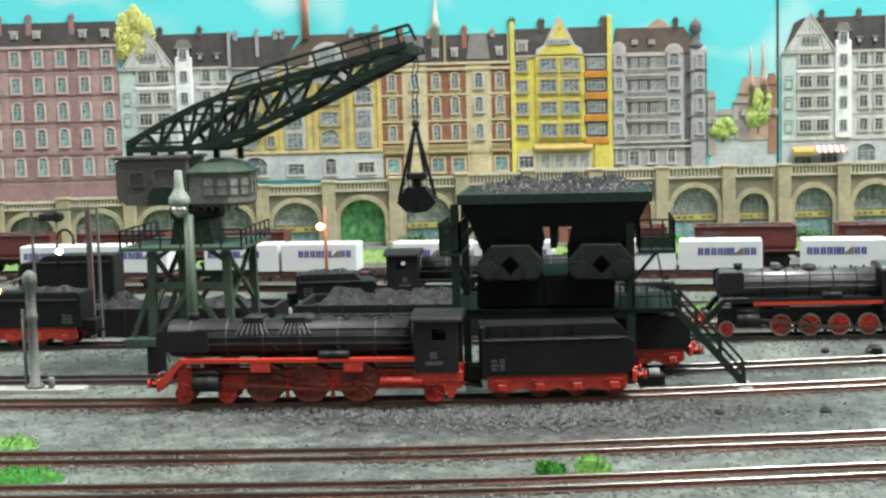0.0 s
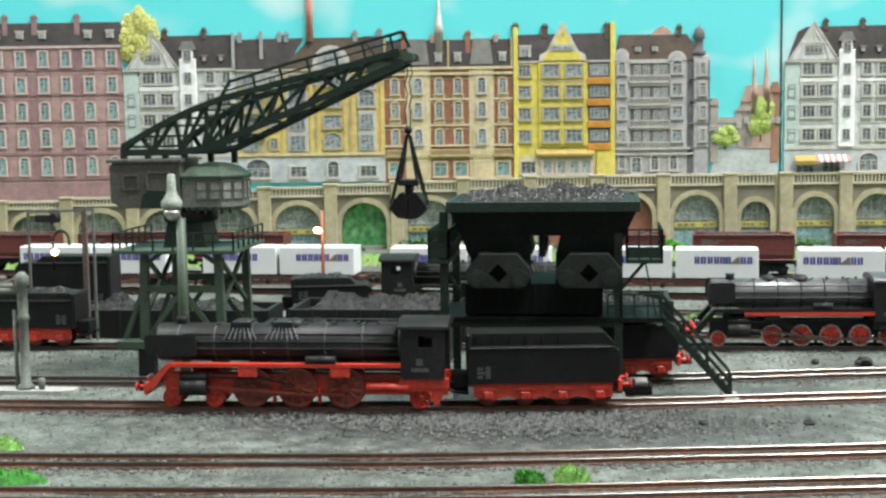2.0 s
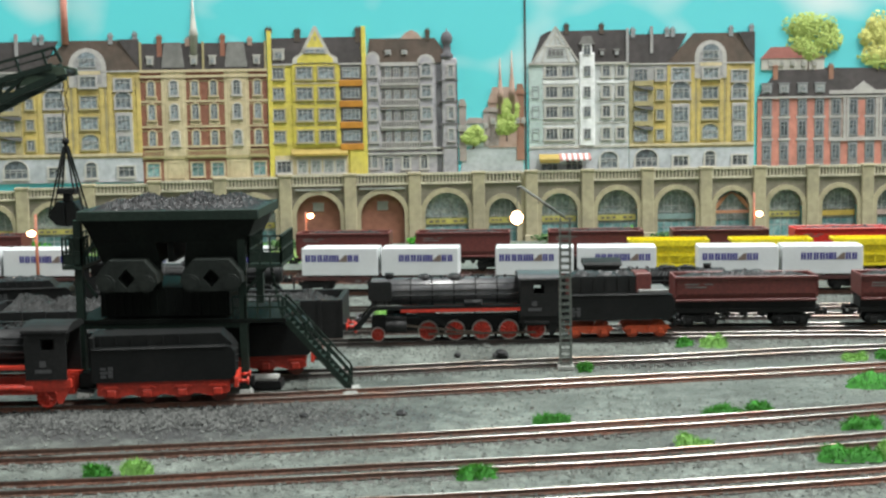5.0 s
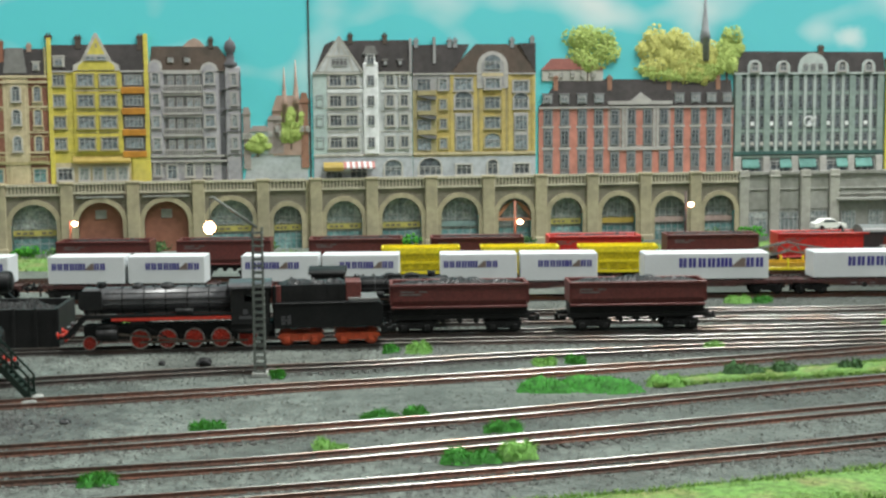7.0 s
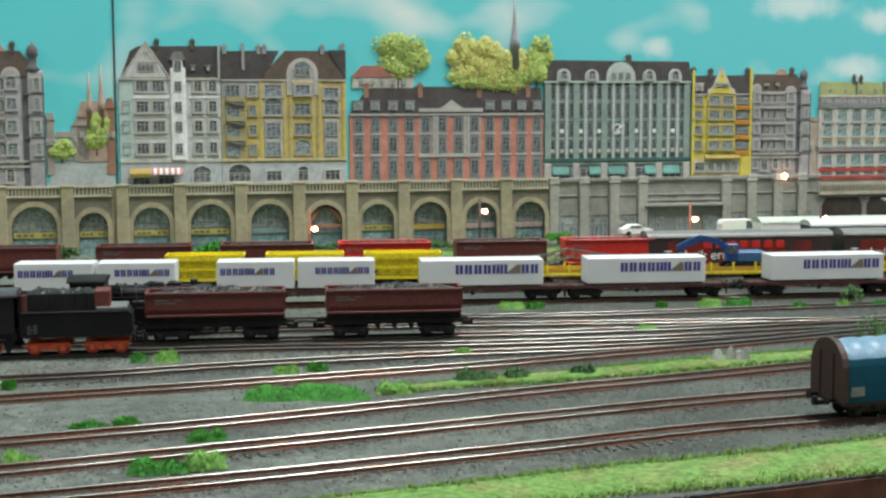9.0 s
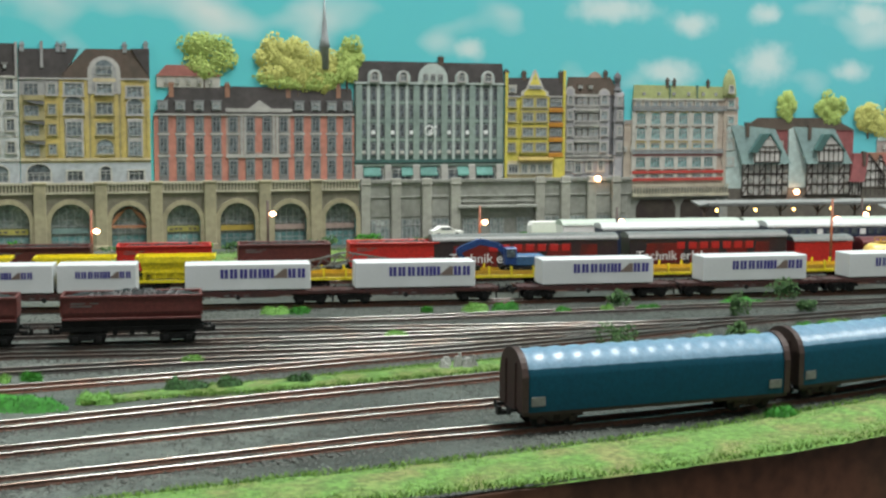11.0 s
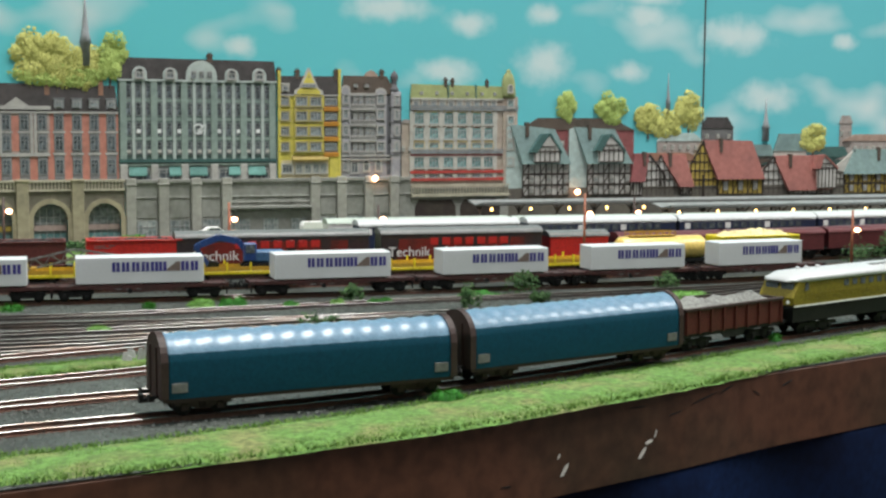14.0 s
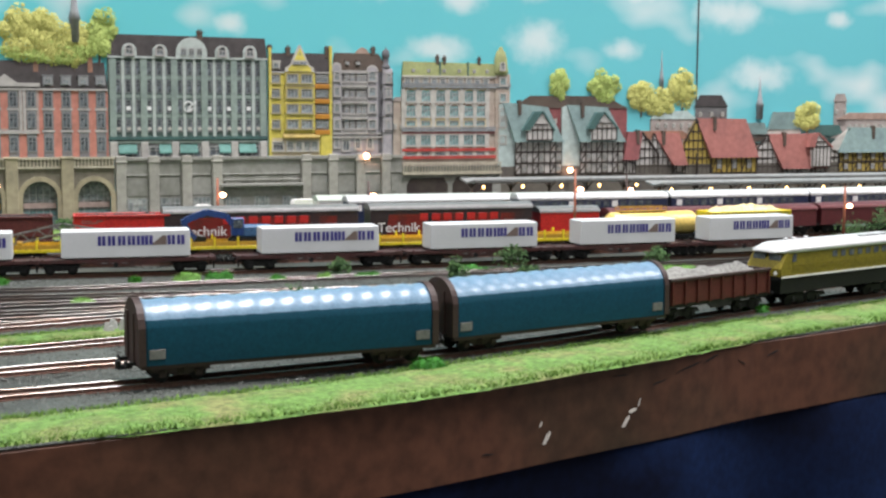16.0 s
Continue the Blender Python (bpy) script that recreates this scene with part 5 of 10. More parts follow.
def salmon_house(x0, x1):
    s = Front(x0, x1, 4.6, "long salmon house with grey centre and dark mansard roof")
    fr = lambda x: (x - x0) / (x1 - x0)
    s.slab("wall", 0, 1, 4.6, 9.7, 0, 0.22, "f_salmon")
    s.roof([(0, 9.7), (1, 9.7), (0.985, 11.6), (0.1, 11.75)], "f_slate")
    cols = [fr(x) for x in (35.42, 36.66, 37.96, 39.19, 40.39, 41.63, 42.86, 44.09, 45.24, 46.49, 47.7, 48.9)]
    s.slab("centre", cols[4] - 0.035, cols[7] + 0.035, 6.6, 10.1, 0.2, 0.27, "f_stone")
    for i, c in enumerate(cols):
        mid = 4 <= i <= 7
        d = 0.27 if mid else 0.22
        s.slab("window_strip", c - 0.024, c + 0.024, 4.7, 9.6, 0.2, d + 0.03, "f_bluegrey")
        s.win([c], [8.95, 7.48, 5.78], 0.56, 1.06, "f_deep", frame="f_hazegrey", d=d + 0.03)
        for z in (8.28, 6.72):
            s.slab("spandrel", c - 0.03, c + 0.03, z - 0.1, z + 0.06, 0.2, d + 0.09, "f_greystone")
    for x in (41.0, 41.24, 43.35, 43.6):
        s.slab("pilaster", fr(x) - 0.006, fr(x) + 0.006, 6.7, 9.6, 0.2, 0.4, "f_greystone", 0.02)
    s.slab("centre_panel", fr(42.0), fr(42.5), 6.9, 9.4, 0.26, 0.29, "f_salmon")
    s.bands([6.62], "f_greystone", cols[4] - 0.035, cols[7] + 0.035, d=0.4, h=0.18)
    s.bands([9.66], "f_greystone", d=0.42, h=0.14)
    s.bands([9.98], "f_greystone", fr(39.85), fr(44.7), d=0.5, h=0.26)
    s.poly("pediment", [(fr(41.5), 10.1), (fr(43.2), 10.1), (fr(42.34), 10.72)], 0.1, 0.5, "f_greystone")
    s.dormers([fr(x) for x in (35.38, 36.62, 37.94, 39.2, 45.25, 46.49, 47.7, 48.9)], 10.28, 0.7, 0.66, "f_hazegrey", "f_bluegrey")
    s.chimneys([(fr(36.0), 10.9, 11.95), (fr(40.0), 10.9, 11.9), (fr(44.46), 10.9, 12.3), (fr(48.2), 10.9, 13.2)], "f_chapel", 0.34)


def store_house(x0, x1):
    s = Front(x0, x1, 4.6, "pale green department store with tall white pilasters")
    fr = lambda x: (x - x0) / (x1 - x0)
    s.slab("wall", 0, 1, 4.6, 12.05, 0, 0.22, "f_deepgreen")
    s.roof([(0.0, 12.0), (1, 12.0), (0.985, 13.6), (0.02, 13.68)], "f_slate")
    wide = [0.03 + 0.188 * k for k in range(6)]
    for k, c in enumerate(wide):
        s.slab("pilaster", c - 0.02, c + 0.02, 6.2, 12.0, 0.2, 0.42, "f_store", 0.03)
        if k < 5:
            for q in (1, 2):
                m = c + 0.188 * q / 3
                s.slab("pilaster", m - 0.0095, m + 0.0095, 6.2, 12.0, 0.2, 0.36, "f_pale", 0.02)
            for q in range(3):
                m = c + 0.188 * (q + 0.5) / 3
                s.win([m], [11.25, 9.95, 8.5, 7.1], 0.42, 0.95, "f_deep", frame="f_hazegrey", lights=1)
                for z in (10.6, 9.22, 7.8):
                    s.slab("spandrel", m - 0.02, m + 0.02, z - 0.13, z + 0.13, 0.2, 0.26, "f_store")
                if (k + q) % 2:
                    s.slab("display_light", m - 0.012, m + 0.012, 8.2, 8.5, 0.2, 0.34, "f_whiteface")
                s.slab("display_light", m - 0.01, m + 0.012, 6.75, 6.98, 0.2, 0.34, "f_plaster")
    for x, r, zt in ((50.96, 0.045, 13.05), (53.17, 0.045, 13.0), (55.48, 0.098, 13.55), (57.75, 0.045, 13.0), (59.85, 0.045, 13.05)):
        s.hump("round_dormer", fr(x), r, 12.05, zt, 0.1, 0.45, "f_pale")
        if r > 0.05:
            s.win([fr(x) - 0.05, fr(x), fr(x) + 0.05], [12.5], 0.4, 0.55, "f_deep", d=0.45)
        else:
            s.win([fr(x)], [12.45], 0.5, 0.45, "f_deep", arch=True, d=0.45, surround="f_greystone")
    s.bands([12.05], "f_pale", d=0.48, h=0.14)
    s.bands([6.18], "f_tealdark", d=0.5, h=0.24)
    s.bands([5.9], "f_store", d=0.4, h=0.14)
    s.chimneys([(0.57, 13.4, 14.05)], "f_brownroof", 0.4)
    bm = bmesh.new()
    for q in range(10):
        a, b = (math.pi * 2 * v / 10 for v in (q, q + 1))
        beam(bm, (0.36 * math.cos(a), -0.47, 0.36 * math.sin(a)), (0.36 * math.cos(b), -0.47, 0.36 * math.sin(b)), 0.06, 0.1)
    beam(bm, (0.1, -0.47, 0.0), (0.55, -0.47, 0.35), 0.06, 0.1)
    beam(bm, (0.45, -0.47, -0.4), (0.55, -0.47, 0.35), 0.06, 0.1)
    for v in bm.verts:
        v.co += Vector((s.wd * fr(55.2), 0, 8.5 - 4.6))
    part("shop_sign", bm, "f_whiteface", s.t)
    s.slab("ground_floor", 0, 1, 4.6, 5.8, 0.2, 0.25, "f_bluegrey")
    for k in range(5):
        c = 0.03 + 0.188 * k
        s.win([c + 0.094], [5.15], 1.6, 0.8, "f_deep", lights=3, d=0.25)
        bm = bmesh.new()
        slab(bm, [(-0.26, 5.75 - 4.6), (-0.7, 5.15 - 4.6), (-0.7, 5.05 - 4.6), (-0.26, 5.55 - 4.6)], 0, s.wd * (c + (0.09 if k % 2 else 0.03)), s.wd * (c + (0.165 if k % 2 else 0.14)))
        part("awning", bm, "f_awningteal", s.t)
    for c in wide:
        s.slab("pier", c - 0.022, c + 0.022, 4.6, 5.9, 0.2, 0.5, "f_greystone", 0.04)


def ornate_house(x0, x1):
    s = Front(x0, x1, 3.9, "ornate cream and red house with a pale green roof")
    fr = lambda x: (x - x0) / (x1 - x0)
    s.slab("wall", 0, 1, 3.9, 11.0, 0, 0.22, "f_ornate")
    s.roof([(0, 11.0), (0.86, 11.0), (0.86, 12.0), (0.012, 12.1)], "f_greenroof")
    cols = [fr(x) for x in (72.75, 74.01, 75.27, 76.42, 77.7, 78.73)]
    for x in (75.2, 77.6):
        s.slab("roof_rib", fr(x) - 0.006, fr(x) + 0.006, 11.0, 12.1, 0.1, 0.4, "f_tealdark")
    s.win([0.1, 0.24, 0.38, 0.52, 0.66, 0.78], [11.4], 0.26, 0.26, frame="f_greystone", lights=1, d=0.3)
    s.chimneys([(fr(75.0), 11.9, 12.55), (fr(75.6), 11.9, 12.5), (fr(78.6), 11.9, 12.45)], "f_brownroof", 0.22)
    s.bands([10.95], "f_plaster", d=0.42, h=0.13)
    s.win([0.05, 0.13, 0.21, 0.29, 0.37, 0.45, 0.53, 0.61, 0.69, 0.77], [10.58], 0.4, 0.42, surround="f_plaster")
    s.balcony(0.0, 1.0, 10.15, "f_hazegrey", 0.28, 0.5)
    s.win(cols, [9.3, 8.12], 0.8, 0.72, "f_panegreen", arch=True, surround="f_plaster", lights=3)
    s.win(cols, [7.25], 0.8, 0.45, "f_panegreen", lights=3, surround="f_cream")
    s.win(cols, [5.92], 0.85, 0.85, "f_panegreen", lights=3, surround="f_plaster")
    for c in cols:
        s.slab("panel", c - 0.045, c + 0.045, 8.62, 8.88, 0.2, 0.27, "f_chapel")
        s.slab("panel", c - 0.045, c + 0.045, 7.55, 7.72, 0.2, 0.27, "f_yellow")
        s.slab("panel", c - 0.045, c + 0.045, 9.85, 10.02, 0.2, 0.27, "f_yellow")
    for k in range(7):
        x = (cols[0] - 0.07) if k == 0 else (cols[5] + 0.065 if k == 6 else (cols[k - 1] + cols[k]) / 2)
        s.slab("pilaster", x - 0.016, x + 0.016, 4.6, 10.0, 0.2, 0.38, "f_plaster", 0.03)
    s.balcony(0.0, 0.86, 6.72, "f_hazegrey", 0.26, 0.5)
    s.bands([6.5], "f_maroon", 0.0, 0.86, d=0.4, h=0.14)
    s.slab("ground_floor", 0, 0.87, 3.9, 5.3, 0.2, 0.25, "f_ornate")
    s.bands([5.15, 4.55], "f_redband", 0.0, 0.87, d=0.44, h=0.24)
    s.win(cols, [4.85], 0.75, 0.36, "f_deep", lights=3, d=0.25)
    s.slab("corner_tower", 0.86, 1.0, 3.9, 11.2, 0.2, 0.42, "f_ornate", 0.08)
    s.win([0.93], [10.6, 9.3, 8.1, 7.25, 5.92], 0.5, 0.6, "f_panegreen", surround="f_plaster", d=0.42)
    bm = bmesh.new()
    lathe(bm, [(0.66, 7.2), (0.7, 7.5), (0.62, 8.0), (0.55, 8.6), (0.4, 9.05), (0.2, 9.25), (0.22, 9.4), (0.04, 9.5)], s.wd * 0.915, -0.05)
    part("dome", bm, "f_greenroof", s.t)
    s.win([0.915], [11.75], 0.34, 0.4, "f_deep", surround="f_plaster", arch=True, d=0.82)


def oblique_house(xl, xg, xe, zb, zl, ze, xp, zp, xr, zr, roof, side, fill, label, dormer=None, rows_n=3, timber_side=False):
    """A half-timbered house in shallow relief, seen from a corner: side wall xl-xg, front xg-xe, roof with its ridge from xp to xr."""
    u0 = min(xl, xe) * K
    t = thing("timber_house", BACK @ at(u0, 0, zb), label, "house", "timbered houses on the backdrop")
    X = lambda x: x * K - u0
    hz = ze - zb
    bm = bmesh.new()
    slab(bm, [(X(xl), 0), (X(xg), 0), (X(xg), hz), (X(xp), zp - zb), (X(xl), zl - zb)], 1, -0.26, 0)
    sw = part("side_wall", bm, side, t)
    a, b = sorted((X(xg), X(xe)))
    bm = bmesh.new()
    box(bm, a, b, -0.34, 0, 0, hz)
    fw = part("front_wall", bm, fill, t)
    bm = bmesh.new()
    e = 0.12 if xe > xg else -0.12
    ring = [(X(xg) - e, hz - 0.08), (X(xe) + e, hz - 0.08), (X(xr), zr - zb), (X(xp) - e * 0.6, zp - zb + 0.05)]
    fr = [bm.verts.new((x, -0.62 if i < 2 else -0.3, z)) for i, (x, z) in enumerate(ring)]
    bk = [bm.verts.new((x, -0.02, z)) for x, z in ring]
    bm.faces.new(fr), bm.faces.new(bk)
    for i in range(4):
        bm.faces.new((fr[i], fr[(i + 1) % 4], bk[(i + 1) % 4], bk[i]))
    rf = part("roof", bm, roof, t)
    n = max(4, int((b - a) / 0.5))
    for k in range(n + 1):
        bm = bmesh.new()
        x = a + (b - a) * k / n
        box(bm, x - 0.045, x + 0.045, -0.38, -0.34, 0, hz - 0.05)
        part("post", bm, "f_timber", fw)
    for k in range(rows_n + 1):
        bm = bmesh.new()
        z = hz * k / rows_n
        box(bm, a, b, -0.4, -0.34, max(0, z - 0.07), min(hz - 0.03, z + 0.07))
        part("rail", bm, "f_timber", fw)
        if k < rows_n:
            for j in range(n):
                if j % 3 == 0:
                    bm = bmesh.new()
                    beam(bm, (a + (b - a) * j / n, -0.36, z + 0.05), (a + (b - a) * (j + 1) / n, -0.36, z + hz / rows_n - 0.05), 0.05, 0.08)
                    part("brace", bm, "f_timber", fw)
                elif j % 3 == 1:
                    window(t, a + (b - a) * (j + 0.5) / n, -0.34, z + hz / rows_n * 0.55, (b - a) / n * 0.72, hz / rows_n * 0.55, "f_plaster", "f_pane")
    if timber_side:
        corners = [(X(xl), zl - zb), (X(xp), zp - zb), (X(xg), hz)]
        corners.sort()
        top = lambda x: float(np.interp(x, [c[0] for c in corners], [c[1] for c in corners]))
        c0, c1 = sorted((X(xl), X(xg)))
        m = max(3, int((c1 - c0) / 0.45))
        for k in range(m + 1):
            x = min(max(c0 + (c1 - c0) * k / m, c0 + 0.05), c1 - 0.05)
            bm = bmesh.new()
            box(bm, x - 0.04, x + 0.04, -0.3, -0.26, 0, top(x) - 0.05)
            part("post", bm, "f_timber", sw)
        for z in np.arange(0.6, max(zp, zl) - zb, 0.75):
            inside = [x for x in np.linspace(c0, c1, 40) if top(x) > z + 0.05]
            if len(inside) > 3:
                bm = bmesh.new()
                box(bm, inside[0], inside[-1], -0.31, -0.26, z - 0.05, z + 0.05)
                part("rail", bm, "f_timber", sw)
        for (p, q), (r, s) in zip(corners, corners[1:]):
            bm = bmesh.new()
            beam(bm, (p, -0.3, q), (r, -0.3, s), 0.08, 0.12)
            part("barge_board", bm, "f_timber", sw)
    if dormer:
        d0, d1, ze_, xa, za = dormer
        d0, d1, xa, ze_, za = X(d0), X(d1), X(xa), ze_ - zb, za - zb
        bm = bmesh.new()
        slab(bm, [(d0 + 0.35, hz + 0.05), (d1 - 0.1, hz + 0.05), (d1 - 0.1, ze_), (xa, za - 0.15), (d0 + 0.35, ze_)], 1, -0.72, -0.2)
        dm = part("dormer", bm, fill, t)
        for x in np.linspace(d0 + 0.4, d1 - 0.15, 6):
            bm = bmesh.new()
            box(bm, x - 0.04, x + 0.04, -0.76, -0.72, hz + 0.05, ze_ + 0.25)
            part("post", bm, "f_timber", dm)
        for z in (hz + 0.1, ze_, ze_ + 0.4):
            bm = bmesh.new()
            h = 0 if z <= ze_ else 0.45
            box(bm, d0 + 0.35 + h, d1 - 0.1 - h, -0.77, -0.72, z - 0.05, z + 0.05)
            part("rail", bm, "f_timber", dm)
        bm = bmesh.new()
        beam(bm, (d1 + 0.05, -0.5, ze_ - 0.1), (xa, -0.5, za), 0.6, 0.14)
        part("dormer_roof", bm, "f_tealdark" if roof == "f_teal" else roof, dm)
        bm = bmesh.new()
        slab(bm, [(d0 - 0.1, ze_ - 0.05), (d0 + 0.55, ze_ - 0.1), (xa, za + 0.05), (xa - 0.75, za + 0.0)], 1, -0.82, -0.3)
        part("dormer_roof", bm, "f_tealdark" if roof == "f_teal" else roof, dm)
    bm = bmesh.new()
    x = X(xp) + (X(xr) - X(xp)) * 0.35
    box(bm, x - 0.14, x + 0.14, -0.5, -0.1, zp - zb - 1.0, zp - zb + 0.2)
    part("chimney", bm, "f_brownroof", t)


def far_block(x0, x1, z0, z1, zr, wall, roof, label):
    u0, wd = x0 * K, (x1 - x0) * K
    t = thing("distant_house", BACK @ at(u0, 0, z0), label, "house", "distant houses on the backdrop")
    bm = bmesh.new()
    box(bm, 0, wd, -0.1, 0, 0, z1 - z0)
    part("wall", bm, wall, t)
    bm = bmesh.new()
    slab(bm, [(-0.05, z1 - z0), (wd + 0.05, z1 - z0), (wd * 0.8, zr - z0), (wd * 0.15, zr - z0)], 1, -0.15, 0)
    part("roof", bm, roof, t)
    for c in grid(max(2, int(wd / 0.9)), 0.15, 0.85):
        window(t, wd * c, -0.1, (z1 - z0) * 0.6, 0.28, 0.4, "f_plaster", "f_pane")
    return t


def spire(x, z0, z1, w, m, label):
    bm = bmesh.new()
    h = z1 - z0
    lathe(bm, [(w, 0), (w, h * 0.30), (w * 1.2, h * 0.31), (w * 0.8, h * 0.42), (w * 0.35, h * 0.68), (w * 0.08, h)], 0, 0, n=8)
    ob = part("church_spire", bm, m)
    ob.matrix_basis = BACK @ at(x * K, -0.02, z0)
    tagged(ob, label, "church spire")


def crown(x, z, rx, rz, m, seed):
    """A printed tree in shallow relief: trunk, limbs and clumps of many small overlapping leaves."""
    label = "pale yellow leafy tree crown behind the roofs" if m == "treeyellow" else "fresh green leafy tree crown on the backdrop"
    t = thing("tree", BACK @ at(x * K, -0.05, z), label, "tree", "trees on the backdrop")
    bm = bmesh.new()
    tube(bm, (0, 0, -rz * 1.25), (0, 0, rz * 0.3), 0.09, 7, 0.03)
    for s in (-1, 1):
        tube(bm, (0, 0, -rz * 0.5), (s * rx * 0.5, 0, rz * 0.3), 0.05, 6, 0.02)
    part("trunk", bm, "f_brownroof", t)
    rnd = random.Random(seed)
    bm = bmesh.new()
    for q in range(22):
        a, r = rnd.uniform(0, 6.28), 0.74 * math.sqrt(rnd.random())
        cx, cz, lr = rx * r * math.cos(a), rz * r * math.sin(a), rnd.uniform(0.3, 0.46)
        y0 = rnd.uniform(-0.14, -0.02)
        for _ in range(100):
            a, r = rnd.uniform(0, 6.28), math.sqrt(rnd.random())
            p = Vector((cx + rx * lr * r * math.cos(a), y0 - 0.10 * (1 - r * r), cz + rz * lr * r * math.sin(a)))
            nrm = Vector((0.45 * r * math.cos(a) + rnd.gauss(0, 0.2), -1.0, 0.45 * r * math.sin(a) + rnd.gauss(0, 0.2))).normalized()
            w = nrm.orthogonal().normalized()
            w = (w * math.cos(a) + nrm.cross(w) * math.sin(a)) * rnd.uniform(0.07, 0.13)
            v = nrm.cross(w) * rnd.uniform(0.6, 1.0)
            bm.faces.new([bm.verts.new(p + w), bm.verts.new(p + v), bm.verts.new(p - w), bm.verts.new(p - v)])
    part("crown", bm, m, t)


build_board()
pink_house(-46, -25.6)
white_house(-25.55, -18.05)
yellow_house(-18.0, -8.1)
brick_house(-8.1, 0.5)
lemon_house(0.55, 7.25)
grey_house(7.3, 13.55)
white_house(18.55, 25.55)
yellow_house(25.6, 34.5)
salmon_house(34.75, 49.4)
store_house(49.4, 61.2)
lemon_house(61.3, 66.25, 13.25, 4.8)
grey_house(66.3, 71.2, 13.1, 4.8)
far_block(71.3, 72.1, 4.0, 9.0, 9.3, "f_ornate", "f_haze", "narrow hazy house between two facades")
ornate_house(72.0, 81.3)
oblique_house(80.3, 81.75, 85.95, 3.1, 8.73, 5.8, 80.67, 8.93, 84.67, 8.57, "f_teal", "f_mist", "f_darkfill", "half-timbered house with a grey-green roof, dormer and blind side wall", (82.25, 85.05, 6.75, 84.0, 8.2))
oblique_house(86.0, 87.7, 91.75, 3.1, 8.55, 5.78, 86.5, 8.72, 90.24, 8.58, "f_teal", "f_mist", "f_darkfill", "half-timbered house with a grey-green roof, dormer and blind side wall", (88.2, 91.0, 6.87, 89.7, 8.15))
oblique_house(95.3, 92.95, 91.8, 3.0, 4.6, 4.25, 93.6, 6.5, 92.2, 6.55, "f_maroon", "f_darkfill", "f_darkfill", "small half-timbered house with a brown-red roof", rows_n=1, timber_side=True)
oblique_house(94.6, 96.7, 97.85, 3.0, 6.0, 3.75, 94.75, 6.4, 97.2, 6.45, "f_redroof", "f_darkfill", "f_darkfill", "low house with a steep red roof", rows_n=1, timber_side=True)
oblique_house(97.75, 100.5, 105.1, 2.95, 5.6, 4.35, 98.95, 7.63, 103.95, 7.63, "f_redroof", "f_ochre", "f_ochre", "yellow half-timbered house with a wide red roof", rows_n=1, timber_side=True)
oblique_house(105.25, 107.93, 112.45, 2.85, 5.08, 3.3, 106.28, 6.26, 111.13, 6.34, "f_redroof", "f_darkfill", "f_darkfill", "half-timbered house with a pinkish red roof", (110.4, 112.9, 5.2, 111.4, 6.35), rows_n=1, timber_side=True)
oblique_house(112.6, 114.0, 124.0, 2.85, 5.0, 4.69, 115.1, 6.82, 122.5, 6.8, "f_teal", "f_plaster", "f_ochre", "ochre half-timbered house with a long grey roof", rows_n=2, timber_side=True)
oblique_house(124.2, 126.0, 137.0, 2.85, 5.0, 4.69, 127.0, 6.9, 135.5, 6.9, "f_brownroof", "f_plaster", "f_ochre", "ochre half-timbered house with a dark roof", rows_n=2, timber_side=True)
bm = bmesh.new()
box(bm, 80.5 * K, 150 * K, -0.3, -0.02, -0.5, 3.75)
o = part("station_wall", bm, "f_dark")
o.matrix_basis = BACK
tagged(o, "dark station wall below the timbered houses", "wall", kind="structure")
for a, b, zt, w_, r_ in ((92.0, 99.0, 6.6, "f_haze", "f_chapel"), (98.0, 108.0, 6.3, "f_chapel", "f_brownroof"), (105.0, 116.0, 6.2, "f_haze", "f_tealdark"), (113.0, 127.0, 6.6, "f_chapel", "f_haze"), (126.0, 142.0, 6.4, "f_haze", "f_brownroof")):
    far_block(a, b, 3.6, zt - 0.7, zt, w_, r_, "row of old roofs behind the timbered houses")
far_block(35.0, 39.5, 11.6, 12.4, 13.2, "f_plaster", "f_redroof", "old house with red roof behind the salmon front")
far_block(45.0, 47.6, 11.6, 12.0, 12.6, "f_haze", "f_brownroof", "brown roof behind the salmon front")
far_block(81.6, 92.2, 5.8, 8.5, 9.5, "f_maroon", "f_brownroof", "long brown-roofed block behind the timbered houses")
far_block(94.5, 99.0, 6.3, 7.6, 8.3, "f_haze", "f_mist", "pale hazy houses in the distance")
far_block(98.9, 102.1, 7.0, 8.7, 9.67, "f_loggia", "f_slate", "dark gabled house in the distance")
far_block(104.0, 106.5, 5.2, 6.0, 7.3, "f_teal", "f_teal", "grey-green roofs in the distance")
far_block(106.4, 109.9, 5.4, 6.7, 8.25, "f_plaster", "f_teal", "grey-green gabled house in the distance")
far_block(110.2, 115.0, 3.6, 5.3, 7.1, "f_chapel", "f_tealdark", "dark green roof in the distance")
far_block(113.8, 123.0, 6.0, 7.6, 8.2, "f_haze", "f_hazebrown", "hazy roofs in the distance")
far_block(113.5, 114.8, 7.0, 9.2, 9.9, "f_haze", "f_haze", "pale tower block in the distance")
spire(47.2, 13.0, 18.4, 0.36, "f_hazegrey", "grey church spire behind the trees")
spire(95.5, 9.6, 13.4, 0.2, "f_hazegrey", "thin brown church spire in the distance")
spire(105.5, 7.6, 11.3, 0.33, "f_hazegrey", "grey church spire in the distance")
spire(-4.4, 13.2, 17.5, 0.28, "f_plaster", "pale church spire behind the roofs")
spire(16.55, 8.8, 12.70, 0.24, "f_hazebrown", "brown church spire at the end of the street")
spire(17.36, 8.8, 13.21, 0.26, "f_hazebrown", "brown church spire at the end of the street")
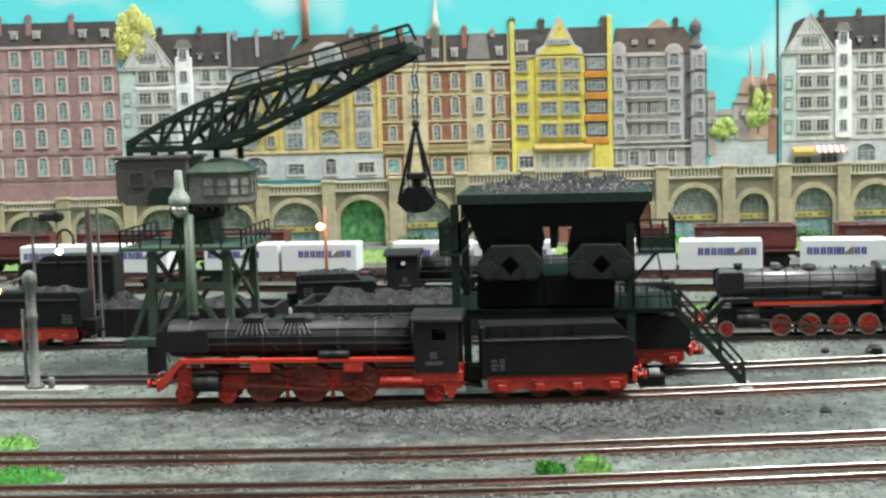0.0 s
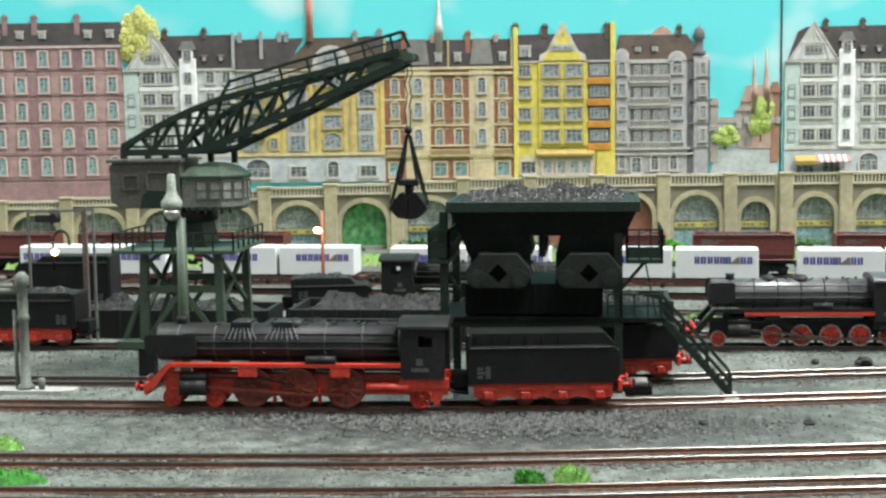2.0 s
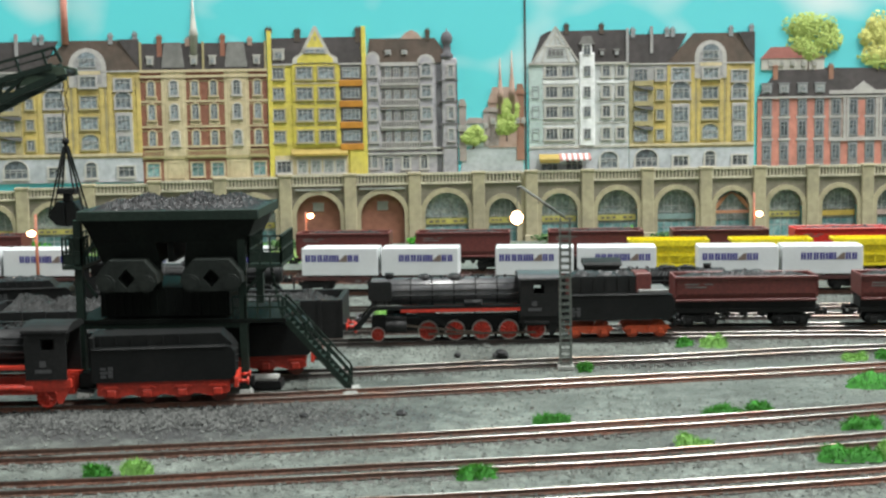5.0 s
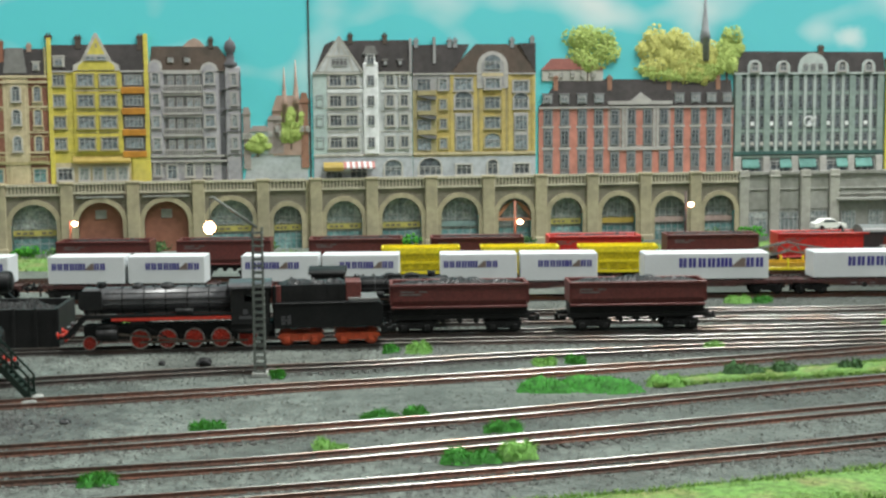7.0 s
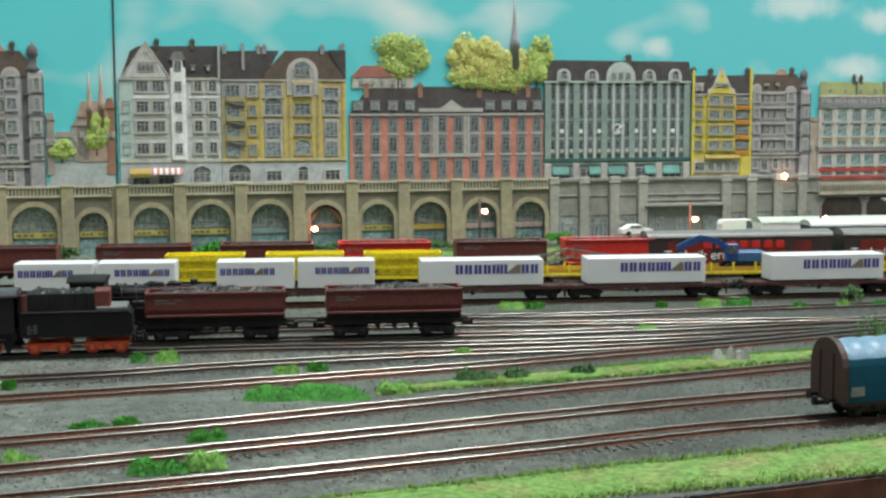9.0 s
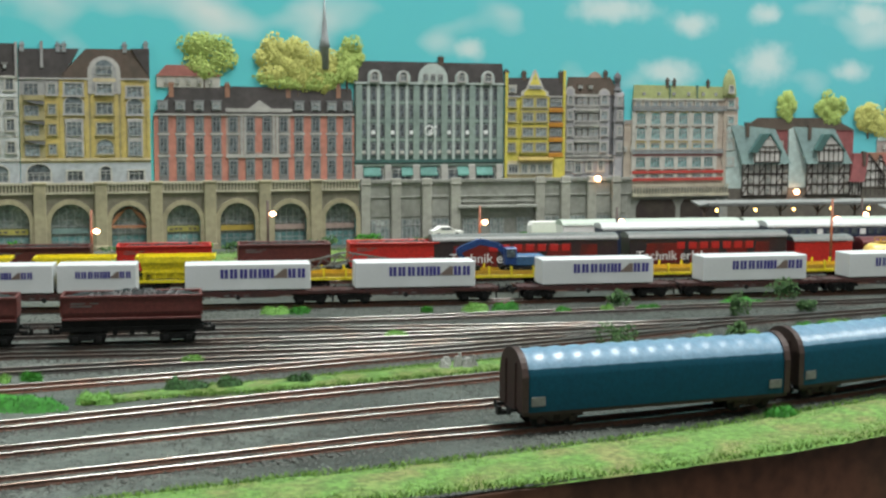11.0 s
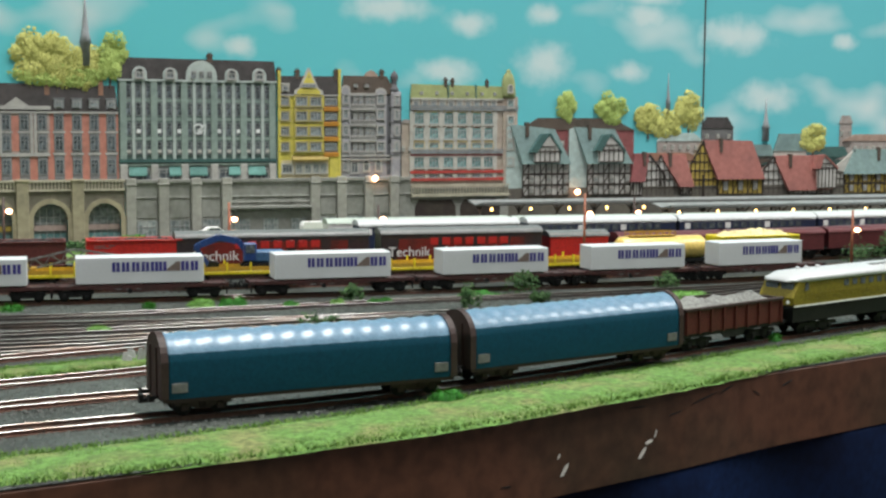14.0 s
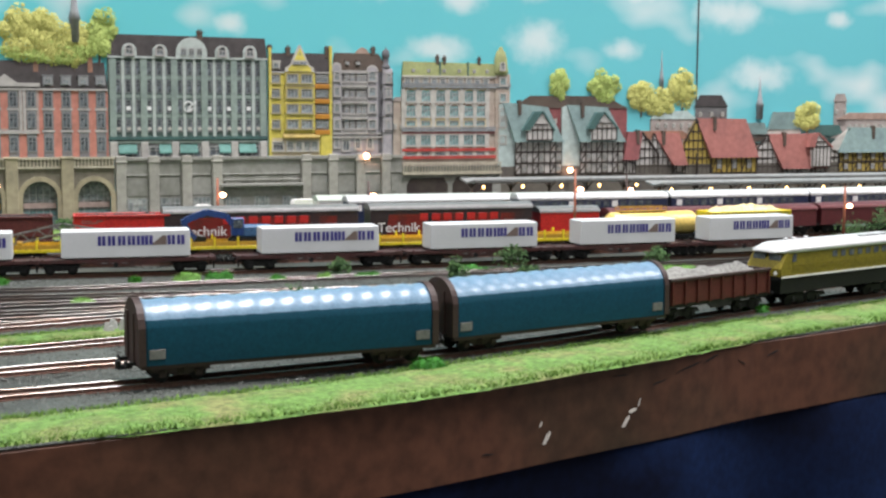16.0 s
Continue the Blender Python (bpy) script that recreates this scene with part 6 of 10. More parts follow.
far_block(15.69, 17.81, 6.5, 9.6, 10.7, "f_hazebrown", "f_hazebrown", "brown brick church at the end of the street")
far_block(15.34, 16.44, 6.6, 9.0, 9.3, "f_haze", "f_haze", "grey stone house at the end of the street")
far_block(17.65, 18.2, 5.6, 10.2, 10.9, "f_chapel", "f_chapel", "narrow red brick tower beside the joint")
far_block(13.65, 14.15, 5.6, 9.4, 9.9, "f_haze", "f_haze", "hazy building at the end of the street")
far_block(14.1, 15.49, 6.6, 8.2, 8.6, "f_mist", "f_haze", "misty low houses at the end of the street")
bm = bmesh.new()
tube(bm, (0, 0, 0), (0, 0, 5), 0.25, 8, 0.2)
o = part("factory_chimney", bm, "f_salmon")
o.matrix_basis = BACK @ at(-13.0 * K, -0.05, 14.0)
tagged(o, "tall red factory chimney behind the roofs", "chimney")
bm = bmesh.new()
slab(bm, [(0, 0), (4.5, 0), (4.5, 1.9), (3.0, 2.1), (1.0, 1.95), (0.3, 1.5)], 1, -0.06, 0)
o = part("street", bm, "f_street")
o.matrix_basis = BACK @ at(13.65 * K, 0, 4.7)
tagged(o, "pale printed street running between the houses", "street", kind="structure")
for k, (x, z, rx, rz, m) in enumerate((
        (-24.55, 14.55, 1.16, 1.91, "treeyellow"),
        (38.36, 13.79, 2.10, 1.62, "treegreen"),
        (43.38, 13.68, 1.37, 1.64, "treeyellow"),
        (45.17, 13.29, 1.25, 1.65, "treeyellow"),
        (47.12, 12.90, 1.26, 1.39, "treeyellow"),
        (48.88, 13.71, 1.24, 1.66, "treegreen"),
        (45.86, 12.36, 3.08, 0.80, "treegreen"),
        (16.97, 8.61, 0.82, 1.20, "treegreen"),
        (14.62, 7.32, 0.77, 0.63, "treegreen"),
        (85.70, 10.40, 0.80, 1.25, "treegreen"),
        (89.90, 10.40, 1.35, 1.30, "treegreen"),
        (93.60, 9.50, 1.30, 1.25, "treeyellow"),
        (95.40, 9.10, 1.30, 1.20, "treeyellow"),
        (97.60, 10.20, 1.25, 1.60, "treeyellow"),
        (110.60, 7.90, 1.40, 1.25, "treeyellow"),
        )):
    crown(x, z, rx * 1.14, rz * 1.12, m, k)


# ---- arcade under the street ----
def arcade_bay(t, x0, x1, zt, glass, sign="f_sign"):
    """One bay: pier, wall with a round opening, arch ring, shop window, balustrade."""
    u0, u1 = x0 * K, x1 * K
    w = u1 - u0
    zs = zt / 4.85
    bm = bmesh.new()
    box(bm, u0 - 0.42, u0 + 0.42, -0.75, -0.22, -0.3, zt - 0.0, 0.04)
    box(bm, u0 - 0.5, u0 + 0.5, -0.85, -0.22, -0.3, 0.35, 0.04)
    box(bm, u0 - 0.48, u0 + 0.48, -0.8, -0.22, zt - 0.12, zt + 0.05, 0.03)
    part("pier", bm, "f_arcade", t)
    r, cx, sp = w / 2 - 0.72, (u0 + u1) / 2, 1.98 * zs
    ry = min(r, 3.25 * zs - sp + 0.2)
    bm = bmesh.new()
    n = 12
    arc = [(cx - r * math.cos(math.pi * k / n), sp + ry * math.sin(math.pi * k / n)) for k in range(n + 1)]
    top = 4.05 * zs
    left, right = u0 + 0.42, u1 - 0.42
    for y, flip in ((-0.45, 1),):
        av = [bm.verts.new((a[0], y, a[1])) for a in arc]
        ab = [bm.verts.new((a[0], -0.1, a[1])) for a in arc]
        tv = [bm.verts.new((left + (right - left) * k / n, y, top)) for k in range(n + 1)]
        for k in range(n):
            bm.faces.new((av[k], av[k + 1], tv[k + 1], tv[k]))
            bm.faces.new((ab[k], ab[k + 1], av[k + 1], av[k]))
        for s, e, a, tvx in ((left, arc[0][0], av[0], tv[0]), (right, arc[-1][0], av[-1], tv[-1])):
            q = [bm.verts.new((s, y, -0.3)), bm.verts.new((e, y, -0.3))]
            bm.faces.new((q[0], q[1], a, tvx))
    part("spandrel", bm, "f_spandrel", t)
    bm = bmesh.new()
    inner = [(cx - r, -0.3)] + arc + [(cx + r, -0.3)]
    outer = [(cx - r - 0.34, -0.3)] + [(cx - (r + 0.34) * math.cos(math.pi * k / n), sp + (ry + 0.34) * math.sin(math.pi * k / n)) for k in range(n + 1)] + [(cx + r + 0.34, -0.3)]
    q = [[bm.verts.new((p[0], y, p[1])) for p in line] for line in (inner, outer) for y in (-0.62, -0.45)]
    for k in range(len(inner) - 1):
        for a, b in ((0, 2), (2, 3), (3, 1), (1, 0)):
            bm.faces.new((q[a][k], q[a][k + 1], q[b][k + 1], q[b][k]))
    part("arch_ring", bm, "f_arcade", t)
    bm = bmesh.new()
    slab(bm, inner, 1, -0.14, -0.1, 0)
    sw = part("shop_window", bm, glass, t)
    if glass in ("f_brick", "f_green"):
        bm = bmesh.new()
        if glass == "f_brick":
            box(bm, cx - r * 0.25, cx + r * 0.25, -0.2, -0.14, sp + ry * 0.2, sp + ry * 0.62, 0.02)
            box(bm, cx - r * 1.05, cx + r * 1.05, -0.66, -0.5, sp + ry + 0.3, sp + ry + 0.42)
        else:
            box(bm, cx - r * 0.9, cx + r * 0.9, -0.2, -0.14, 0.0, 0.25, 0.02)
        part("plate", bm, "f_wall", sw)
    else:
        bm = bmesh.new()
        xs = [cx - r * 0.92]
        for f in (-0.6, -0.2, 0.2, 0.6):
            xs += [cx + f * r - 0.022, cx + f * r + 0.022]
        xs.append(cx + r * 0.92)
        zb = [-0.3]
        for z in (0.62, 1.15, 1.72, 2.15):
            zb += [z * zs, z * zs + 0.04]
        zb.append(sp + ry * 0.72)
        lattice_plate(bm, xs, zb, lambda i, j: i % 2 == 1 or (j % 2 == 1 and (0 < i < 8 or j < 7)), -0.19, -0.14)
        part("glazing_grid", bm, "f_bar", sw)
        bm = bmesh.new()
        box(bm, cx - r * 0.96, cx + r * 0.96, -0.17, -0.14, -0.3, 1.0 * zs)
        part("shop_display", bm, "f_panegreen", sw)
        if sign:
            bm = bmesh.new()
            box(bm, cx - r * 0.95, cx + r * 0.95, -0.26, -0.19, 1.22 * zs, 1.6 * zs)
            part("shop_sign", bm, sign, sw, "shop sign with unreadable marks")
            for k in range(6):
                if k != 3 and sign == "f_sign":
                    bm = bmesh.new()
                    box(bm, cx + (k - 2.9) * 0.28 * r, cx + (k - 2.2) * 0.28 * r, -0.275, -0.26, 1.33 * zs, 1.48 * zs)
                    part("sign_mark", bm, "f_dark", sw)
        else:
            bm = bmesh.new()
            ring = [(cx - r * math.cos(q), sp - 0.25 + ry * math.sin(q)) for q in np.linspace(0, math.pi, 9)]
            for (xa, za), (xb, zb_) in zip(ring, ring[1:]):
                bm.faces.new([bm.verts.new(p) for p in ((cx, -0.2, sp + ry - 0.1), (xa, -0.42, za), (xb, -0.42, zb_))])
            box(bm, cx - r, cx + r, -0.44, -0.4, sp - 0.42, sp - 0.22)
            part("awning", bm, "f_awningorange", sw, "orange ribbed shop awning")
    for z0_, z1_, ya, yb, nm in ((top, top + 0.12, -0.6, -0.22, "ledge"), (zt - 0.16, zt, -0.55, -0.3, "coping")):
        bm = bmesh.new()
        box(bm, u0 + 0.42, u1 - 0.42, ya, yb, z0_, z1_)
        part(nm, bm, "f_rail", t)
    k = int((w - 0.84) / 0.24)
    for i in range(k):
        x = u0 + 0.42 + (w - 0.84) * (i + 0.5) / k
        key = round(top - zt, 2)
        if key not in POOL:
            bm = bmesh.new()
            box(bm, -0.06, 0.06, -0.5, -0.34, 0.12, zt - top - 0.16)
            POOL[key] = mesh_of("baluster", bm, "f_rail")
        o = new("baluster", POOL[key])
        o.parent, o.location = t, (x * C, 0, top * C)
    bm = bmesh.new()
    box(bm, u0 + 0.42, u1 - 0.42, -0.28, -0.22, top, zt)
    part("parapet_back", bm, "f_spandrel", t)


def build_arcade():
    t = thing("arcade", BACK, "sandstone street arcade with round arches and balustrade", "arcade")
    tops = lambda x: 4.85 if x > 4 else 4.85 - 1.35 * min(1, (4 - x) / 38) ** 1.25
    xs = [14.9 - 4.45 * k for k in range(14, -1, -1)] + [18.3]
    kinds = {8: "f_green", 11: "f_brick", 12: "f_brick"}
    for i, (a, b) in enumerate(zip(xs, xs[1:])):
        arcade_bay(t, a, b, tops((a + b) / 2), kinds.get(i, "f_shop"))
    xs = [18.6, 22.55, 26.8, 30.95, 34.8, 38.62, 42.6, 46.4, 50.15]
    signs = ("f_sign", "f_sign", "f_teal", "", "f_sign", "f_ochre", "f_stone", "f_stone")
    for a, b, sign in zip(xs, xs[1:], signs):
        arcade_bay(t, a, b, 4.85, "f_shop", sign)
    bm = bmesh.new()
    for a, b in ((17.9, 18.6),):
        box(bm, a * K, b * K, -0.45, -0.1, -0.3, 4.75)
    part("end_pier", bm, "f_arcade", t)
    # plain retaining wall beyond the arches
    w = thing("retaining_wall", BACK, "grey retaining wall with pilasters and shop openings", "wall", kind="structure")
    bm = bmesh.new()
    box(bm, 49.85 * K, 72.0 * K, -0.3, -0.02, -0.3, 4.75)
    part("wall", bm, "f_wall", w)
    for x0, x1, y, z0, z1, nm in ((50.2, 72.0, -0.45, 4.55, 4.8, "cornice"), (50.2, 72.0, -0.4, 3.42, 3.52, "string_course"), (57.4, 63.9, -0.75, 2.55, 2.75, "shop_canopy"), (57.4, 63.9, -0.42, 2.98, 3.08, "string_course")):
        bm = bmesh.new()
        box(bm, x0 * K, x1 * K, y, -0.3, z0, z1, 0.02)
        part(nm, bm, "f_wall", w)
    piers = (50.17, 52.55, 54.96, 57.24, 64.12, 66.24, 68.47, 70.55)
    for x in piers:
        bm = bmesh.new()
        box(bm, x * K - 0.36, x * K + 0.36, -0.6, -0.3, -0.3, 4.9, 0.04)
        box(bm, x * K - 0.43, x * K + 0.43, -0.65, -0.3, 4.4, 4.52, 0.02)
        part("pilaster", bm, "f_panel", w)
    bays = [(a, b) for a, b in zip(piers, piers[1:]) if b - a < 3] + [(57.4, 59.5), (59.6, 61.7), (61.8, 63.9), (70.6, 72.0)]
    for a, b in bays:
        x, h = (a + b) / 2 * K, (b - a) / 2 * K - 0.46
        bm = bmesh.new()
        box(bm, x - h, x + h, -0.34, -0.3, 1.95, 3.3, 0.02)
        part("panel", bm, "f_wall", w)
        bm = bmesh.new()
        box(bm, x - h, x + h, -0.34, -0.3, 0.1, 1.75)
        g = part("shop_window", bm, "f_shop", w)
        bm = bmesh.new()
        for k in range(-2, 3):
            box(bm, x + k * h * 0.45 - 0.03, x + k * h * 0.45 + 0.03, -0.37, -0.34, 0.1, 1.75)
        box(bm, x - h, x + h, -0.375, -0.34, 1.3, 1.36)
        part("glazing_bar", bm, "f_bar", g)
    b = thing("bridge", BACK, "low road bridge with dark openings and iron railing", "bridge")
    bm = bmesh.new()
    box(bm, 72.0 * K, 80.5 * K, -0.3, -0.02, -0.3, 3.9)
    part("wall", bm, "f_wall", b)
    for x in (74.1, 78.0):
        bm = bmesh.new()
        slab(bm, [(x * K - 1.75, 0.2), (x * K + 1.75, 0.2), (x * K + 1.75, 2.4), (x * K + 1.4, 2.95), (x * K - 1.4, 2.95), (x * K - 1.75, 2.4)], 1, -0.33, -0.3)
        part("opening", bm, "f_timber", b)
    bm = bmesh.new()
    for k in range(33):
        box(bm, (72.0 + k * 0.26) * K, (72.0 + k * 0.26) * K + 0.06, -0.5, -0.42, 3.4, 4.05)
    box(bm, 72.0 * K, 80.5 * K, -0.52, -0.4, 4.05, 4.15)
    box(bm, 72.0 * K, 80.5 * K, -0.55, -0.3, 3.2, 3.4)
    part("railing", bm, "f_rail", b)


build_arcade()
# ---- rolling stock ----
def wheelset(t, x, r, m="dark", gauge=0.42, spokes=0, tyre=None):
    """Two wheels and an axle; spoked ones have hub, spokes and tyre."""
    for s in (-1, 1):
        bm = bmesh.new()
        y = s * gauge
        if spokes:
            n = spokes * 2
            prof = [(r * 0.15, -0.06), (r, -0.06), (r, 0.07), (r * 0.87, 0.07), (r * 0.82, 0.02), (r * 0.28, 0.03), (r * 0.24, 0.09), (r * 0.1, 0.10)]
            rings = []
            for i, (e, d) in enumerate(prof):
                rings.append([bm.verts.new((x + e * math.cos(2 * math.pi * k / n), y + s * (d + (0.035 if i in (4, 5) and k % 2 else 0)), r + e * math.sin(2 * math.pi * k / n))) for k in range(n)])
            for i, (p, q) in enumerate(zip(rings, rings[1:])):
                for k in range(n):
                    bm.faces.new((p[k], p[(k + 1) % n], q[(k + 1) % n], q[k])).material_index = 1 if i in (1, 2) else 0
            bm.faces.new(rings[0]), bm.faces.new(rings[-1])
            part("wheel", bm, [m, tyre or m], t)
        else:
            tube(bm, (x, y - 0.06, r), (x, y + 0.06, r), r, 16)
            tube(bm, (x, y - 0.08, r), (x, y + 0.08, r), r * 0.35, 10)
            part("wheel", bm, m, t)
    bm = bmesh.new()
    tube(bm, (x, -gauge, r), (x, gauge, r), 0.05, 8)
    part("axle", bm, "dark", t)


def bogie(t, x, m="dark", wb=1.1, r=0.28, boxes="dark", outside=0.62):
    for s in (-1, 1):
        bm = bmesh.new()
        y = s * outside
        slab(bm, [(x - wb * 0.85, 0.36), (x - wb * 0.75, 0.52), (x + wb * 0.75, 0.52), (x + wb * 0.85, 0.36), (x + wb * 0.35, 0.30), (x + wb * 0.2, 0.22), (x - wb * 0.2, 0.22), (x - wb * 0.35, 0.30)], 1, y - 0.05, y + 0.05)
        for k in (-1, 1):
            box(bm, x + k * wb / 2 - 0.12, x + k * wb / 2 + 0.12, y - 0.09 if s < 0 else y, y if s < 0 else y + 0.09, 0.18, 0.40, 0.02)
        for k in (-0.08, 0.0, 0.08):
            tube(bm, (x + k, y + s * 0.06, 0.26), (x + k, y + s * 0.06, 0.48), 0.035, 6)
        part("bogie_frame", bm, m, t)
    for k in (-1, 1):
        wheelset(t, x + k * wb / 2, r, boxes)


def buffers(t, x, d, m="dark", z=0.66):
    for s in (-1, 1):
        bm = bmesh.new()
        tube(bm, (x, s * 0.55, z), (x + d * 0.28, s * 0.55, z), 0.06, 8)
        tube(bm, (x + d * 0.28, s * 0.55, z), (x + d * 0.33, s * 0.55, z), 0.14, 12)
        part("buffer", bm, m, t)
    bm = bmesh.new()
    box(bm, min(x, x + d * 0.45), max(x, x + d * 0.45), -0.1, 0.1, 0.42, 0.56, 0.02)
    box(bm, min(x + d * 0.35, x + d * 0.5), max(x + d * 0.35, x + d * 0.5), -0.1, 0.1, 0.42, 0.72, 0.02)
    part("coupling", bm, "dark", t)


def steam_loco(m, label, drivers, rdrv, lead, trail, L, cab, deflector, boiler, wheel_mat, frame_mat, rods, top, spokes=12, tyre=None, board=None):
    """A steam engine; x runs from its front (0) to the rear of its cab, height from the rail head."""
    t = thing("steam_locomotive", m, label, "locomotive", "steam engines in the yard")
    zb, rb, x0, x1 = boiler
    bm = bmesh.new()
    lathe(bm, [(rb * 0.92, x0), (rb, x0 + 0.08), (rb, x1)], 0, zb, 22, 0)
    part("boiler", bm, top, t)
    bm = bmesh.new()
    lathe(bm, [(0.05, x0 - 0.08), (rb * 0.7, x0 - 0.06), (rb * 0.85, x0)], 0, zb, 18, 0)
    part("smokebox_door", bm, "black", t)
    for k in range(7):
        xx = x0 + 0.7 + (x1 - x0 - 0.8) * k / 6
        bm = bmesh.new()
        lathe(bm, [(rb + 0.005, xx), (rb + 0.022, xx + 0.01), (rb + 0.022, xx + 0.05), (rb + 0.005, xx + 0.06)], 0, zb, 22, 0)
        part("boiler_band", bm, "bandgrey" if not board else "boiler", t)
    bm = bmesh.new()
    lathe(bm, [(0.2, zb + rb * 0.85), (0.16, zb + rb + 0.08), (0.19, zb + rb + 0.2)], x0 + 0.75, 0, 12)
    part("chimney", bm, "black", t)
    for f, rr in ((0.36, 0.26), (0.56, 0.30)):
        bm = bmesh.new()
        xx = x0 + (x1 - x0) * f
        lathe(bm, [(rr * 1.15, zb + rb * 0.8), (rr, zb + rb + 0.02), (rr * 0.85, zb + rb + 0.10), (rr * 0.4, zb + rb + 0.15)], xx, 0, 14)
        part("dome", bm, "boiler", t)
    for f in (0.47, 0.72, 0.82, 0.9):
        bm = bmesh.new()
        xx = x0 + (x1 - x0) * f
        tube(bm, (xx, -0.1, zb + rb * 0.9), (xx, -0.1, zb + rb + 0.08), 0.05, 8)
        part("valve", bm, "boiler", t)
    if not board:
        # sand boxes: ribbed saddles over the boiler
        for f in (0.35, 0.52):
            xm = x0 + (x1 - x0) * f
            bm = bmesh.new()
            slab(bm, [(xm - 0.42, zb + rb * 0.45), (xm + 0.42, zb + rb * 0.45), (xm + 0.3, zb + rb + 0.08), (xm - 0.3, zb + rb + 0.08)], 1, -rb * 0.72, rb * 0.72)
            sb = part("sand_box", bm, "boiler", t)
            for k in range(-3, 4):
                bm = bmesh.new()
                for s in (-1, 1):
                    beam(bm, (xm + k * 0.07, s * rb * 0.5, zb + rb + 0.09), (xm + k * 0.17, s * (rb + 0.02), zb + rb * 0.3), 0.035, 0.04)
                part("rib", bm, "bandgrey", sb)
    rnd = random.Random(int(L * 10))
    for k in range(6):
        bm = bmesh.new()
        xx = x0 + (x1 - x0) * (0.22 + 0.12 * k) + rnd.uniform(-0.1, 0.1)
        tube(bm, (xx, -0.3, zb + rb * 0.8), (xx + rnd.uniform(0.15, 0.4), -0.15, zb + rb + rnd.uniform(0.02, 0.08)), 0.025, 6)
        tube(bm, (xx, -0.3, zb + rb * 0.8), (xx + rnd.uniform(-0.3, 0.3), -rb * 1.02, zb - 0.1), 0.022, 6)
        part("steam_pipe", bm, "boiler", t)
    for s in (-1, 1):
        for dz, r in ((0.1, 0.025), (-0.12, 0.035), (-0.3, 0.025), (0.33, 0.02)):
            bm = bmesh.new()
            y = s * math.sqrt(max(0.01, rb * rb - dz * dz)) * 1.03
            tube(bm, (x0 + 0.9, y, zb + dz), (x1 - 0.1, y, zb + dz), r, 6)
            part("pipe", bm, "boiler", t)
        for a, b in ((0.35, 0.45), (0.58, 0.70)):
            bm = bmesh.new()
            tube(bm, (x0 + (x1 - x0) * a, s * rb * 0.55, zb + rb * 0.85), (x0 + (x1 - x0) * b, s * (rb + 0.03), zb - rb * 0.45), 0.022, 6)
            part("sand_pipe", bm, "boiler", t)
        bm = bmesh.new()
        tube(bm, (x0 + (x1 - x0) * 0.62, s * 0.74, zb - rb * 0.75), (x0 + (x1 - x0) * 0.74, s * 0.74, zb - rb * 0.75), 0.14, 10)
        part("pump", bm, "black", t)
        if deflector:
            dx0, dx1, dz0, dz1 = deflector
            bm = bmesh.new()
            slab(bm, [(dx0, dz0 + 0.1), (dx0 + 0.1, dz0), (dx1 - 0.05, dz0), (dx1, dz0 + 0.08), (dx1, dz1 - 0.06), (dx1 - 0.06, dz1), (dx0 + 0.08, dz1), (dx0, dz1 - 0.08)], 1, s * 0.80 - 0.025, s * 0.80 + 0.025)
            part("smoke_deflector", bm, "dark", t)
            bm = bmesh.new()
            for xx in (dx0 + 0.3, dx1 - 0.3):
                tube(bm, (xx, s * 0.78, dz0 + 0.1), (xx, s * 0.45, dz0 - 0.35), 0.025, 6)
            part("deflector_stay", bm, "black", t)
        # running board with its drop at the front
        zr = zb - rb * 0.92
        bm = bmesh.new()
        slab(bm, [(0.0, 0.55), (0.0, 0.70), (0.75, zr), (x1 + 0.2, zr), (x1 + 0.2, zr - 0.10), (0.85, zr - 0.12), (0.22, 0.58)], 1, s * 0.86 - (0.0 if s < 0 else 0.3), s * 0.86 + (0.3 if s < 0 else 0.0))
        part("running_board", bm, board or frame_mat, t)
        if board:
            bm = bmesh.new()
            box(bm, 1.9, x1 + 0.3, s * 0.83 - 0.03, s * 0.83 + 0.03, zr - 0.24, zr - 0.11)
            part("valance", bm, frame_mat, t)
        bm = bmesh.new()
        box(bm, lead[0] - 0.25, cab[1] + 0.05, s * 0.28 - 0.04, s * 0.28 + 0.04, 0.4, 1.0)
        part("frame_plate", bm, "black" if board else frame_mat, t)
        for xx in [d + (drivers[1] - drivers[0]) / 2 for d in drivers[:-1]]:
            bm = bmesh.new()
            box(bm, xx - 0.06, xx + 0.06, s * 0.5 - 0.04, s * 0.5 + 0.04, 0.15, 0.62, 0.02)
            part("brake_hanger", bm, "black" if board else frame_mat, t)
        for xx in (drivers[0] - 0.1, drivers[-1] - 0.15):
            bm = bmesh.new()
            box(bm, xx - 0.25, xx + 0.35, s * 0.80 - 0.05, s * 0.80 + 0.05, zr - 0.42, zr - 0.1, 0.02)
            part("bracket", bm, "black" if board else frame_mat, t)
        # cylinder, rods
        xc = (lead[0] + lead[-1]) / 2 + 0.1 if len(lead) > 1 else lead[0] + 0.75
        bm = bmesh.new()
        tube(bm, (xc - 0.42, s * 0.72, 0.68), (xc + 0.42, s * 0.72, 0.68), 0.26, 14)
        tube(bm, (xc - 0.42, s * 0.70, 1.0), (xc + 0.42, s * 0.70, 1.0), 0.14, 10)
        part("cylinder", bm, "black", t)
        bm = bmesh.new()
        beam(bm, (drivers[0], s * 0.60, rdrv * 0.72), (drivers[-1], s * 0.60, rdrv * 0.72), 0.05, 0.08)
        part("coupling_rod", bm, rods, t)
        bm = bmesh.new()
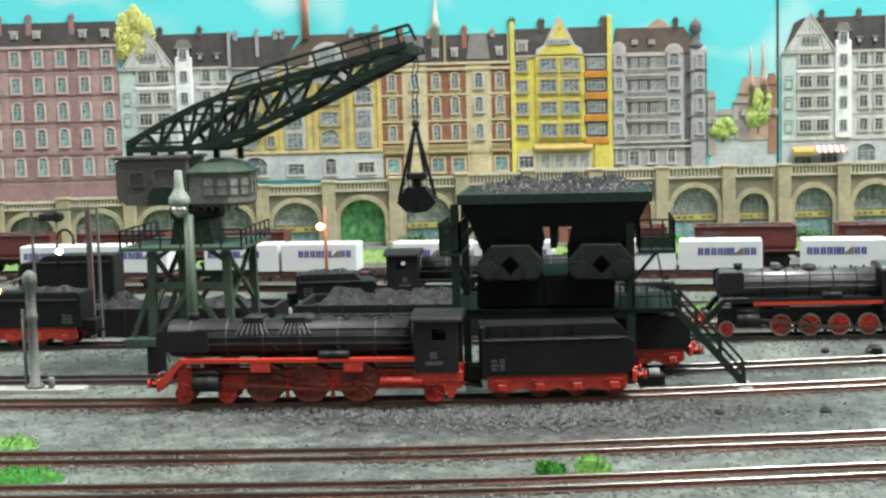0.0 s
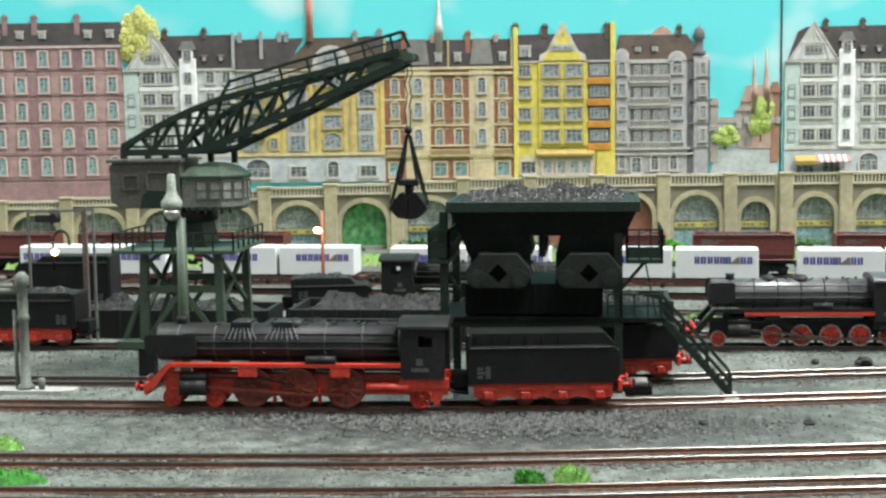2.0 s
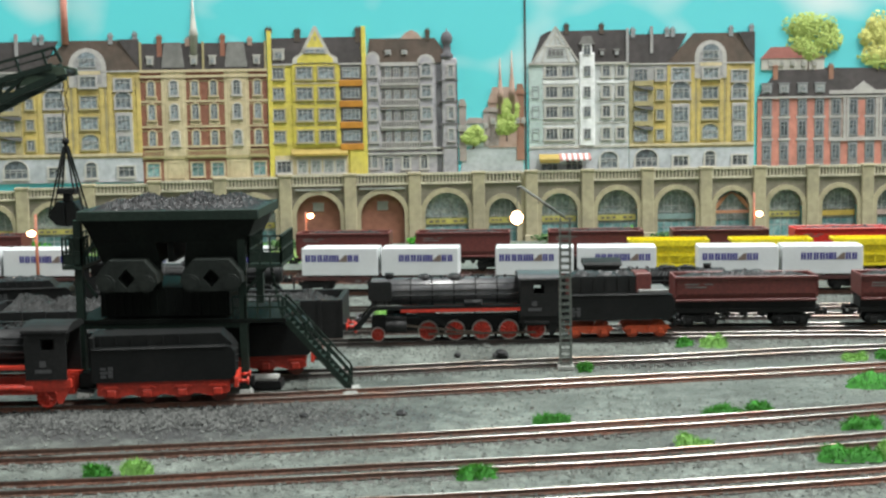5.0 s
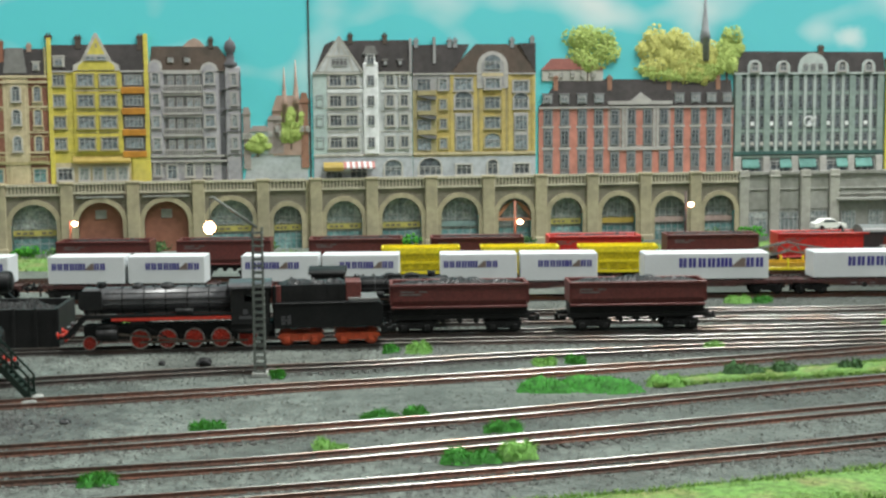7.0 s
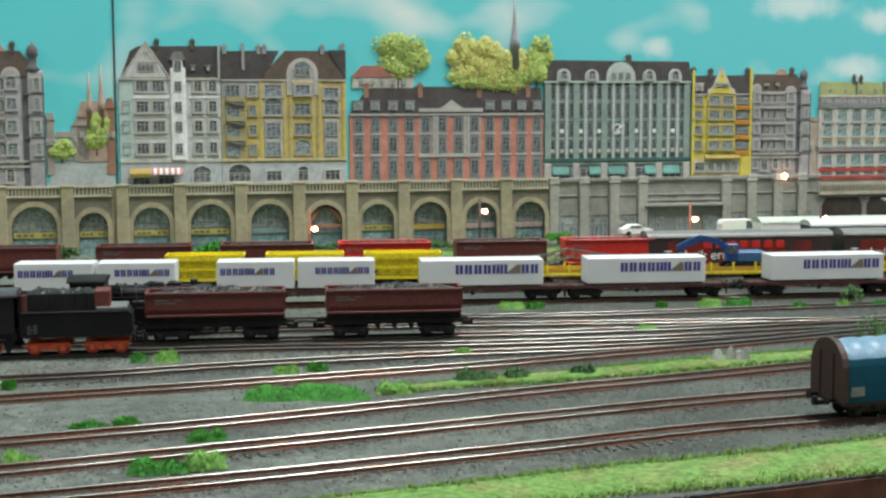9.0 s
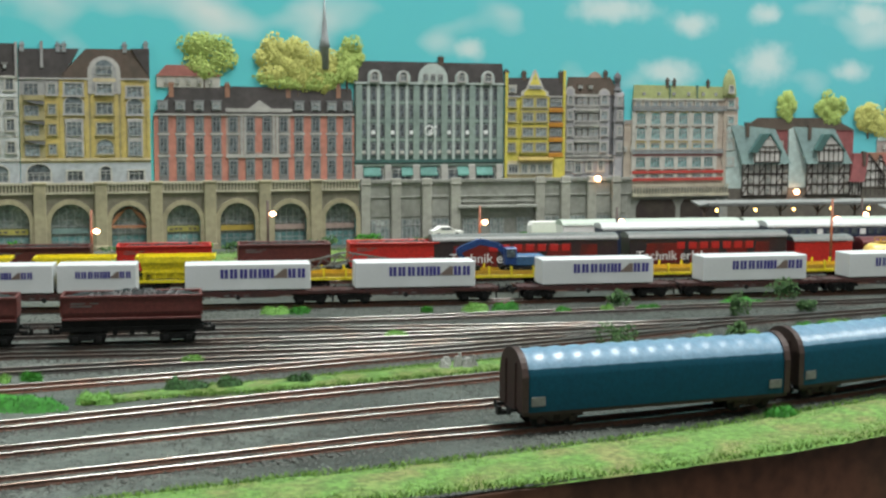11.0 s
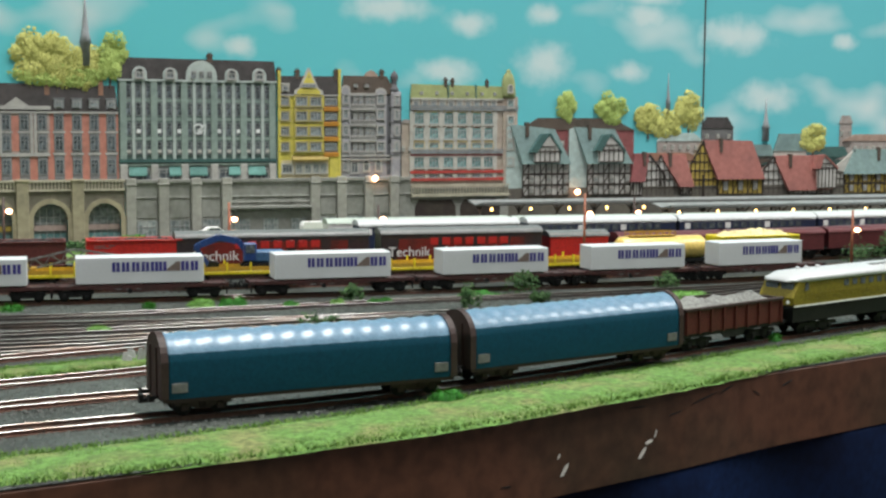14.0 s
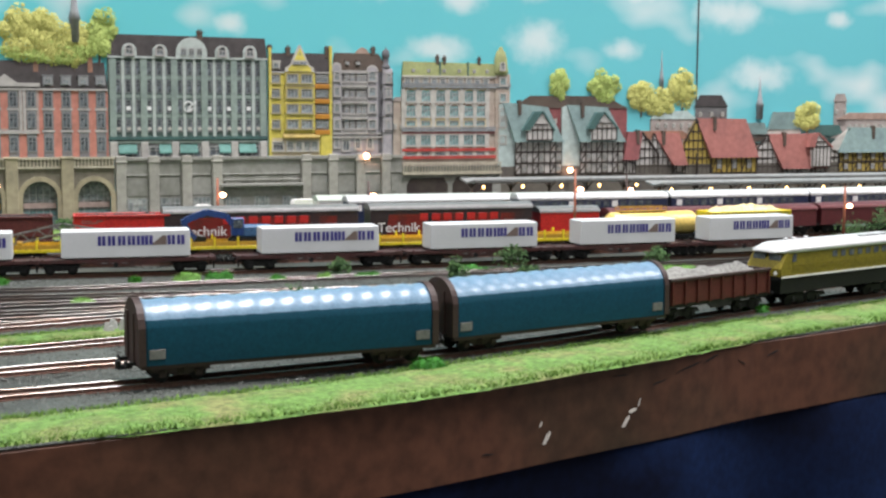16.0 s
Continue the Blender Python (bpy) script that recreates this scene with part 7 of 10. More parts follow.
        beam(bm, (xc + 0.4, s * 0.66, 0.68), (drivers[min(1, len(drivers) - 1)] if len(drivers) < 5 else drivers[2], s * 0.66, rdrv * 0.78), 0.05, 0.09)
        part("main_rod", bm, rods, t)
        bm = bmesh.new()
        beam(bm, (xc + 0.4, s * 0.70, 1.0), (drivers[0] + 0.2, s * 0.70, 0.95), 0.04, 0.06)
        beam(bm, (drivers[0] + 0.2, s * 0.70, 1.0), (drivers[min(1, len(drivers) - 1)], s * 0.70, rdrv * 1.2), 0.04, 0.06)
        part("valve_gear", bm, "dark", t)
        # cab side with window opening
        c0, c1 = cab[0], cab[1]
        zc = cab[2]
        bm = bmesh.new()
        y0, y1 = s * 0.84 - 0.03, s * 0.84 + 0.03
        zw0, zw1, wx0, wx1 = zc - 0.62, zc - 0.27, c0 + 0.55, c0 + 0.98
        box(bm, c0, c1, y0, y1, 1.0, zw0)
        box(bm, c0, c1, y0, y1, zw1, zc)
        box(bm, c0, wx0, y0, y1, zw0, zw1)
        box(bm, wx1, c1, y0, y1, zw0, zw1)
        part("cab_side", bm, "dark", t)
        bm = bmesh.new()
        box(bm, c0 + 0.32, c0 + 0.86, s * 0.875 - 0.008, s * 0.875 + 0.008, 1.22, 1.34)
        box(bm, c0 + 0.48, c0 + 0.68, s * 0.875 - 0.008, s * 0.875 + 0.008, 1.42, 1.62)
        part("number_plate", bm, "silver", t, "small pale plates with unreadable marks")
        bm = bmesh.new()
        box(bm, c0 - 0.05, c1 + 0.1, s * 0.72 - 0.1, s * 0.72 + 0.1, 0.72, 1.0)
        slab(bm, [(c0 + 0.05, 0.72), (c1 + 0.05, 0.72), (c1 - 0.2, 0.2), (c1 - 0.35, 0.2), (c1 - 0.4, 0.6), (c0 + 0.1, 0.6)], 1, s * 0.74 - 0.05, s * 0.74 + 0.05)
        part("cab_step", bm, "black" if board else frame_mat, t)
        bm = bmesh.new()
        tube(bm, (drivers[-1] + rdrv + 0.1, s * 0.72, 0.72), (c0 + 0.2, s * 0.72, 0.72), 0.13, 10)
        part("injector_tank", bm, "black" if board else frame_mat, t)
    bm = bmesh.new()
    box(bm, cab[0], cab[0] + 0.06, -0.8, 0.8, 1.0, cab[2])
    part("cab_front", bm, "dark", t)
    bm = bmesh.new()
    pts = [(-0.95, cab[2] - 0.05)] + [(0.95 * -math.cos(a), cab[2] + 0.22 * math.sin(a)) for a in np.linspace(0.15, math.pi - 0.15, 9)] + [(0.95, cab[2] - 0.05)]
    slab(bm, pts, 0, cab[0] - 0.08, cab[1] + 0.12)
    part("cab_roof", bm, top if top != "boiler" else "dark", t)
    bm = bmesh.new()
    box(bm, 0.0, 0.12, -0.85, 0.85, 0.45, 0.82, 0.02)
    part("buffer_beam", bm, frame_mat, t)
    for s in (-1, 1):
        bm = bmesh.new()
        lathe(bm, [(0.05, 0.84), (0.11, 0.88), (0.11, 1.02), (0.04, 1.06)], 0.15, s * 0.5, 10)
        part("lantern", bm, "silver", t)
    buffers(t, 0.0, -1, frame_mat)
    for d in drivers:
        wheelset(t, d, rdrv, wheel_mat, spokes=spokes, tyre=tyre)
    for d in lead:
        wheelset(t, d, 0.30, frame_mat, spokes=8, tyre=tyre)
    for d in trail:
        wheelset(t, d, 0.34, frame_mat, spokes=8, tyre=tyre)
    return t


def tender(m, label, L, zs, ztop, frame_mat, coal=True, bogies=False, plate=True, upper="dark", end=None, back=0.80):
    """A tender: side plates with a rounded lower rear, bunker, coal, underframe with axle boxes."""
    t = thing("tender", m, label, "tender", "tenders in the yard")
    bm = bmesh.new()
    slab(bm, [(0.0, 0.78), (L - 0.15, 0.78), (L, 0.95), (L, zs - 0.22), (L - 0.12, zs - 0.06), (L - 0.3, zs), (0.0, zs)], 1, -0.86, 0.86)
    part("body", bm, "black", t)
    bm = bmesh.new()
    slab(bm, [(0.1, zs), (L * back, zs), (L * (back - 0.08), ztop), (0.1, ztop)], 1, -0.62, 0.62)
    part("bunker", bm, upper, t)
    bm = bmesh.new()
    box(bm, -0.5, 0.0, -0.4, 0.4, 0.55, 1.02, 0.03)
    part("fall_plate", bm, "black", t)
    bm = bmesh.new()
    box(bm, -0.06, 0.1, -0.8, 0.8, 1.0, ztop, 0.03)
    part("front_bulkhead", bm, "black", t)
    for y in (-0.5, -0.25, 0.25, 0.5):
        bm = bmesh.new()
        tube(bm, (-0.55, y, 0.5), (0.0, y, 0.42), 0.06, 6)
        part("water_hose", bm, "black", t)
    for k in range(6):
        for s in (-1, 1):
            bm = bmesh.new()
            box(bm, 0.25 + k * L * 0.11, 0.29 + k * L * 0.11, s * 0.64 - 0.03, s * 0.64 + 0.03, zs, ztop - 0.04)
            part("rib", bm, upper, t)
    if coal:
        bm = bmesh.new()
        heap(bm, 0.15, L * 0.70, -0.56, 0.56, ztop - 0.02, 0.2, 22, 8, 0.14, seed=L)
        part("coal_load", bm, "coal", t)
    if end:
        bm = bmesh.new()
        box(bm, L * 0.66, L * 0.80, -0.64, 0.64, zs, ztop + 0.1, 0.03)
        part("end_plate", bm, end, t)
        bm = bmesh.new()
        box(bm, -0.1, 0.28, -0.7, 0.7, zs - 0.25, ztop, 0.03)
        part("front_plate", bm, end, t)
        bm = bmesh.new()
        box(bm, L * 0.68, L - 0.2, -0.8, 0.8, zs, zs + 0.14, 0.02)
        part("tank_top", bm, "roofgrey", t, "pale grey tank top")
    for s in (-1, 1):
        if plate:
            bm = bmesh.new()
            for q in range(3):
                box(bm, 0.28, 0.46 + 0.05 * (q % 2), s * 0.868 - 0.008, s * 0.868 + 0.008, 0.94 + q * 0.13, 1.03 + q * 0.13)
                box(bm, 0.53, 0.68, s * 0.868 - 0.008, s * 0.868 + 0.008, 0.94 + q * 0.13, 1.05 + q * 0.13)
            part("number_plate", bm, "silver", t, "small pale unreadable lettering block")
        bm = bmesh.new()
        tube(bm, (0.05, s * 0.87, zs - 0.04), (L - 0.3, s * 0.87, zs - 0.04), 0.03, 6)
        part("edge_bead", bm, "dark", t)
        if not bogies:
            bm = bmesh.new()
            slab(bm, [(0.15, 0.76), (L - 0.2, 0.76), (L - 0.2, 0.35)] + [(L - 0.2 - k * (L - 0.35) / 8, 0.22 if k % 2 else 0.36) for k in range(1, 8)] + [(0.15, 0.35)], 1, s * 0.72 - 0.06, s * 0.72 + 0.06)
            part("underframe", bm, frame_mat, t)
            for k in range(4):
                bm = bmesh.new()
                xx = 0.6 + k * (L - 1.2) / 3
                box(bm, xx - 0.15, xx + 0.15, s * 0.80 - 0.05, s * 0.80 + 0.05, 0.28, 0.52, 0.03)
                part("axle_box", bm, frame_mat, t)
                bm = bmesh.new()
                slab(bm, [(xx - 0.32, 0.56), (xx + 0.32, 0.56), (xx + 0.2, 0.64), (xx - 0.2, 0.64)], 1, s * 0.8 - 0.04, s * 0.8 + 0.04)
                part("leaf_spring", bm, frame_mat, t)
    if bogies:
        for xx in (L * 0.24, L * 0.76):
            bogie(t, xx, "redbright", 1.15, 0.30, "redbright", 0.66)
    else:
        for k in range(4):
            wheelset(t, 0.6 + k * (L - 1.2) / 3, 0.30, "rustwheel")
    bm = bmesh.new()
    box(bm, L - 0.05, L + 0.08, -0.85, 0.85, 0.5, 0.85, 0.02)
    part("buffer_beam", bm, "black" if bogies else frame_mat, t)
    buffers(t, L + 0.08, 1, "dark" if bogies else frame_mat)
    bm = bmesh.new()
    for k in range(4):
        box(bm, L, L + 0.05, -0.3, 0.0, 1.0 + k * 0.22, 1.04 + k * 0.22)
    part("ladder", bm, "dark", t)
    return t


def flip(m):
    return m @ pose(0, 0, 0, 0, 0, 180)


# the engine under the coaling stage, on the nearest engine road
steam_loco(spot("D", -7.7), "black express steam engine with red frame and rusty driving wheels", [3.35, 4.78, 6.3], 0.62, [0.78, 2.15], [8.65], 9.5, (8.1, 9.45, 2.6),
           (0.05, 1.7, 1.68, 2.34), (2.0, 0.60, 0.3, 8.1), "rustwheel", "red", "rustwheel", "boiler")
tender(spot("D", 2.35), "black four-axle tender with red underframe", 4.65, 1.92, 2.3, "red", coal=False, upper="black", back=0.98)
# a second engine on the next road: its tender shows behind the first
tender(spot("E", 4.6), "black tender with red frame behind the coaling stage", 4.4, 1.95, 2.35, "red")
# engine waiting on its own road
steam_loco(spot("F", 9.95), "black freight steam engine with red wheels and pale boiler top", [3.0, 4.1, 5.2, 6.3, 7.4], 0.42, [0.95], [], 8.3, (6.75, 8.3, 2.55),
           (0.6, 1.55, 1.72, 2.5), (2.0, 0.56, 0.7, 6.8), "red", "red", "rodsteel", "silver", 10, "tyre", board="black")
tender(spot("F", 18.45), "black bogie tender with bright red bogies", 4.5, 1.85, 2.55, "red", bogies=True, end="oxide")
# engines and tenders by the yard's other end
tender(flip(spot("F", -14.3)), "black tender with red underframe beside the water crane", 4.6, 1.9, 2.15, "red")
tender(flip(spot("S", -15.2)), "black tender with brown dusty side at the back", 4.2, 2.7, 2.95, "red", coal=False, upper="black")
tender(spot("S", -7.2), "low black tender behind the coal bunkers", 3.5, 1.55, 1.85, "dark", coal=True)
steam_loco(flip(spot("S", 6.2)), "small black engine with its cab behind the coal bunkers", [3.6, 4.9, 6.0], 0.5, [1.1], [], 9, (8.0, 9.4, 2.6),
           None, (1.95, 0.5, 0.3, 8.0), "black", "black", "dark", "boiler")


steam_loco(flip(spot("I", 26.2)), "small black tank engine standing behind the tender", [1.9, 3.0, 4.1], 0.45, [0.9], [], 6.0, (4.9, 6.4, 2.4),
           None, (1.72, 0.42, 0.2, 4.9), "black", "black", "dark", "boiler")

# wagons
def container_art(t, L, z0, z1, y, shift):
    """The marking on a container's side: plain dark blue bars and a brown wedge."""
    h = (0.25 if L < 5 else 0.36) * (z1 - z0)
    zc = z0 + (z1 - z0) * 0.63
    w = 0.70 * L if L < 5 else 0.68 * L
    xs = shift * L
    ux = w / 9.5
    for f in (0, 1.05, 2.15, 3.2, 4.2, 5.1, None, 7.55, 8.6):
        bm = bmesh.new()
        if f is None:
            slab(bm, [(xs + 5.75 * ux, zc - h / 2), (xs + 7.45 * ux, zc - h / 2), (xs + 7.45 * ux, zc + h * 0.45), (xs + 7.05 * ux, zc + h / 2)], 1, y - 0.006, y)
            part("wedge_mark", bm, "brownprint", t)
            continue
        x, wd = xs + f * ux, 0.9 * ux
        for a, b, lo, hi in ((0.0, 0.40, -0.5, 0.5), (0.52, 0.92, -0.5, 0.5)):
            box(bm, x + wd * a, x + wd * b, y - 0.006, y, zc + h * lo, zc + h * hi)
        part("blue_mark", bm, "blueprint", t)


def container(m, L, group, shift=0.28):
    t = thing("container", m, "white freight container with a dark blue marking" if L < 5 else "long white freight container with a dark blue marking", "container", group)
    bm = bmesh.new()
    h = 1.42 if L < 5 else 1.35
    box(bm, 0, L, -0.78, 0.78, 0.0, h, 0.035)
    part("body", bm, "box", t)
    container_art(t, L, 0, h, -0.781, shift)
    for x in (0.3, L / 2, L - 0.45):
        bm = bmesh.new()
        box(bm, x, x + 0.16, -0.70, 0.70, -0.07, 0.0)
        part("foot", bm, "dark", t)
    return t


def flat_wagon(m, L, group="container wagons"):
    t = thing("flat_wagon", m, "brown bogie flat wagon carrying containers", "wagon", group)
    for s in (-1, 1):
        bm = bmesh.new()
        slab(bm, [(0.1, 0.78), (L - 0.1, 0.78), (L - 0.1, 0.62), (L * 0.72, 0.60), (L * 0.66, 0.47), (L * 0.34, 0.47), (L * 0.28, 0.60), (0.1, 0.62)], 1, s * 0.74 - 0.05, s * 0.74 + 0.05)
        part("side_beam", bm, "oxidedark", t)
        for q in range(3):
            bm = bmesh.new()
            box(bm, L * 0.36 + q * 0.5, L * 0.36 + q * 0.5 + 0.28, s * 0.795 - 0.006, s * 0.795 + 0.006, 0.56, 0.61)
            part("lettering_mark", bm, "roofgrey", t)
        for q in range(11):
            bm = bmesh.new()
            x = 0.35 + (L - 0.7) * q / 10
            box(bm, x - 0.05, x + 0.05, s * 0.80 - 0.035, s * 0.80 + 0.035, 0.66, 0.84, 0.01)
            part("stake_pocket", bm, "oxidedark", t)
        bm = bmesh.new()
        tube(bm, (L * 0.44, s * 0.80, 0.5), (L * 0.44, s * 0.86, 0.5), 0.13, 10)
        part("brake_wheel", bm, "dark", t)
        for x in (0.1, L - 0.1):
            bm = bmesh.new()
            box(bm, x - 0.04, x + 0.04, s * 0.72 - 0.05, s * 0.72 + 0.05, 0.2, 0.62, 0.01)
            part("step", bm, "dark", t)
    bm = bmesh.new()
    box(bm, 0.0, L, -0.55, 0.55, 0.66, 0.76)
    for x in (0.0, L - 0.1):
        box(bm, x, x + 0.1, -0.8, 0.8, 0.56, 0.80)
    part("deck", bm, "oxidedark", t)
    for x in (1.25, L - 1.25):
        bogie(t, x, "dark", 1.1, 0.27)
    buffers(t, 0, -1), buffers(t, L, 1)
    return t


for a, b in ((36.35, 43.1), (45.1, 51.8), (55.1, 61.7), (64.25, 70.75), (73.05, 79.3), (81.2, 87.3)):
    c = (a + b) / 2
    y, r = on("H", c)
    mm = at(c, y, RAIL, r)
    container(mm @ at(-(b - a) * 0.475, 0, 0.86), (b - a) * 0.95, "long containers")
    flat_wagon(mm @ at(-4.45, 0), 8.9)
for a in (26.05, 15.9, 5.95, -4.15, -14.1, -24.2):
    y, r = on("H", a + 4.05)
    mm = at(a + 4.05, y, RAIL, r)
    for q in (-4.05, 0.08):
        container(mm @ at(q, 0, 0.86), 3.95, "short containers", 0.05 if q < 0 else 0.23)
    flat_wagon(mm @ at(-4.6, 0), 9.2)


def tub_wagon(m, L, mt, label, group, load="coal", ztop=2.2, ribs=0, zlow=0.95, heaped=0.16):
    """A bulk wagon with leaning sides, rim, ribs, two bogies and a load."""
    t = thing("bulk_wagon", m, label, "wagon", group)
    for s in (-1, 1):
        bm = bmesh.new()
        slab(bm, [(s * 0.74, zlow), (s * 0.84, zlow + 0.25), (s * 0.84, ztop), (s * 0.76, ztop), (s * 0.76, zlow + 0.3), (s * 0.66, zlow)], 0, 0.12, L - 0.12)
        part("side", bm, mt, t)
        bm = bmesh.new()
        box(bm, 0.08, L - 0.08, min(s * 0.82, s * 0.90), max(s * 0.82, s * 0.90), ztop - 0.10, ztop + 0.02, 0.02)
        part("rim", bm, mt, t)
        bm = bmesh.new()
        box(bm, 0.1, L - 0.1, min(s * 0.72, s * 0.88), max(s * 0.72, s * 0.88), zlow - 0.07, zlow + 0.02, 0.015)
        part("ledge", bm, mt, t)
        for k in range(ribs):
            bm = bmesh.new()
            x = 0.4 + (L - 0.8) * k / (ribs - 1)
            box(bm, x - 0.04, x + 0.04, min(s * 0.84, s * 0.89), max(s * 0.84, s * 0.89), zlow + 0.4, ztop)
            part("rib", bm, mt, t)
        for q, (x, w) in enumerate(((0.5, 0.6), (1.3, 0.35), (0.5, 0.9))):
            bm = bmesh.new()
            box(bm, x, x + w, s * 0.845 - 0.006, s * 0.845 + 0.006, ztop - 0.35 - 0.12 * (q > 1), ztop - 0.30 - 0.12 * (q > 1))
            part("lettering_mark", bm, "roofgrey", t)
        bm = bmesh.new()
        box(bm, 0.0, L, s * 0.6 - 0.06, s * 0.6 + 0.06, 0.62, 0.80)
        part("sole_bar", bm, "dark", t)
    for x in (0.06, L - 0.18):
        bm = bmesh.new()
        box(bm, x, x + 0.12, -0.84, 0.84, zlow + 0.1, ztop)
        part("end", bm, mt, t)
    bm = bmesh.new()
    box(bm, 0.1, L - 0.1, -0.6, 0.6, 0.8, zlow + 0.02)
    part("floor", bm, "dark", t)
    bm = bmesh.new()
    heap(bm, 0.18, L - 0.18, -0.76, 0.76, ztop - 0.14, heaped, 44, 12, 0.14, seed=L + ztop)
    part("load", bm, load, t)
    for k in range(5):
        bm = bmesh.new()
        tube(bm, (1.6 + k * (L - 3.2) / 4, -0.6, 0.55), (1.6 + k * (L - 3.2) / 4, 0.6, 0.55), 0.12, 8)
        part("chute", bm, "dark", t)
    for x in (1.15, L - 1.15):
        bogie(t, x, "dark", 1.0, 0.28)
    buffers(t, 0, -1), buffers(t, L, 1)
    return t


for a in (23.25, 31.05):
    tub_wagon(spot("G", a), 6.15, "oxide", "oxide red bulk wagon heaped with dark coal", "coal wagons behind the engine", zlow=1.22, heaped=0.3)
for a, mt in ((-31, "oxide"), (-24, "oxide"), (-17, "oxide"), (4.5, "oxide"), (11.35, "oxide"), (18.9, "oxide"), (25.9, "oxide"), (32.7, "wred"), (39.6, "oxide"), (46.1, "wred")):
    tub_wagon(spot("L", a), 5.5, mt, "oxide brown hopper wagon on a back track" if mt == "oxide" else "bright red hopper wagon on a back track", "hopper wagons at the back", "dark", 2.25, 0, 0.9)


def hopper_wagon(m, L, label):
    """A yellow self-discharging wagon: flared top, narrow waist with openings, end platforms."""
    t = thing("hopper_wagon", m, label, "wagon", "yellow hopper wagons")
    bm = bmesh.new()
    slab(bm, [(0.0, 2.1), (L, 2.1), (L - 0.25, 1.78), (0.25, 1.78)], 1, -0.84, -0.76)
    slab(bm, [(0.0, 2.1), (L, 2.1), (L - 0.25, 1.78), (0.25, 1.78)], 1, 0.76, 0.84)
    box(bm, 0.0, 0.08, -0.84, 0.84, 1.95, 2.1)
    box(bm, L - 0.08, L, -0.84, 0.84, 1.95, 2.1)
    part("flared_rim", bm, "wyellow", t)
    bm = bmesh.new()
    slab(bm, [(0.25, 1.78), (L - 0.25, 1.78), (L - 0.4, 1.3), (L - 1.0, 0.9), (1.0, 0.9), (0.4, 1.3)], 1, -0.70, 0.70)
    part("hopper_body", bm, "wyellow", t)
    for s in (-1, 1):
        for k in range(7):
            bm = bmesh.new()
            x = 0.45 + (L - 0.9) * k / 6
            box(bm, x - 0.05, x + 0.05, s * 0.74 - 0.04, s * 0.74 + 0.04, 0.8, 1.24)
            part("upright", bm, "wyellow", t)
        bm = bmesh.new()
        box(bm, 0.0, L, s * 0.74 - 0.05, s * 0.74 + 0.05, 0.66, 0.82)
        part("sole_bar", bm, "wyellow", t)
        bm = bmesh.new()
        box(bm, 0.3, L - 0.3, s * 0.77 - 0.03, s * 0.77 + 0.03, 1.22, 1.32)
        part("waist_beam", bm, "wyellow", t)
    for x in (1.0, L - 1.0):
        bogie(t, x, "dark", 1.0, 0.28)
    buffers(t, 0, -1), buffers(t, L, 1)


for a in (23.1, 28.55, 33.95):
    hopper_wagon(spot("K", a), 4.3, "bright yellow self-discharging hopper wagon")


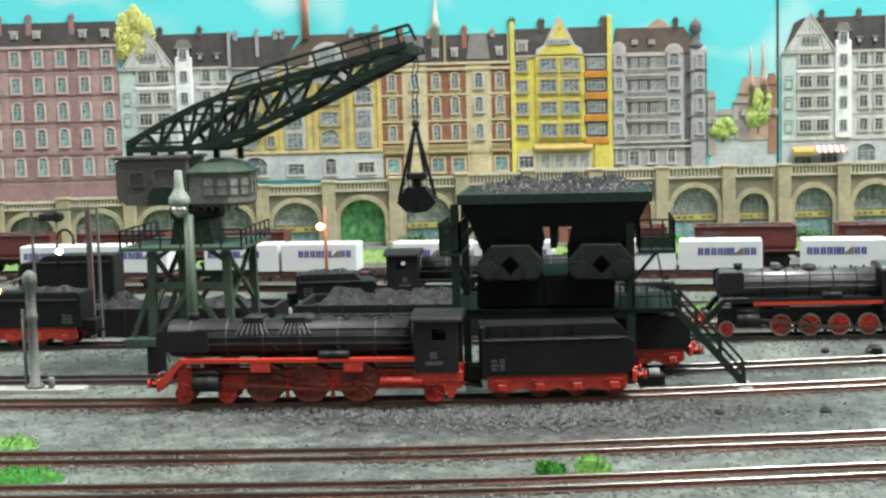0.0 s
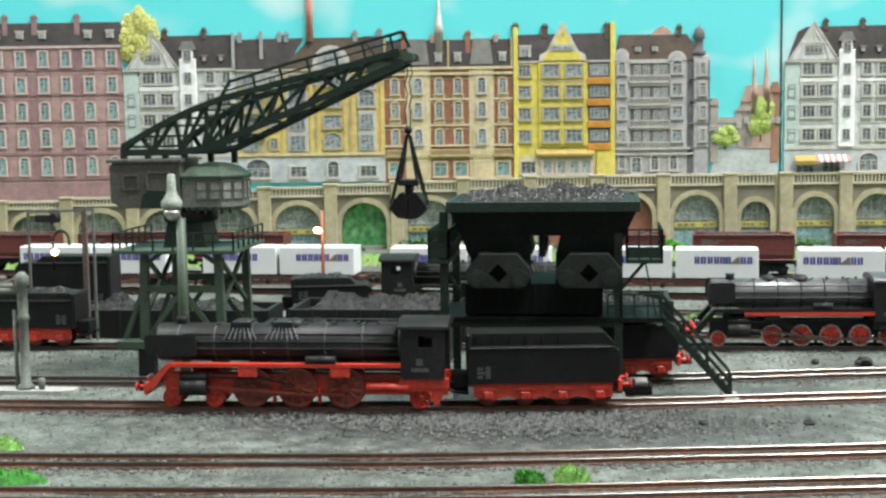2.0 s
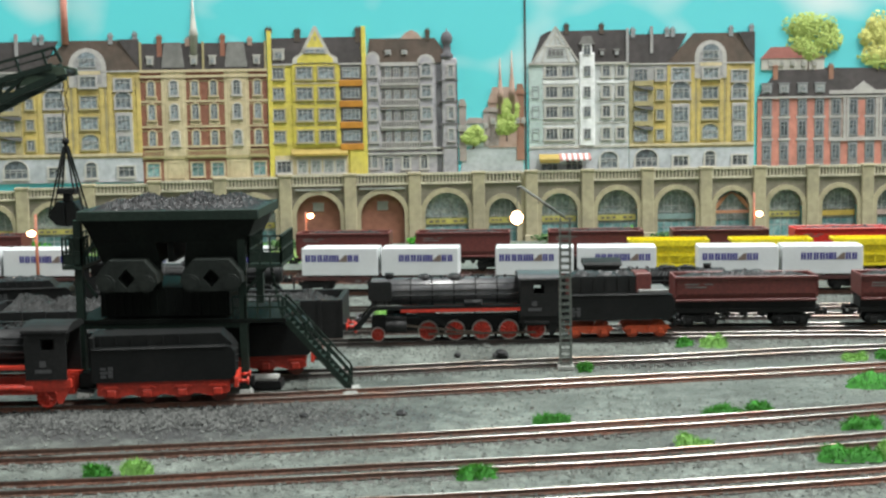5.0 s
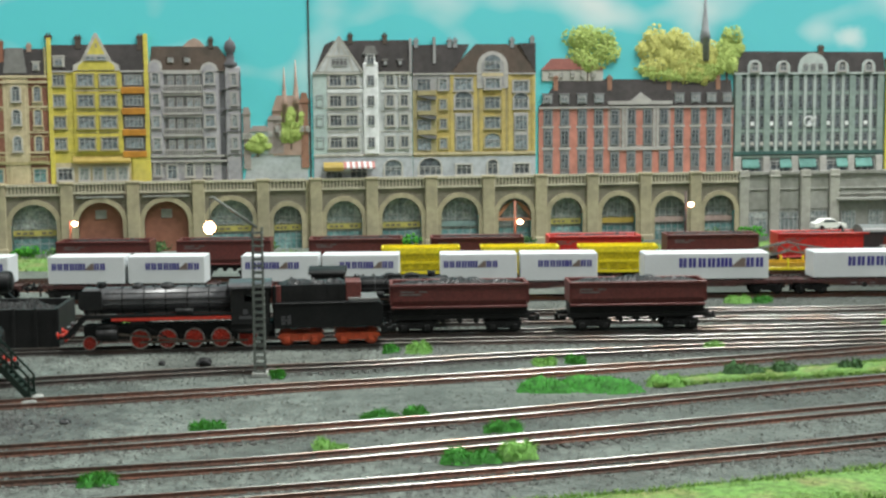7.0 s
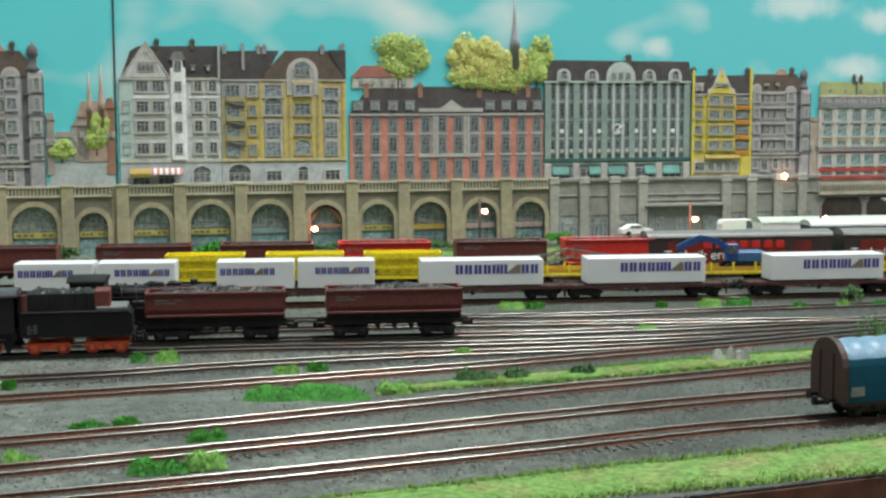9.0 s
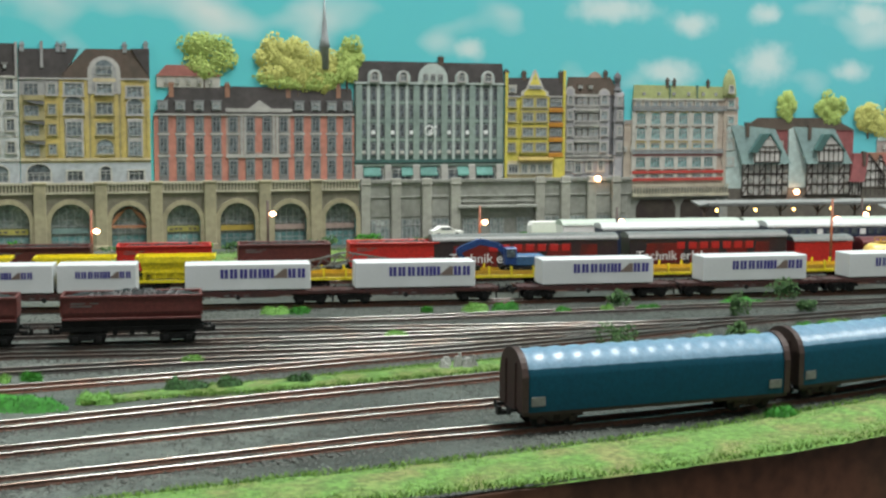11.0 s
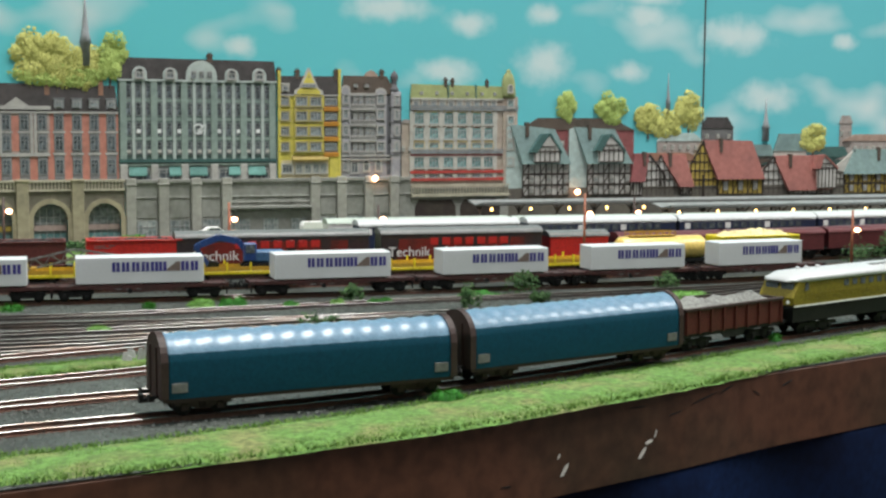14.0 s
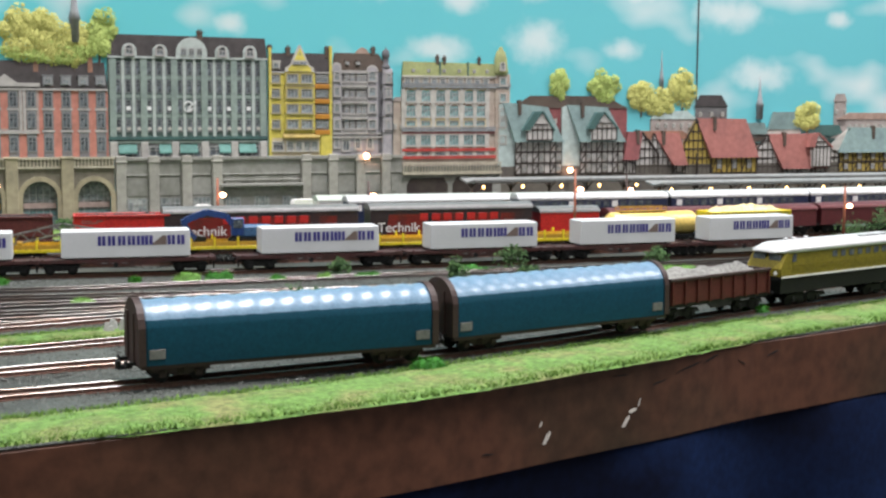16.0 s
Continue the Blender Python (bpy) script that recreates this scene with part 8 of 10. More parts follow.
# the goods train on the front track
def diesel(m):
    t = thing("diesel_locomotive", m, "dull yellow and black diesel engine with a white roof", "locomotive")
    L = 9.75
    bm = bmesh.new()
    slab(bm, [(0.12, 1.35), (L - 0.12, 1.35), (L - 0.02, 1.7), (L - 0.45, 2.42), (0.45, 2.42), (0.02, 1.7)], 1, -0.92, 0.92)
    part("body", bm, "dieselyellow", t)
    bm = bmesh.new()
    slab(bm, [(0.05, 0.62), (L - 0.05, 0.62), (L - 0.1, 1.30), (0.1, 1.30)], 1, -0.88, 0.88)
    part("skirt", bm, "black", t)
    for s in (-1, 1):
        bm = bmesh.new()
        box(bm, 0.1, L - 0.1, s * 0.92 - 0.02, s * 0.92 + 0.02, 1.30, 1.37)
        part("white_stripe", bm, "white", t)
        for k in range(8):
            bm = bmesh.new()
            x = 3.6 + k * 0.62
            box(bm, x, x + 0.36, s * 0.925 - 0.012, s * 0.925 + 0.012, 2.02, 2.3, 0.01)
            part("side_window", bm, "glass", t)
        for k in range(3):
            bm = bmesh.new()
            box(bm, 0.8, L - 0.8, s * 0.925 - 0.01, s * 0.925 + 0.01, 1.55 + k * 0.12, 1.58 + k * 0.12)
            part("moulding", bm, "dieselyellow", t)
        bm = bmesh.new()
        box(bm, L - 1.5, L - 1.1, s * 0.93 - 0.012, s * 0.93 + 0.012, 1.5, 2.35, 0.01)
        part("cab_door", bm, "roofgrey", t)
        for x in (0.75, L - 0.95):
            bm = bmesh.new()
            slab(bm, [(x, 1.98), (x + 0.3, 1.98), (x + 0.3, 2.32), (x + 0.1, 2.32)], 1, s * 0.93 - 0.012, s * 0.93 + 0.012)
            part("cab_window", bm, "glass", t)
        for e, x in ((-1, 0.27), (1, L - 0.27)):
            bm = bmesh.new()
            slab(bm, [(s * 0.1, 1.98), (s * 0.75, 1.98), (s * 0.72, 2.3), (s * 0.1, 2.3)], 0, x - 0.05 + e * 0.0, x + 0.05)
            part("windscreen", bm, "glass", t)
            bm = bmesh.new()
            tube(bm, (x - e * 0.05, s * 0.6, 1.5), (x + e * 0.22, s * 0.6, 1.5), 0.09, 10)
            part("headlight", bm, "white", t)
    bm = bmesh.new()
    n = 10
    rings = []
    for x, w, h in ((-0.02, 0.55, 0.06), (0.3, 0.90, 0.22), (0.9, 0.98, 0.42), (L - 0.9, 0.98, 0.42), (L - 0.3, 0.90, 0.22), (L + 0.02, 0.55, 0.06)):
        rings.append([bm.verts.new((x, -w * math.cos(math.pi * k / n), 2.38 + h * math.sin(math.pi * k / n) ** 0.7)) for k in range(n + 1)])
    for a, b in zip(rings, rings[1:]):
        for k in range(n):
            bm.faces.new((a[k], a[k + 1], b[k + 1], b[k])).smooth = True
        bm.faces.new((a[0], a[n], b[n], b[0]))
    for r in (rings[0], rings[-1]):
        bm.faces.new(r)
    roof = part("roof", bm, "roofwhite", t)
    for x in (6.2, 7.0, 7.9):
        bm = bmesh.new()
        box(bm, x, x + 0.62, -0.55, -0.25, 2.66, 2.80, 0.02)
        part("roof_vent", bm, "roofgrey", roof)
    for x in (1.6, 2.2, 3.0):
        bm = bmesh.new()
        lathe(bm, [(0.12, 2.78), (0.12, 2.86), (0.06, 2.9)], x, 0.1, 10)
        part("roof_fan", bm, "roofwhite", roof)
    for x in (2.0, L - 2.0):
        bogie(t, x, "black", 1.7, 0.32, "black", 0.7)
        wheelset(t, x, 0.32, "black")
    buffers(t, 0.05, -1), buffers(t, L - 0.05, 1)


def open_wagon(m, L=6.9):
    t = thing("open_wagon", m, "rusty red open goods wagon loaded with pale gravel", "wagon")
    for s in (-1, 1):
        bm = bmesh.new()
        box(bm, 0.1, L - 0.1, min(s * 0.80, s * 0.88), max(s * 0.80, s * 0.88), 0.78, 1.74)
        part("side", bm, "rustwagon", t)
        for k in range(9):
            bm = bmesh.new()
            x = 0.14 + (L - 0.36) * k / 8
            box(bm, x, x + 0.1, min(s * 0.88, s * 0.95), max(s * 0.88, s * 0.95), 0.74, 1.72, 0.01)
            part("rib", bm, "rustwagon", t)
        bm = bmesh.new()
        box(bm, 0.05, L - 0.05, min(s * 0.80, s * 0.96), max(s * 0.80, s * 0.96), 1.70, 1.82, 0.02)
        part("rim", bm, "endrust", t)
        bm = bmesh.new()
        slab(bm, [(0.1, 0.76), (L - 0.1, 0.76), (L - 0.1, 0.62), (L * 0.62, 0.62), (L * 0.58, 0.42), (L * 0.42, 0.42), (L * 0.38, 0.62), (0.1, 0.62)], 1, s * 0.78 - 0.05, s * 0.78 + 0.05)
        part("sole_bar", bm, "dark", t)
    for x in (0.08, L - 0.2):
        bm = bmesh.new()
        box(bm, x, x + 0.12, -0.86, 0.86, 0.76, 1.80)
        for y in (-0.5, 0.0, 0.5):
            box(bm, x - 0.05, x + 0.17, y - 0.05, y + 0.05, 0.76, 1.76)
        part("end", bm, "endrust", t)
    bm = bmesh.new()
    box(bm, 0.2, L - 0.2, -0.8, 0.8, 0.76, 0.86)
    part("floor", bm, "dark", t)
    bm = bmesh.new()
    heap(bm, 0.2, L - 0.2, -0.8, 0.8, 1.66, 0.46, 34, 10, 0.07, seed=4)
    part("load", bm, "gravelload", t)
    for x in (1.2, L - 1.2):
        bogie(t, x, "dark", 1.1, 0.28)
    buffers(t, 0.08, -1), buffers(t, L - 0.08, 1)


def tarp_wagon(m, L=10.4):
    t = thing("tarpaulin_wagon", m, "goods wagon covered with a ribbed teal-blue tarpaulin", "wagon", "blue tarpaulin wagons")
    n, q = 14, 112
    w = 0.93

    def outline(f):
        pts = [(-w, 0.62), (-w, 1.75)]
        pts += [(-w * math.cos(a) * 0.98, 1.75 + 0.85 * math.sin(a) * f) for a in np.linspace(0.12, math.pi - 0.12, n)]
        return pts + [(w, 1.75), (w, 0.62)]
    bm = bmesh.new()
    rings = []
    for i in range(q + 1):
        x = 0.35 + (L - 0.7) * i / q
        f = (1.0, 0.992, 0.975, 0.955, 0.948, 0.955, 0.975, 0.992)[i % 8]
        rings.append([bm.verts.new((x, y, z)) for y, z in outline(f)])
    k = len(rings[0])
    for a, b in zip(rings, rings[1:]):
        for j in range(k - 1):
            fc = bm.faces.new((a[j], a[j + 1], b[j + 1], b[j]))
            fc.smooth = True
            # upper faces get the lighter blue that stands for overhead light
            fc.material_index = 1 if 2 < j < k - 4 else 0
    for r in (rings[0], rings[-1]):
        bm.faces.new(r)
    part("tarpaulin", bm, ["tarp", "tarplit"], t)
    for x in (0.12, L - 0.35):
        bm = bmesh.new()
        slab(bm, [(y * 1.03, z * 1.02) for y, z in outline(1.0)], 0, x, x + 0.23)
        e = part("end_wall", bm, "endrust", t)
        for y in (-0.4, 0.4):
            bm = bmesh.new()
            box(bm, x - 0.05, x + 0.28, y - 0.05, y + 0.05, 0.7, 2.2)
            part("stiffener", bm, "endrust", e)
    for s in (-1, 1):
        bm = bmesh.new()
        box(bm, 0.2, L - 0.2, s * 0.85 - 0.05, s * 0.85 + 0.05, 0.5, 0.66)
        part("sole_bar", bm, "endrust", t)
        for x in (0.45, L - 0.95):
            bm = bmesh.new()
            box(bm, x, x + 0.5, s * 0.945 - 0.01, s * 0.945 + 0.01, 0.82, 1.12, 0.005)
            part("label_panel", bm, "roofgrey", t)
    bm = bmesh.new()
    box(bm, 0.2, L - 0.2, -0.8, 0.8, 0.52, 0.6)
    part("floor", bm, "dark", t)
    for x in (1.5, L - 1.5):
        bogie(t, x, "endrust", 1.15, 0.28)
    buffers(t, 0.12, -1), buffers(t, L - 0.12, 1)


diesel(spot("C", 74.2))
open_wagon(spot("C", 67.6), 6.6)
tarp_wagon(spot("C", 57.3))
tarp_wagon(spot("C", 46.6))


# coaches and adverts at the back right
def coach(m, L, side, roof, label, group, text=None, h=2.2, windows=True):
    t = thing("coach" if windows else "van_wagon", m, label, "coach" if windows else "wagon", group)
    bm = bmesh.new()
    box(bm, 0.08, L - 0.08, -0.86, 0.86, 0.6, h - 0.25, 0.04)
    part("body", bm, side, t)
    bm = bmesh.new()
    n = 10
    slab(bm, [(-0.9 * math.cos(math.pi * k / n), h - 0.27 + 0.36 * math.sin(math.pi * k / n)) for k in range(n + 1)], 0, 0.03, L - 0.03)
    part("roof", bm, roof, t)
    if windows:
        k = int((L - 1.0) / 0.62)
        for i in range(k):
            bm = bmesh.new()
            x = 0.5 + i * 0.62
            box(bm, x, x + 0.42, -0.875, -0.85, h - 0.85, h - 0.45, 0.01)
            part("window", bm, "glass" if i % 5 else "white", t)
        for s in (-1, 1):
            bm = bmesh.new()
            box(bm, 0.1, L - 0.1, s * 0.865 - 0.01, s * 0.865 + 0.01, h - 0.36, h - 0.30)
            part("stripe", bm, "white", t)
    for x in (1.4, L - 1.4):
        bogie(t, x, "dark", 1.2, 0.28)
    buffers(t, 0.05, -1), buffers(t, L - 0.05, 1)
    return t


def lettering(text, size, m, parent, x, y, z):
    cu = bpy.data.curves.new("lettering", "FONT")
    cu.body, cu.size, cu.extrude = text, size * C, 0.00005
    ob = new("slogan", cu)
    cu.materials.append(M[m])
    ob.parent = parent
    ob.matrix_basis = pose(x * C, y * C, z * C, 90, 0, 0)
    return ob


for a, L in ((51.1, 11.6), (63.3, 10.5)):
    t = coach(spot("L", a), L, "advert", "roofgrey", "dark advertising van with red panels and a white slogan", "advert vans", windows=False, h=2.55)
    for k, (f, w) in enumerate(((0.10, 0.24), (0.38, 0.18), (0.60, 0.14), (0.78, 0.10))):
        bm = bmesh.new()
        slab(bm, [(L * f, 0.72), (L * (f + w), 0.72), (L * (f + w), 2.0), (L * f + 0.15, 2.0)], 1, -0.875, -0.862)
        part("red_panel", bm, "advertred", t)
    for k in range(7):
        bm = bmesh.new()
        x = L * 0.3 + k * 0.75
        box(bm, x, x + 0.5, -0.89, -0.878, 1.62, 2.05, 0.004)
        part("red_mark", bm, "wred", t)
    lettering("Technik erleben", 0.82, "white", t, 1.05 if a < 60 else 0.5, -0.882, 0.95)
coach(spot("L", 74.2), 4.2, "wred", "roofgrey", "red goods van with a grey roof", "vans", windows=False, h=2.2)
for a in (79.0, 87.0, 95.0, 103.0):
    coach(spot("L", a), 7.7, "coachred", "coachred", "dark maroon covered wagon on a back track", "maroon wagons", windows=False, h=2.0)
for a in (62.9, 74.3, 85.3, 96.3, 107.3):
    coach(spot("N", a), 10.9, "coach", "roofwhite", "dark blue express coach with a bright white roof", "express coaches", h=2.75)
for a in (62.6, 76.2, 89.8, 103.4):
    coach(spot("O", a), 13.4, "white", "paleroof", "white modern train with a pale green-grey roof", "white train", h=2.25, windows=False)


# flat wagons with machines
def machine_flat(m, L, label):
    t = thing("flat_wagon", m, label, "wagon", "yellow works wagons")
    bm = bmesh.new()
    box(bm, 0, L, -0.8, 0.8, 0.68, 0.86, 0.02)
    part("deck", bm, "wyellow", t)
    for s in (-1, 1):
        for k in range(6):
            bm = bmesh.new()
            x = 0.3 + (L - 0.6) * k / 5
            box(bm, x - 0.05, x + 0.05, s * 0.8 - 0.04, s * 0.8 + 0.04, 0.8, 1.35)
            part("stake", bm, "wyellow", t)
        bm = bmesh.new()
        box(bm, 0.1, L - 0.1, s * 0.76 - 0.03, s * 0.76 + 0.03, 0.86, 1.1)
        part("side_board", bm, "ochre", t)
    for x in (1.1, L - 1.1):
        bogie(t, x, "dark", 1.0, 0.27)
    buffers(t, 0, -1), buffers(t, L, 1)


machine_flat(spot("K", 42.6), 6.8, "yellow works wagon carrying a lattice crane jib")
machine_flat(spot("K", 50.6), 7.0, "yellow flat wagon carrying a blue excavator")
machine_flat(spot("K", 61.0), 7.5, "yellow works wagon with side stakes")
machine_flat(spot("K", 70.0), 6.5, "yellow works wagon with side stakes")


def lattice(bm, p, q, w, n, r=0.03, mi=0, taper=1.0):
    """A four-sided lattice boom from p to q."""
    p, q = Vector(p), Vector(q)
    d = (q - p).normalized()
    s = d.cross(Vector((0, 0, 1))).normalized()
    u = s.cross(d)
    cor = lambda f, i, j: p + (q - p) * f + (s * i + u * j) * (w / 2) * (1 + (taper - 1) * f)
    for i, j in ((-1, -1), (1, -1), (1, 1), (-1, 1)):
        beam(bm, cor(0, i, j), cor(1, i, j), r * 2)
    for k in range(n):
        a, b = k / n, (k + 1) / n
        for (i, j), (i2, j2) in (((-1, -1), (-1, 1)), ((1, -1), (1, 1)), ((-1, 1), (1, 1)), ((-1, -1), (1, -1))):
            if k % 2:
                i, j, i2, j2 = i2, j2, i, j
            beam(bm, cor(a, i, j), cor(b, i2, j2), r * 1.4)


t = thing("lattice_jib", spot("K", 42.9) @ at(0, 0, 0.86), "grey steel lattice crane jib lying on a works wagon", "crane jib")
bm = bmesh.new()
lattice(bm, (-0.9, 0, 0.25), (2.6, 0, 1.05), 0.5, 8)
part("lower_boom", bm, "roofgrey", t)
bm = bmesh.new()
lattice(bm, (2.6, 0, 1.05), (6.2, 0, 0.45), 0.45, 8)
part("upper_boom", bm, "roofgrey", t)
for x in (0.2, 5.0):
    bm = bmesh.new()
    box(bm, x, x + 0.3, -0.4, 0.4, 0.0, 0.35)
    part("cradle", bm, "ochre", t)


def excavator(m):
    t = thing("excavator", m, "blue crawler excavator with folded boom on a flat wagon", "excavator")
    for s in (-1, 1):
        bm = bmesh.new()
        pts = [(0.1, 0.0), (1.9, 0.0), (2.1, 0.2), (1.9, 0.4), (0.1, 0.4), (-0.1, 0.2)]
        slab(bm, pts, 1, s * 0.55 - 0.16, s * 0.55 + 0.16)
        part("crawler_track", bm, "dark", t)
    bm = bmesh.new()
    box(bm, 0.2, 2.3, -0.6, 0.6, 0.45, 1.05, 0.06)
    part("engine_housing", bm, "lightblue", t)
    bm = bmesh.new()
    box(bm, 0.0, 0.7, -0.62, 0.0, 0.5, 1.5, 0.05)
    c = part("cab", bm, "blue", t)
    bm = bmesh.new()
    box(bm, 0.1, 0.6, -0.64, -0.62, 0.95, 1.4)
    part("cab_window", bm, "glass", c)
    bm = bmesh.new()
    pts = [(0.4, 0.8), (-0.2, 1.55), (-1.3, 1.8), (-2.3, 1.4), (-2.6, 1.2)]
    for a, b in zip(pts, pts[1:]):
        beam(bm, (a[0], 0.2, a[1]), (b[0], 0.2, b[1]), 0.28, 0.34)
    part("boom", bm, "blue", t)
    bm = bmesh.new()
    beam(bm, (-2.6, 0.2, 1.25), (-1.9, 0.2, 0.3), 0.22, 0.26)
    part("arm", bm, "blue", t)
    bm = bmesh.new()
    slab(bm, [(-2.1, 0.05), (-1.4, 0.0), (-1.3, 0.4), (-1.8, 0.5)], 1, -0.1, 0.5)
    part("bucket", bm, "dark", t)


excavator(spot("K", 54.4) @ at(0, 0, 0.86))
t = thing("tank_wagon", spot("K", 77.0), "pale yellow tank wagon behind the containers", "wagon")
bm = bmesh.new()
lathe(bm, [(0.2, 0.1), (0.62, 0.2), (0.72, 0.4), (0.72, 5.8), (0.62, 6.0), (0.2, 6.1)], 0, 1.5, 20, 0)
part("tank", bm, "creamy", t)
bm = bmesh.new()
box(bm, 0.8, 4.0, -0.3, 0.3, 2.24, 2.28)
for y in (-0.3, 0.3):
    for k in range(8):
        box(bm, 0.8 + k * 0.45, 0.84 + k * 0.45, y - 0.02, y + 0.02, 2.28, 2.5)
    box(bm, 0.8, 4.0, y - 0.02, y + 0.02, 2.48, 2.53)
part("catwalk", bm, "ochre", t)
bm = bmesh.new()
box(bm, 0.0, 6.2, -0.6, 0.6, 0.64, 0.84)
part("frame", bm, "dark", t)
for x in (1.1, 5.1):
    bogie(t, x, "dark", 1.0, 0.27)
buffers(t, 0, -1), buffers(t, 6.2, 1)
t = tub_wagon(spot("K", 83.8), 6.0, "wyellow", "yellow wagon heaped with pale sand", "works train", "sandload", 2.12, heaped=0.55)
# ---- coaling stage over the second road ----
def frustum(bm, lo, hi, z0, z1, mi=0):
    """A tapered block: lo and hi are (x0, x1, y0, y1)."""
    v = [bm.verts.new(p) for p in ((lo[0], lo[2], z0), (lo[1], lo[2], z0), (lo[1], lo[3], z0), (lo[0], lo[3], z0), (hi[0], hi[2], z1), (hi[1], hi[2], z1), (hi[1], hi[3], z1), (hi[0], hi[3], z1))]
    for q in ((3, 2, 1, 0), (4, 5, 6, 7), (0, 1, 5, 4), (1, 2, 6, 5), (2, 3, 7, 6), (3, 0, 4, 7)):
        bm.faces.new([v[i] for i in q]).material_index = mi


def railing(t, pts, z, h, m, posts=0.5):
    """Uprights and two rails along a line of (x, y)."""
    for a, b in zip(pts, pts[1:]):
        a, b = Vector(a), Vector(b)
        n = max(1, round((b - a).length / posts))
        for k in range(n + 1):
            p = a + (b - a) * k / n
            bm = bmesh.new()
            box(bm, p.x - 0.03, p.x + 0.03, p.y - 0.03, p.y + 0.03, z, z + h)
            part("railing_post", bm, m, t)
        for f in (0.5, 1.0):
            bm = bmesh.new()
            beam(bm, (a.x, a.y, z + h * f), (b.x, b.y, z + h * f), 0.05, 0.06)
            part("handrail", bm, m, t)


M["chuteplate"] = mat("dull_chute_plate", (0.014, 0.018, 0.016), 0.6, stain_color=(0.028, 0.033, 0.028), spec=0.2)


def coaling_stage():
    t = thing("coaling_stage", at(0, 0, 0), "dark green steel coaling stage with two bunkers heaped with coal", "coaling stage")
    y0, y1 = 1.35, 5.9
    # top bunker: two tapering bins under one rim
    bm = bmesh.new()
    frustum(bm, (2.02, 7.25, y0 + 0.45, y1 - 0.5), (1.7, 7.62, y0 + 0.12, y1 - 0.12), 5.3, 6.1)
    part("bunker", bm, "hopper", t)
    for x0, x1, b0, b1 in ((2.02, 4.12, 2.25, 4.25), (5.2, 7.25, 5.05, 7.0)):
        bm = bmesh.new()
        frustum(bm, (b0, b1, y0 + 0.6, y1 - 0.8), (x0, x1, y0 + 0.45, y1 - 0.5), 4.6, 5.3)
        part("bin", bm, "hopper", t)
    bm = bmesh.new()
    box(bm, 4.5, 4.72, y0 + 0.6, y1 - 0.8, 4.6, 5.3)
    part("partition", bm, "hopper", t)
    bm = bmesh.new()
    for a, b, c, d in ((1.58, 7.74, y0, y0 + 0.14), (1.58, 7.74, y1 - 0.14, y1), (1.58, 1.72, y0 + 0.14, y1 - 0.14), (7.6, 7.74, y0 + 0.14, y1 - 0.14)):
        box(bm, a, b, c, d, 6.08, 6.42, 0.02)
    part("rim", bm, "towergreen", t)
    bm = bmesh.new()
    heap(bm, 1.66, 7.66, y0 + 0.1, y1 - 0.1, 6.36, 0.46, 110, 60, 0.2, seed=2)
    part("coal_load", bm, "coal", t)
    # chutes with their diamond mouths
    for cx in (3.25, 6.12):
        bm = bmesh.new()
        outer = [(cx + 1.05 * a, 4.12 + b) for a, b in ((-1, -0.14), (-0.62, -0.42), (0.62, -0.42), (1, -0.14), (0.96, 0.16), (0.58, 0.64), (-0.58, 0.64), (-0.96, 0.16))]
        inner = [(cx + a, 4.15 + b) for a, b in ((-0.30, 0.0), (-0.15, -0.16), (0.0, -0.32), (0.15, -0.16), (0.30, 0.0), (0.15, 0.16), (0.0, 0.32), (-0.15, 0.16))]
        fo = [bm.verts.new((x, 1.15, z)) for x, z in outer]
        fi = [bm.verts.new((x, 1.15, z)) for x, z in inner]
        bo = [bm.verts.new((x, 2.1, z)) for x, z in outer]
        bi = [bm.verts.new((x, 1.75, z)) for x, z in inner]
        for k in range(8):
            q = (k + 1) % 8
            bm.faces.new((fo[k], fo[q], fi[q], fi[k]))
            bm.faces.new((fo[k], bo[k], bo[q], fo[q]))
            bm.faces.new((fi[k], fi[q], bi[q], bi[k]))
        bm.faces.new(bo), bm.faces.new(bi)
        c = part("chute", bm, "chuteplate", t)
        for d in (-0.68, 0.68):
            bm = bmesh.new()
            tube(bm, (cx + d, 1.08, 3.98), (cx + d, 1.3, 3.98), 0.3, 14)
            tube(bm, (cx + d, 1.05, 3.98), (cx + d, 1.08, 3.98), 0.22, 12)
            part("end_drum", bm, "chuteplate", c)
    # machine house between the legs
    bm = bmesh.new()
    box(bm, 2.1, 6.55, 2.0, 5.2, 2.72, 3.72, 0.03)
    part("machine_house", bm, "hopper", t)
    for k in range(15):
        bm = bmesh.new()
        x = 2.25 + k * 0.295
        box(bm, x, x + 0.08, 1.95, 2.0, 2.74, 3.68)
        part("rib", bm, "hopper", t)
    for x0, x1 in ((2.3, 4.25), (5.05, 6.95)):
        bm = bmesh.new()
        box(bm, x0, x1, 2.0, 2.08, 3.72, 4.78)
        part("shield", bm, "hopper", t)
    # deck and main frame
    bm = bmesh.new()
    box(bm, 1.25, 8.5, 1.75, 5.6, 2.52, 2.66)
    part("deck", bm, "hopper", t)
    for y in (1.9, 5.5):
        for x in (1.45, 7.05):
            bm = bmesh.new()
            box(bm, x - 0.13, x + 0.13, y - 0.13, y + 0.13, 0.0, 6.08)
            part("leg", bm, "towergreen", t)
        bm = bmesh.new()
        box(bm, 1.3, 7.2, y - 0.1, y + 0.1, 2.34, 2.52)
        part("girder", bm, "towergreen", t)
        for a, b in (((1.45, 4.6), (2.3, 5.7)), ((7.05, 4.6), (6.9, 5.7))):
            bm = bmesh.new()
            beam(bm, (a[0], y, a[1]), (b[0], y, b[1]), 0.12)
